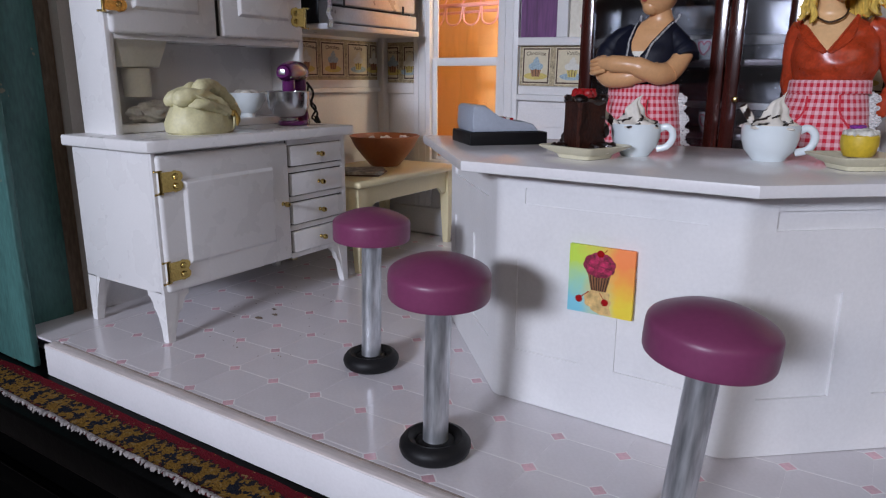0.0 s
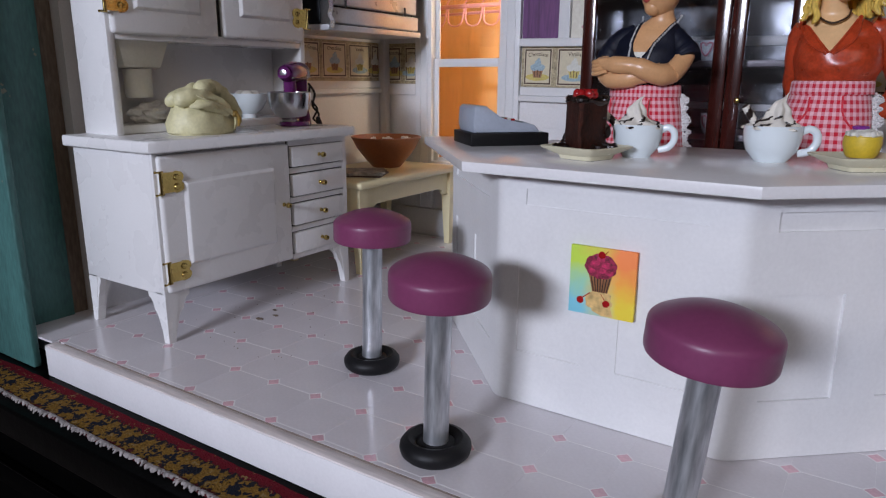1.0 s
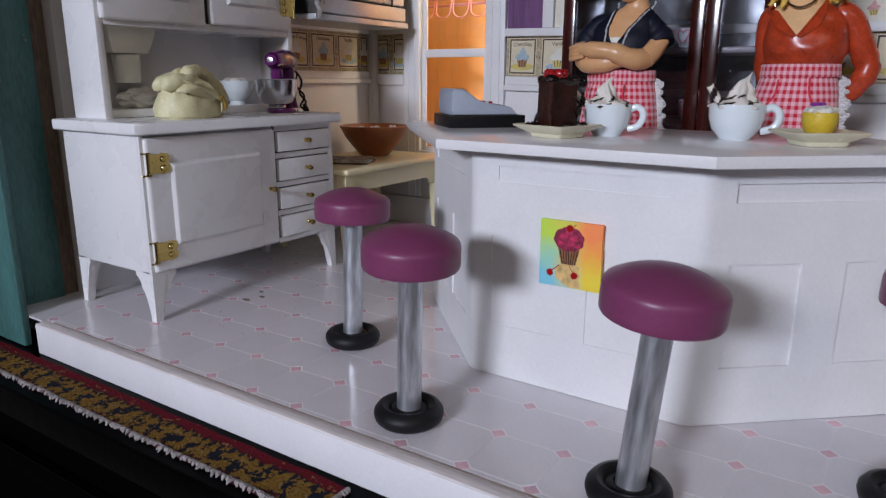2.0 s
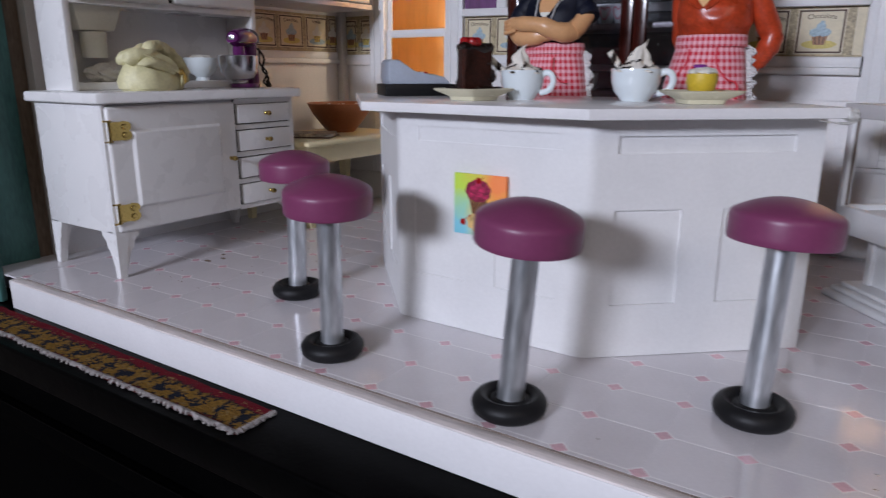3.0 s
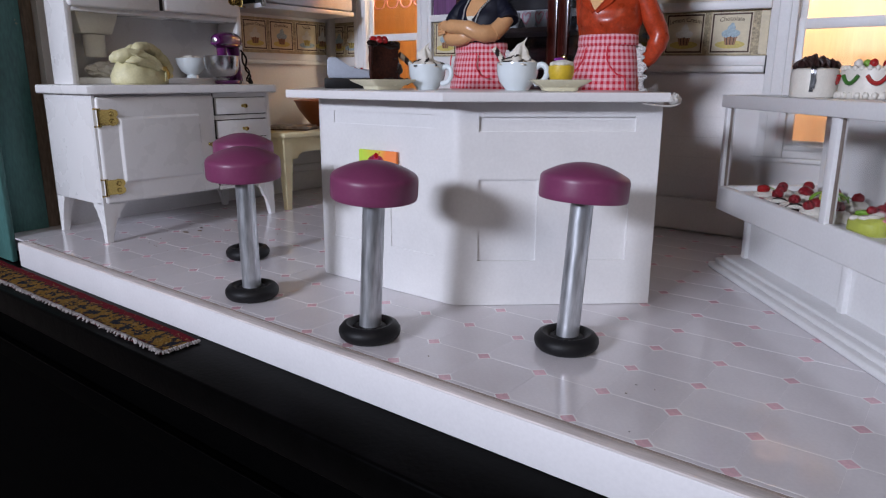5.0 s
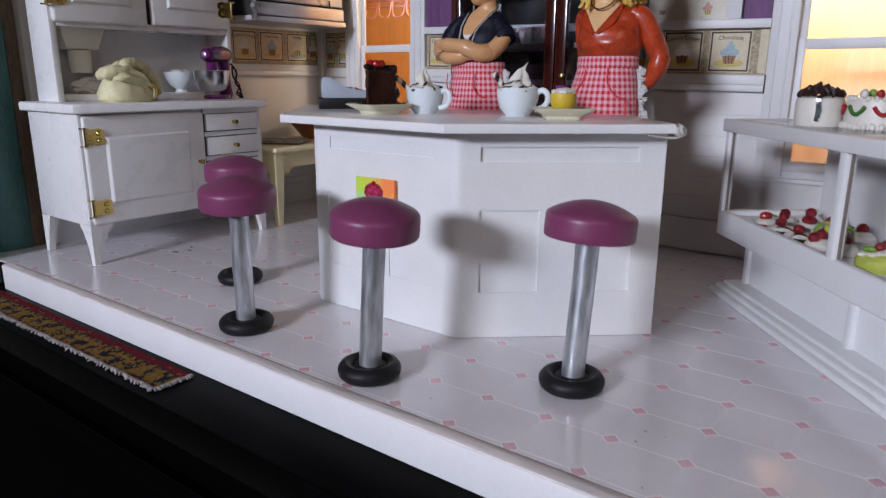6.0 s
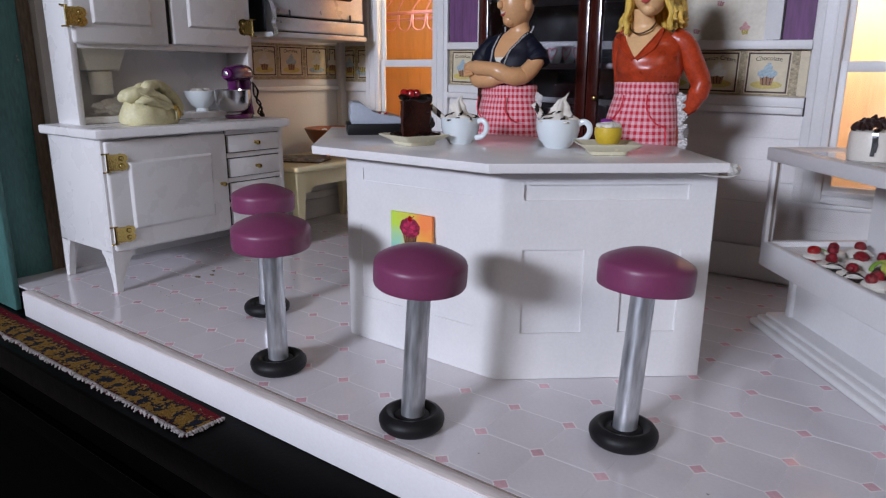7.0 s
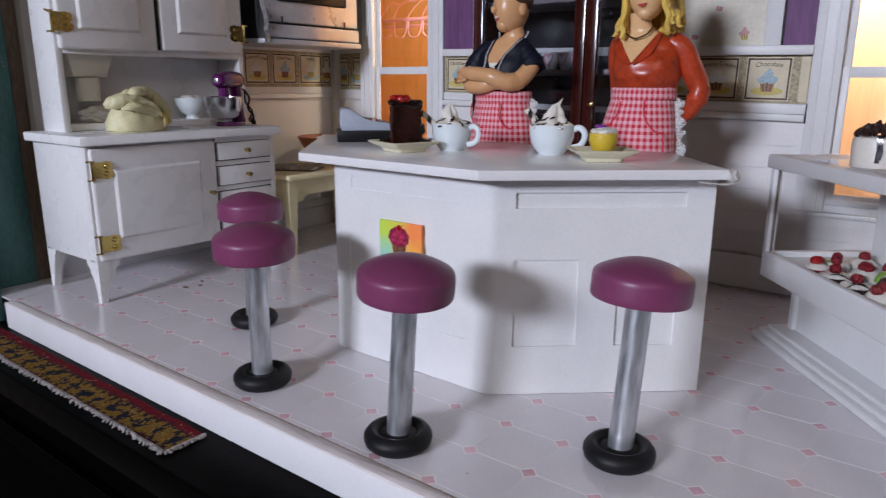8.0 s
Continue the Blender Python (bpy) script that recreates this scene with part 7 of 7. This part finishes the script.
tube(bm, smooth_path([(0.3, 1.35, 2.4), (0.55, 1.65, 1.8), (0.35, 1.75, 1.1), (0.7, 1.8, 0.6), (0.5, 1.9, 0.12), (0.9, 1.7, 0.08)]), 0.07, 8)
tube(bm, smooth_path([(0.35, 1.45, 2.2), (0.15, 1.8, 1.5), (0.6, 1.85, 0.9), (0.3, 1.9, 0.3), (0.75, 1.95, 0.1)]), 0.06, 8)
tube(bm, [(0.62, 1.75, 0.45), (0.75, 1.8, 0.1)], [0.12, 0.14], 8)
part("cord", bm, RUBBER, mixer_, "looped black power cord")

# ---- the rug strip on the black shelf ----
rug = thing("rug", "narrow red and gold woven rug strip with cream fringe", "rug", 0, 0, -1.36)
bm = fresh()
nx, ny = 150, 10
grid = [[bm.verts.new((-36 + 26.05 * i / nx + 0.05 * noise.noise(Vector((j, 0, 0))), 10.42 + 1.54 * j / ny + 0.07 * noise.noise(Vector((i * 0.13, 0, 3))),
                       0.10 + 0.035 * noise.noise(Vector((i * 0.35, j * 0.6, 1))) + 0.02 * noise.noise(Vector((i * 1.3, j * 1.2, 5))))) for j in range(ny + 1)] for i in range(nx + 1)]
uvl = bm.loops.layers.uv.verify()
for i in range(nx):
    for j in range(ny):
        f = bm.faces.new((grid[i][j], grid[i + 1][j], grid[i + 1][j + 1], grid[i][j + 1]))
        for lp, (a, b) in zip(f.loops, ((i, j), (i + 1, j), (i + 1, j + 1), (i, j + 1))):
            lp[uvl].uv = (26.0 * a / nx, 1.62 * b / ny)
ext = bmesh.ops.extrude_face_region(bm, geom=list(bm.faces))["geom"]
for v in ext:
    if isinstance(v, bmesh.types.BMVert):
        v.co.z = 0.0
part("weave", bm, RUG, rug)
bm = fresh()
for i in range(230):
    x = -35.9 + 25.9 * i / 229
    y = 10.46 + 0.07 * noise.noise(Vector((x * 0.75, 0, 3)))
    L = random.uniform(0.03, 0.20) * (1.0 + 0.5 * noise.noise(Vector((x * 0.9, 2, 0))))
    dx = random.uniform(-0.12, 0.12)
    tube(bm, smooth_path([(x, y + 0.05, 0.10), (x + dx * 0.4, y - L * 0.5, 0.10 + random.uniform(-0.02, 0.05)), (x + dx, y - L, 0.04)], 2), [0.06, 0.075, 0.07, 0.055, 0.03], 5, flat=0.5)
for i in range(16):
    y = 10.44 + 1.47 * i / 15
    L = random.uniform(0.02, 0.10)
    tube(bm, [(-10.0, y, 0.09), (-9.95 + L * 0.5, y + random.uniform(-0.05, 0.05), 0.09), (-9.92 + L, y, 0.03)], [0.05, 0.06, 0.03], 5)
part("fringe", bm, FRINGE, rug, "ragged cream fringe")

# crumbs and flakes of paint on the floor
bm = fresh()
for k in range(40):
    x, y = random.uniform(-24.5, -17), random.uniform(16, 24)
    if k > 33:
        x, y = random.uniform(-10, 8), random.uniform(13.2, 17.5)
    blob(bm, (x, y, 0.03), (random.uniform(0.015, 0.05), random.uniform(0.015, 0.04), 0.02), 0.4, 2, 1, k % 3, seed=k)
for x, y, r in ((-22.3, 19.2, 0.22), (-22.0, 19.9, 0.16), (-22.6, 20.4, 0.14)):
    blob(bm, (x, y, 0.02), (r, r * 0.5, 0.03), 0.5, 2, 2, 2, seed=x)
solid("crumbs", bm, [FRINGE, CARD_EDGE, BROWN_BOARD], "tiny crumbs and flakes lying on the tile floor", "crumbs", "stuff")

# ---- floor tiles: clipped octagons with small pink diamonds at their corners ----
PITCH, TX, TY, DIAG, JOINT = 2.01, 1.19, 14.97, 0.262, 0.024
X0, X1, Y0, Y1 = -27.15, RIGHT - 0.05, FRONT + 0.50, BACK - 0.32


def clip(poly, x0, x1, y0, y1):
    for axis, lim, sign in ((0, x0, 1), (0, x1, -1), (1, y0, 1), (1, y1, -1)):
        out = []
        for k in range(len(poly)):
            p, q = poly[k], poly[(k + 1) % len(poly)]
            dp, dq = sign * (p[axis] - lim), sign * (q[axis] - lim)
            if dp >= 0:
                out.append(p)
            if (dp >= 0) != (dq >= 0):
                t = dp / (dp - dq)
                out.append((p[0] + t * (q[0] - p[0]), p[1] + t * (q[1] - p[1])))
        poly = out
        if not poly:
            return []
    return poly


def tile_mesh(name, poly, mat):
    bm = fresh()
    lo = [bm.verts.new((x, y, -0.05)) for x, y in poly]
    hi = [bm.verts.new((x, y, 0.0)) for x, y in poly]
    bm.faces.new(hi)
    for k in range(len(poly)):
        bm.faces.new((lo[k], lo[(k + 1) % len(poly)], hi[(k + 1) % len(poly)], hi[k]))
    return finish(bm, name, mat)


H, W, C = PITCH / 2 - JOINT, PITCH / 2 - 0.13 * JOINT, DIAG + JOINT * 0.7
OCT = [(W, -H + C), (W, H - C), (W - C, H), (-W + C, H), (-W, H - C), (-W, -H + C), (-W + C, -H), (W - C, -H)]
DIA = [(DIAG - JOINT, 0), (0, DIAG - JOINT), (-DIAG + JOINT, 0), (0, -DIAG + JOINT)]
SHARED = {"tile": tile_mesh("tile", OCT, TILE), "diamond_tile": tile_mesh("diamond_tile", DIA, PINK_TILE)}
for name, shape, mat, ox, oy in (("tile", OCT, TILE, PITCH / 2, PITCH / 2), ("diamond_tile", DIA, PINK_TILE, 0, 0)):
    for i in range(-16, 10):
        for j in range(-3, 12):
            cx, cy = TX + ox + PITCH * i, TY + oy + PITCH * j
            x0 = X0
            whole = [(cx + x, cy + y) for x, y in shape]
            poly = clip(whole, x0, X1, Y0, Y1)
            if len(poly) < 3 or max(p[0] for p in poly) - min(p[0] for p in poly) < 0.03 or max(p[1] for p in poly) - min(p[1] for p in poly) < 0.03:
                continue
            same = len(poly) == len(whole) and all(abs(a - c) < 1e-6 and abs(b - d) < 1e-6 for (a, b), (c, d) in zip(poly, whole))
            mesh = SHARED[name] if same else tile_mesh(name, [(x - cx, y - cy) for x, y in poly], mat)
            ob = new(name, mesh)
            ob.parent = floor
            ob.location = (cx * CM, cy * CM, random.uniform(-0.004, 0.0) * CM)
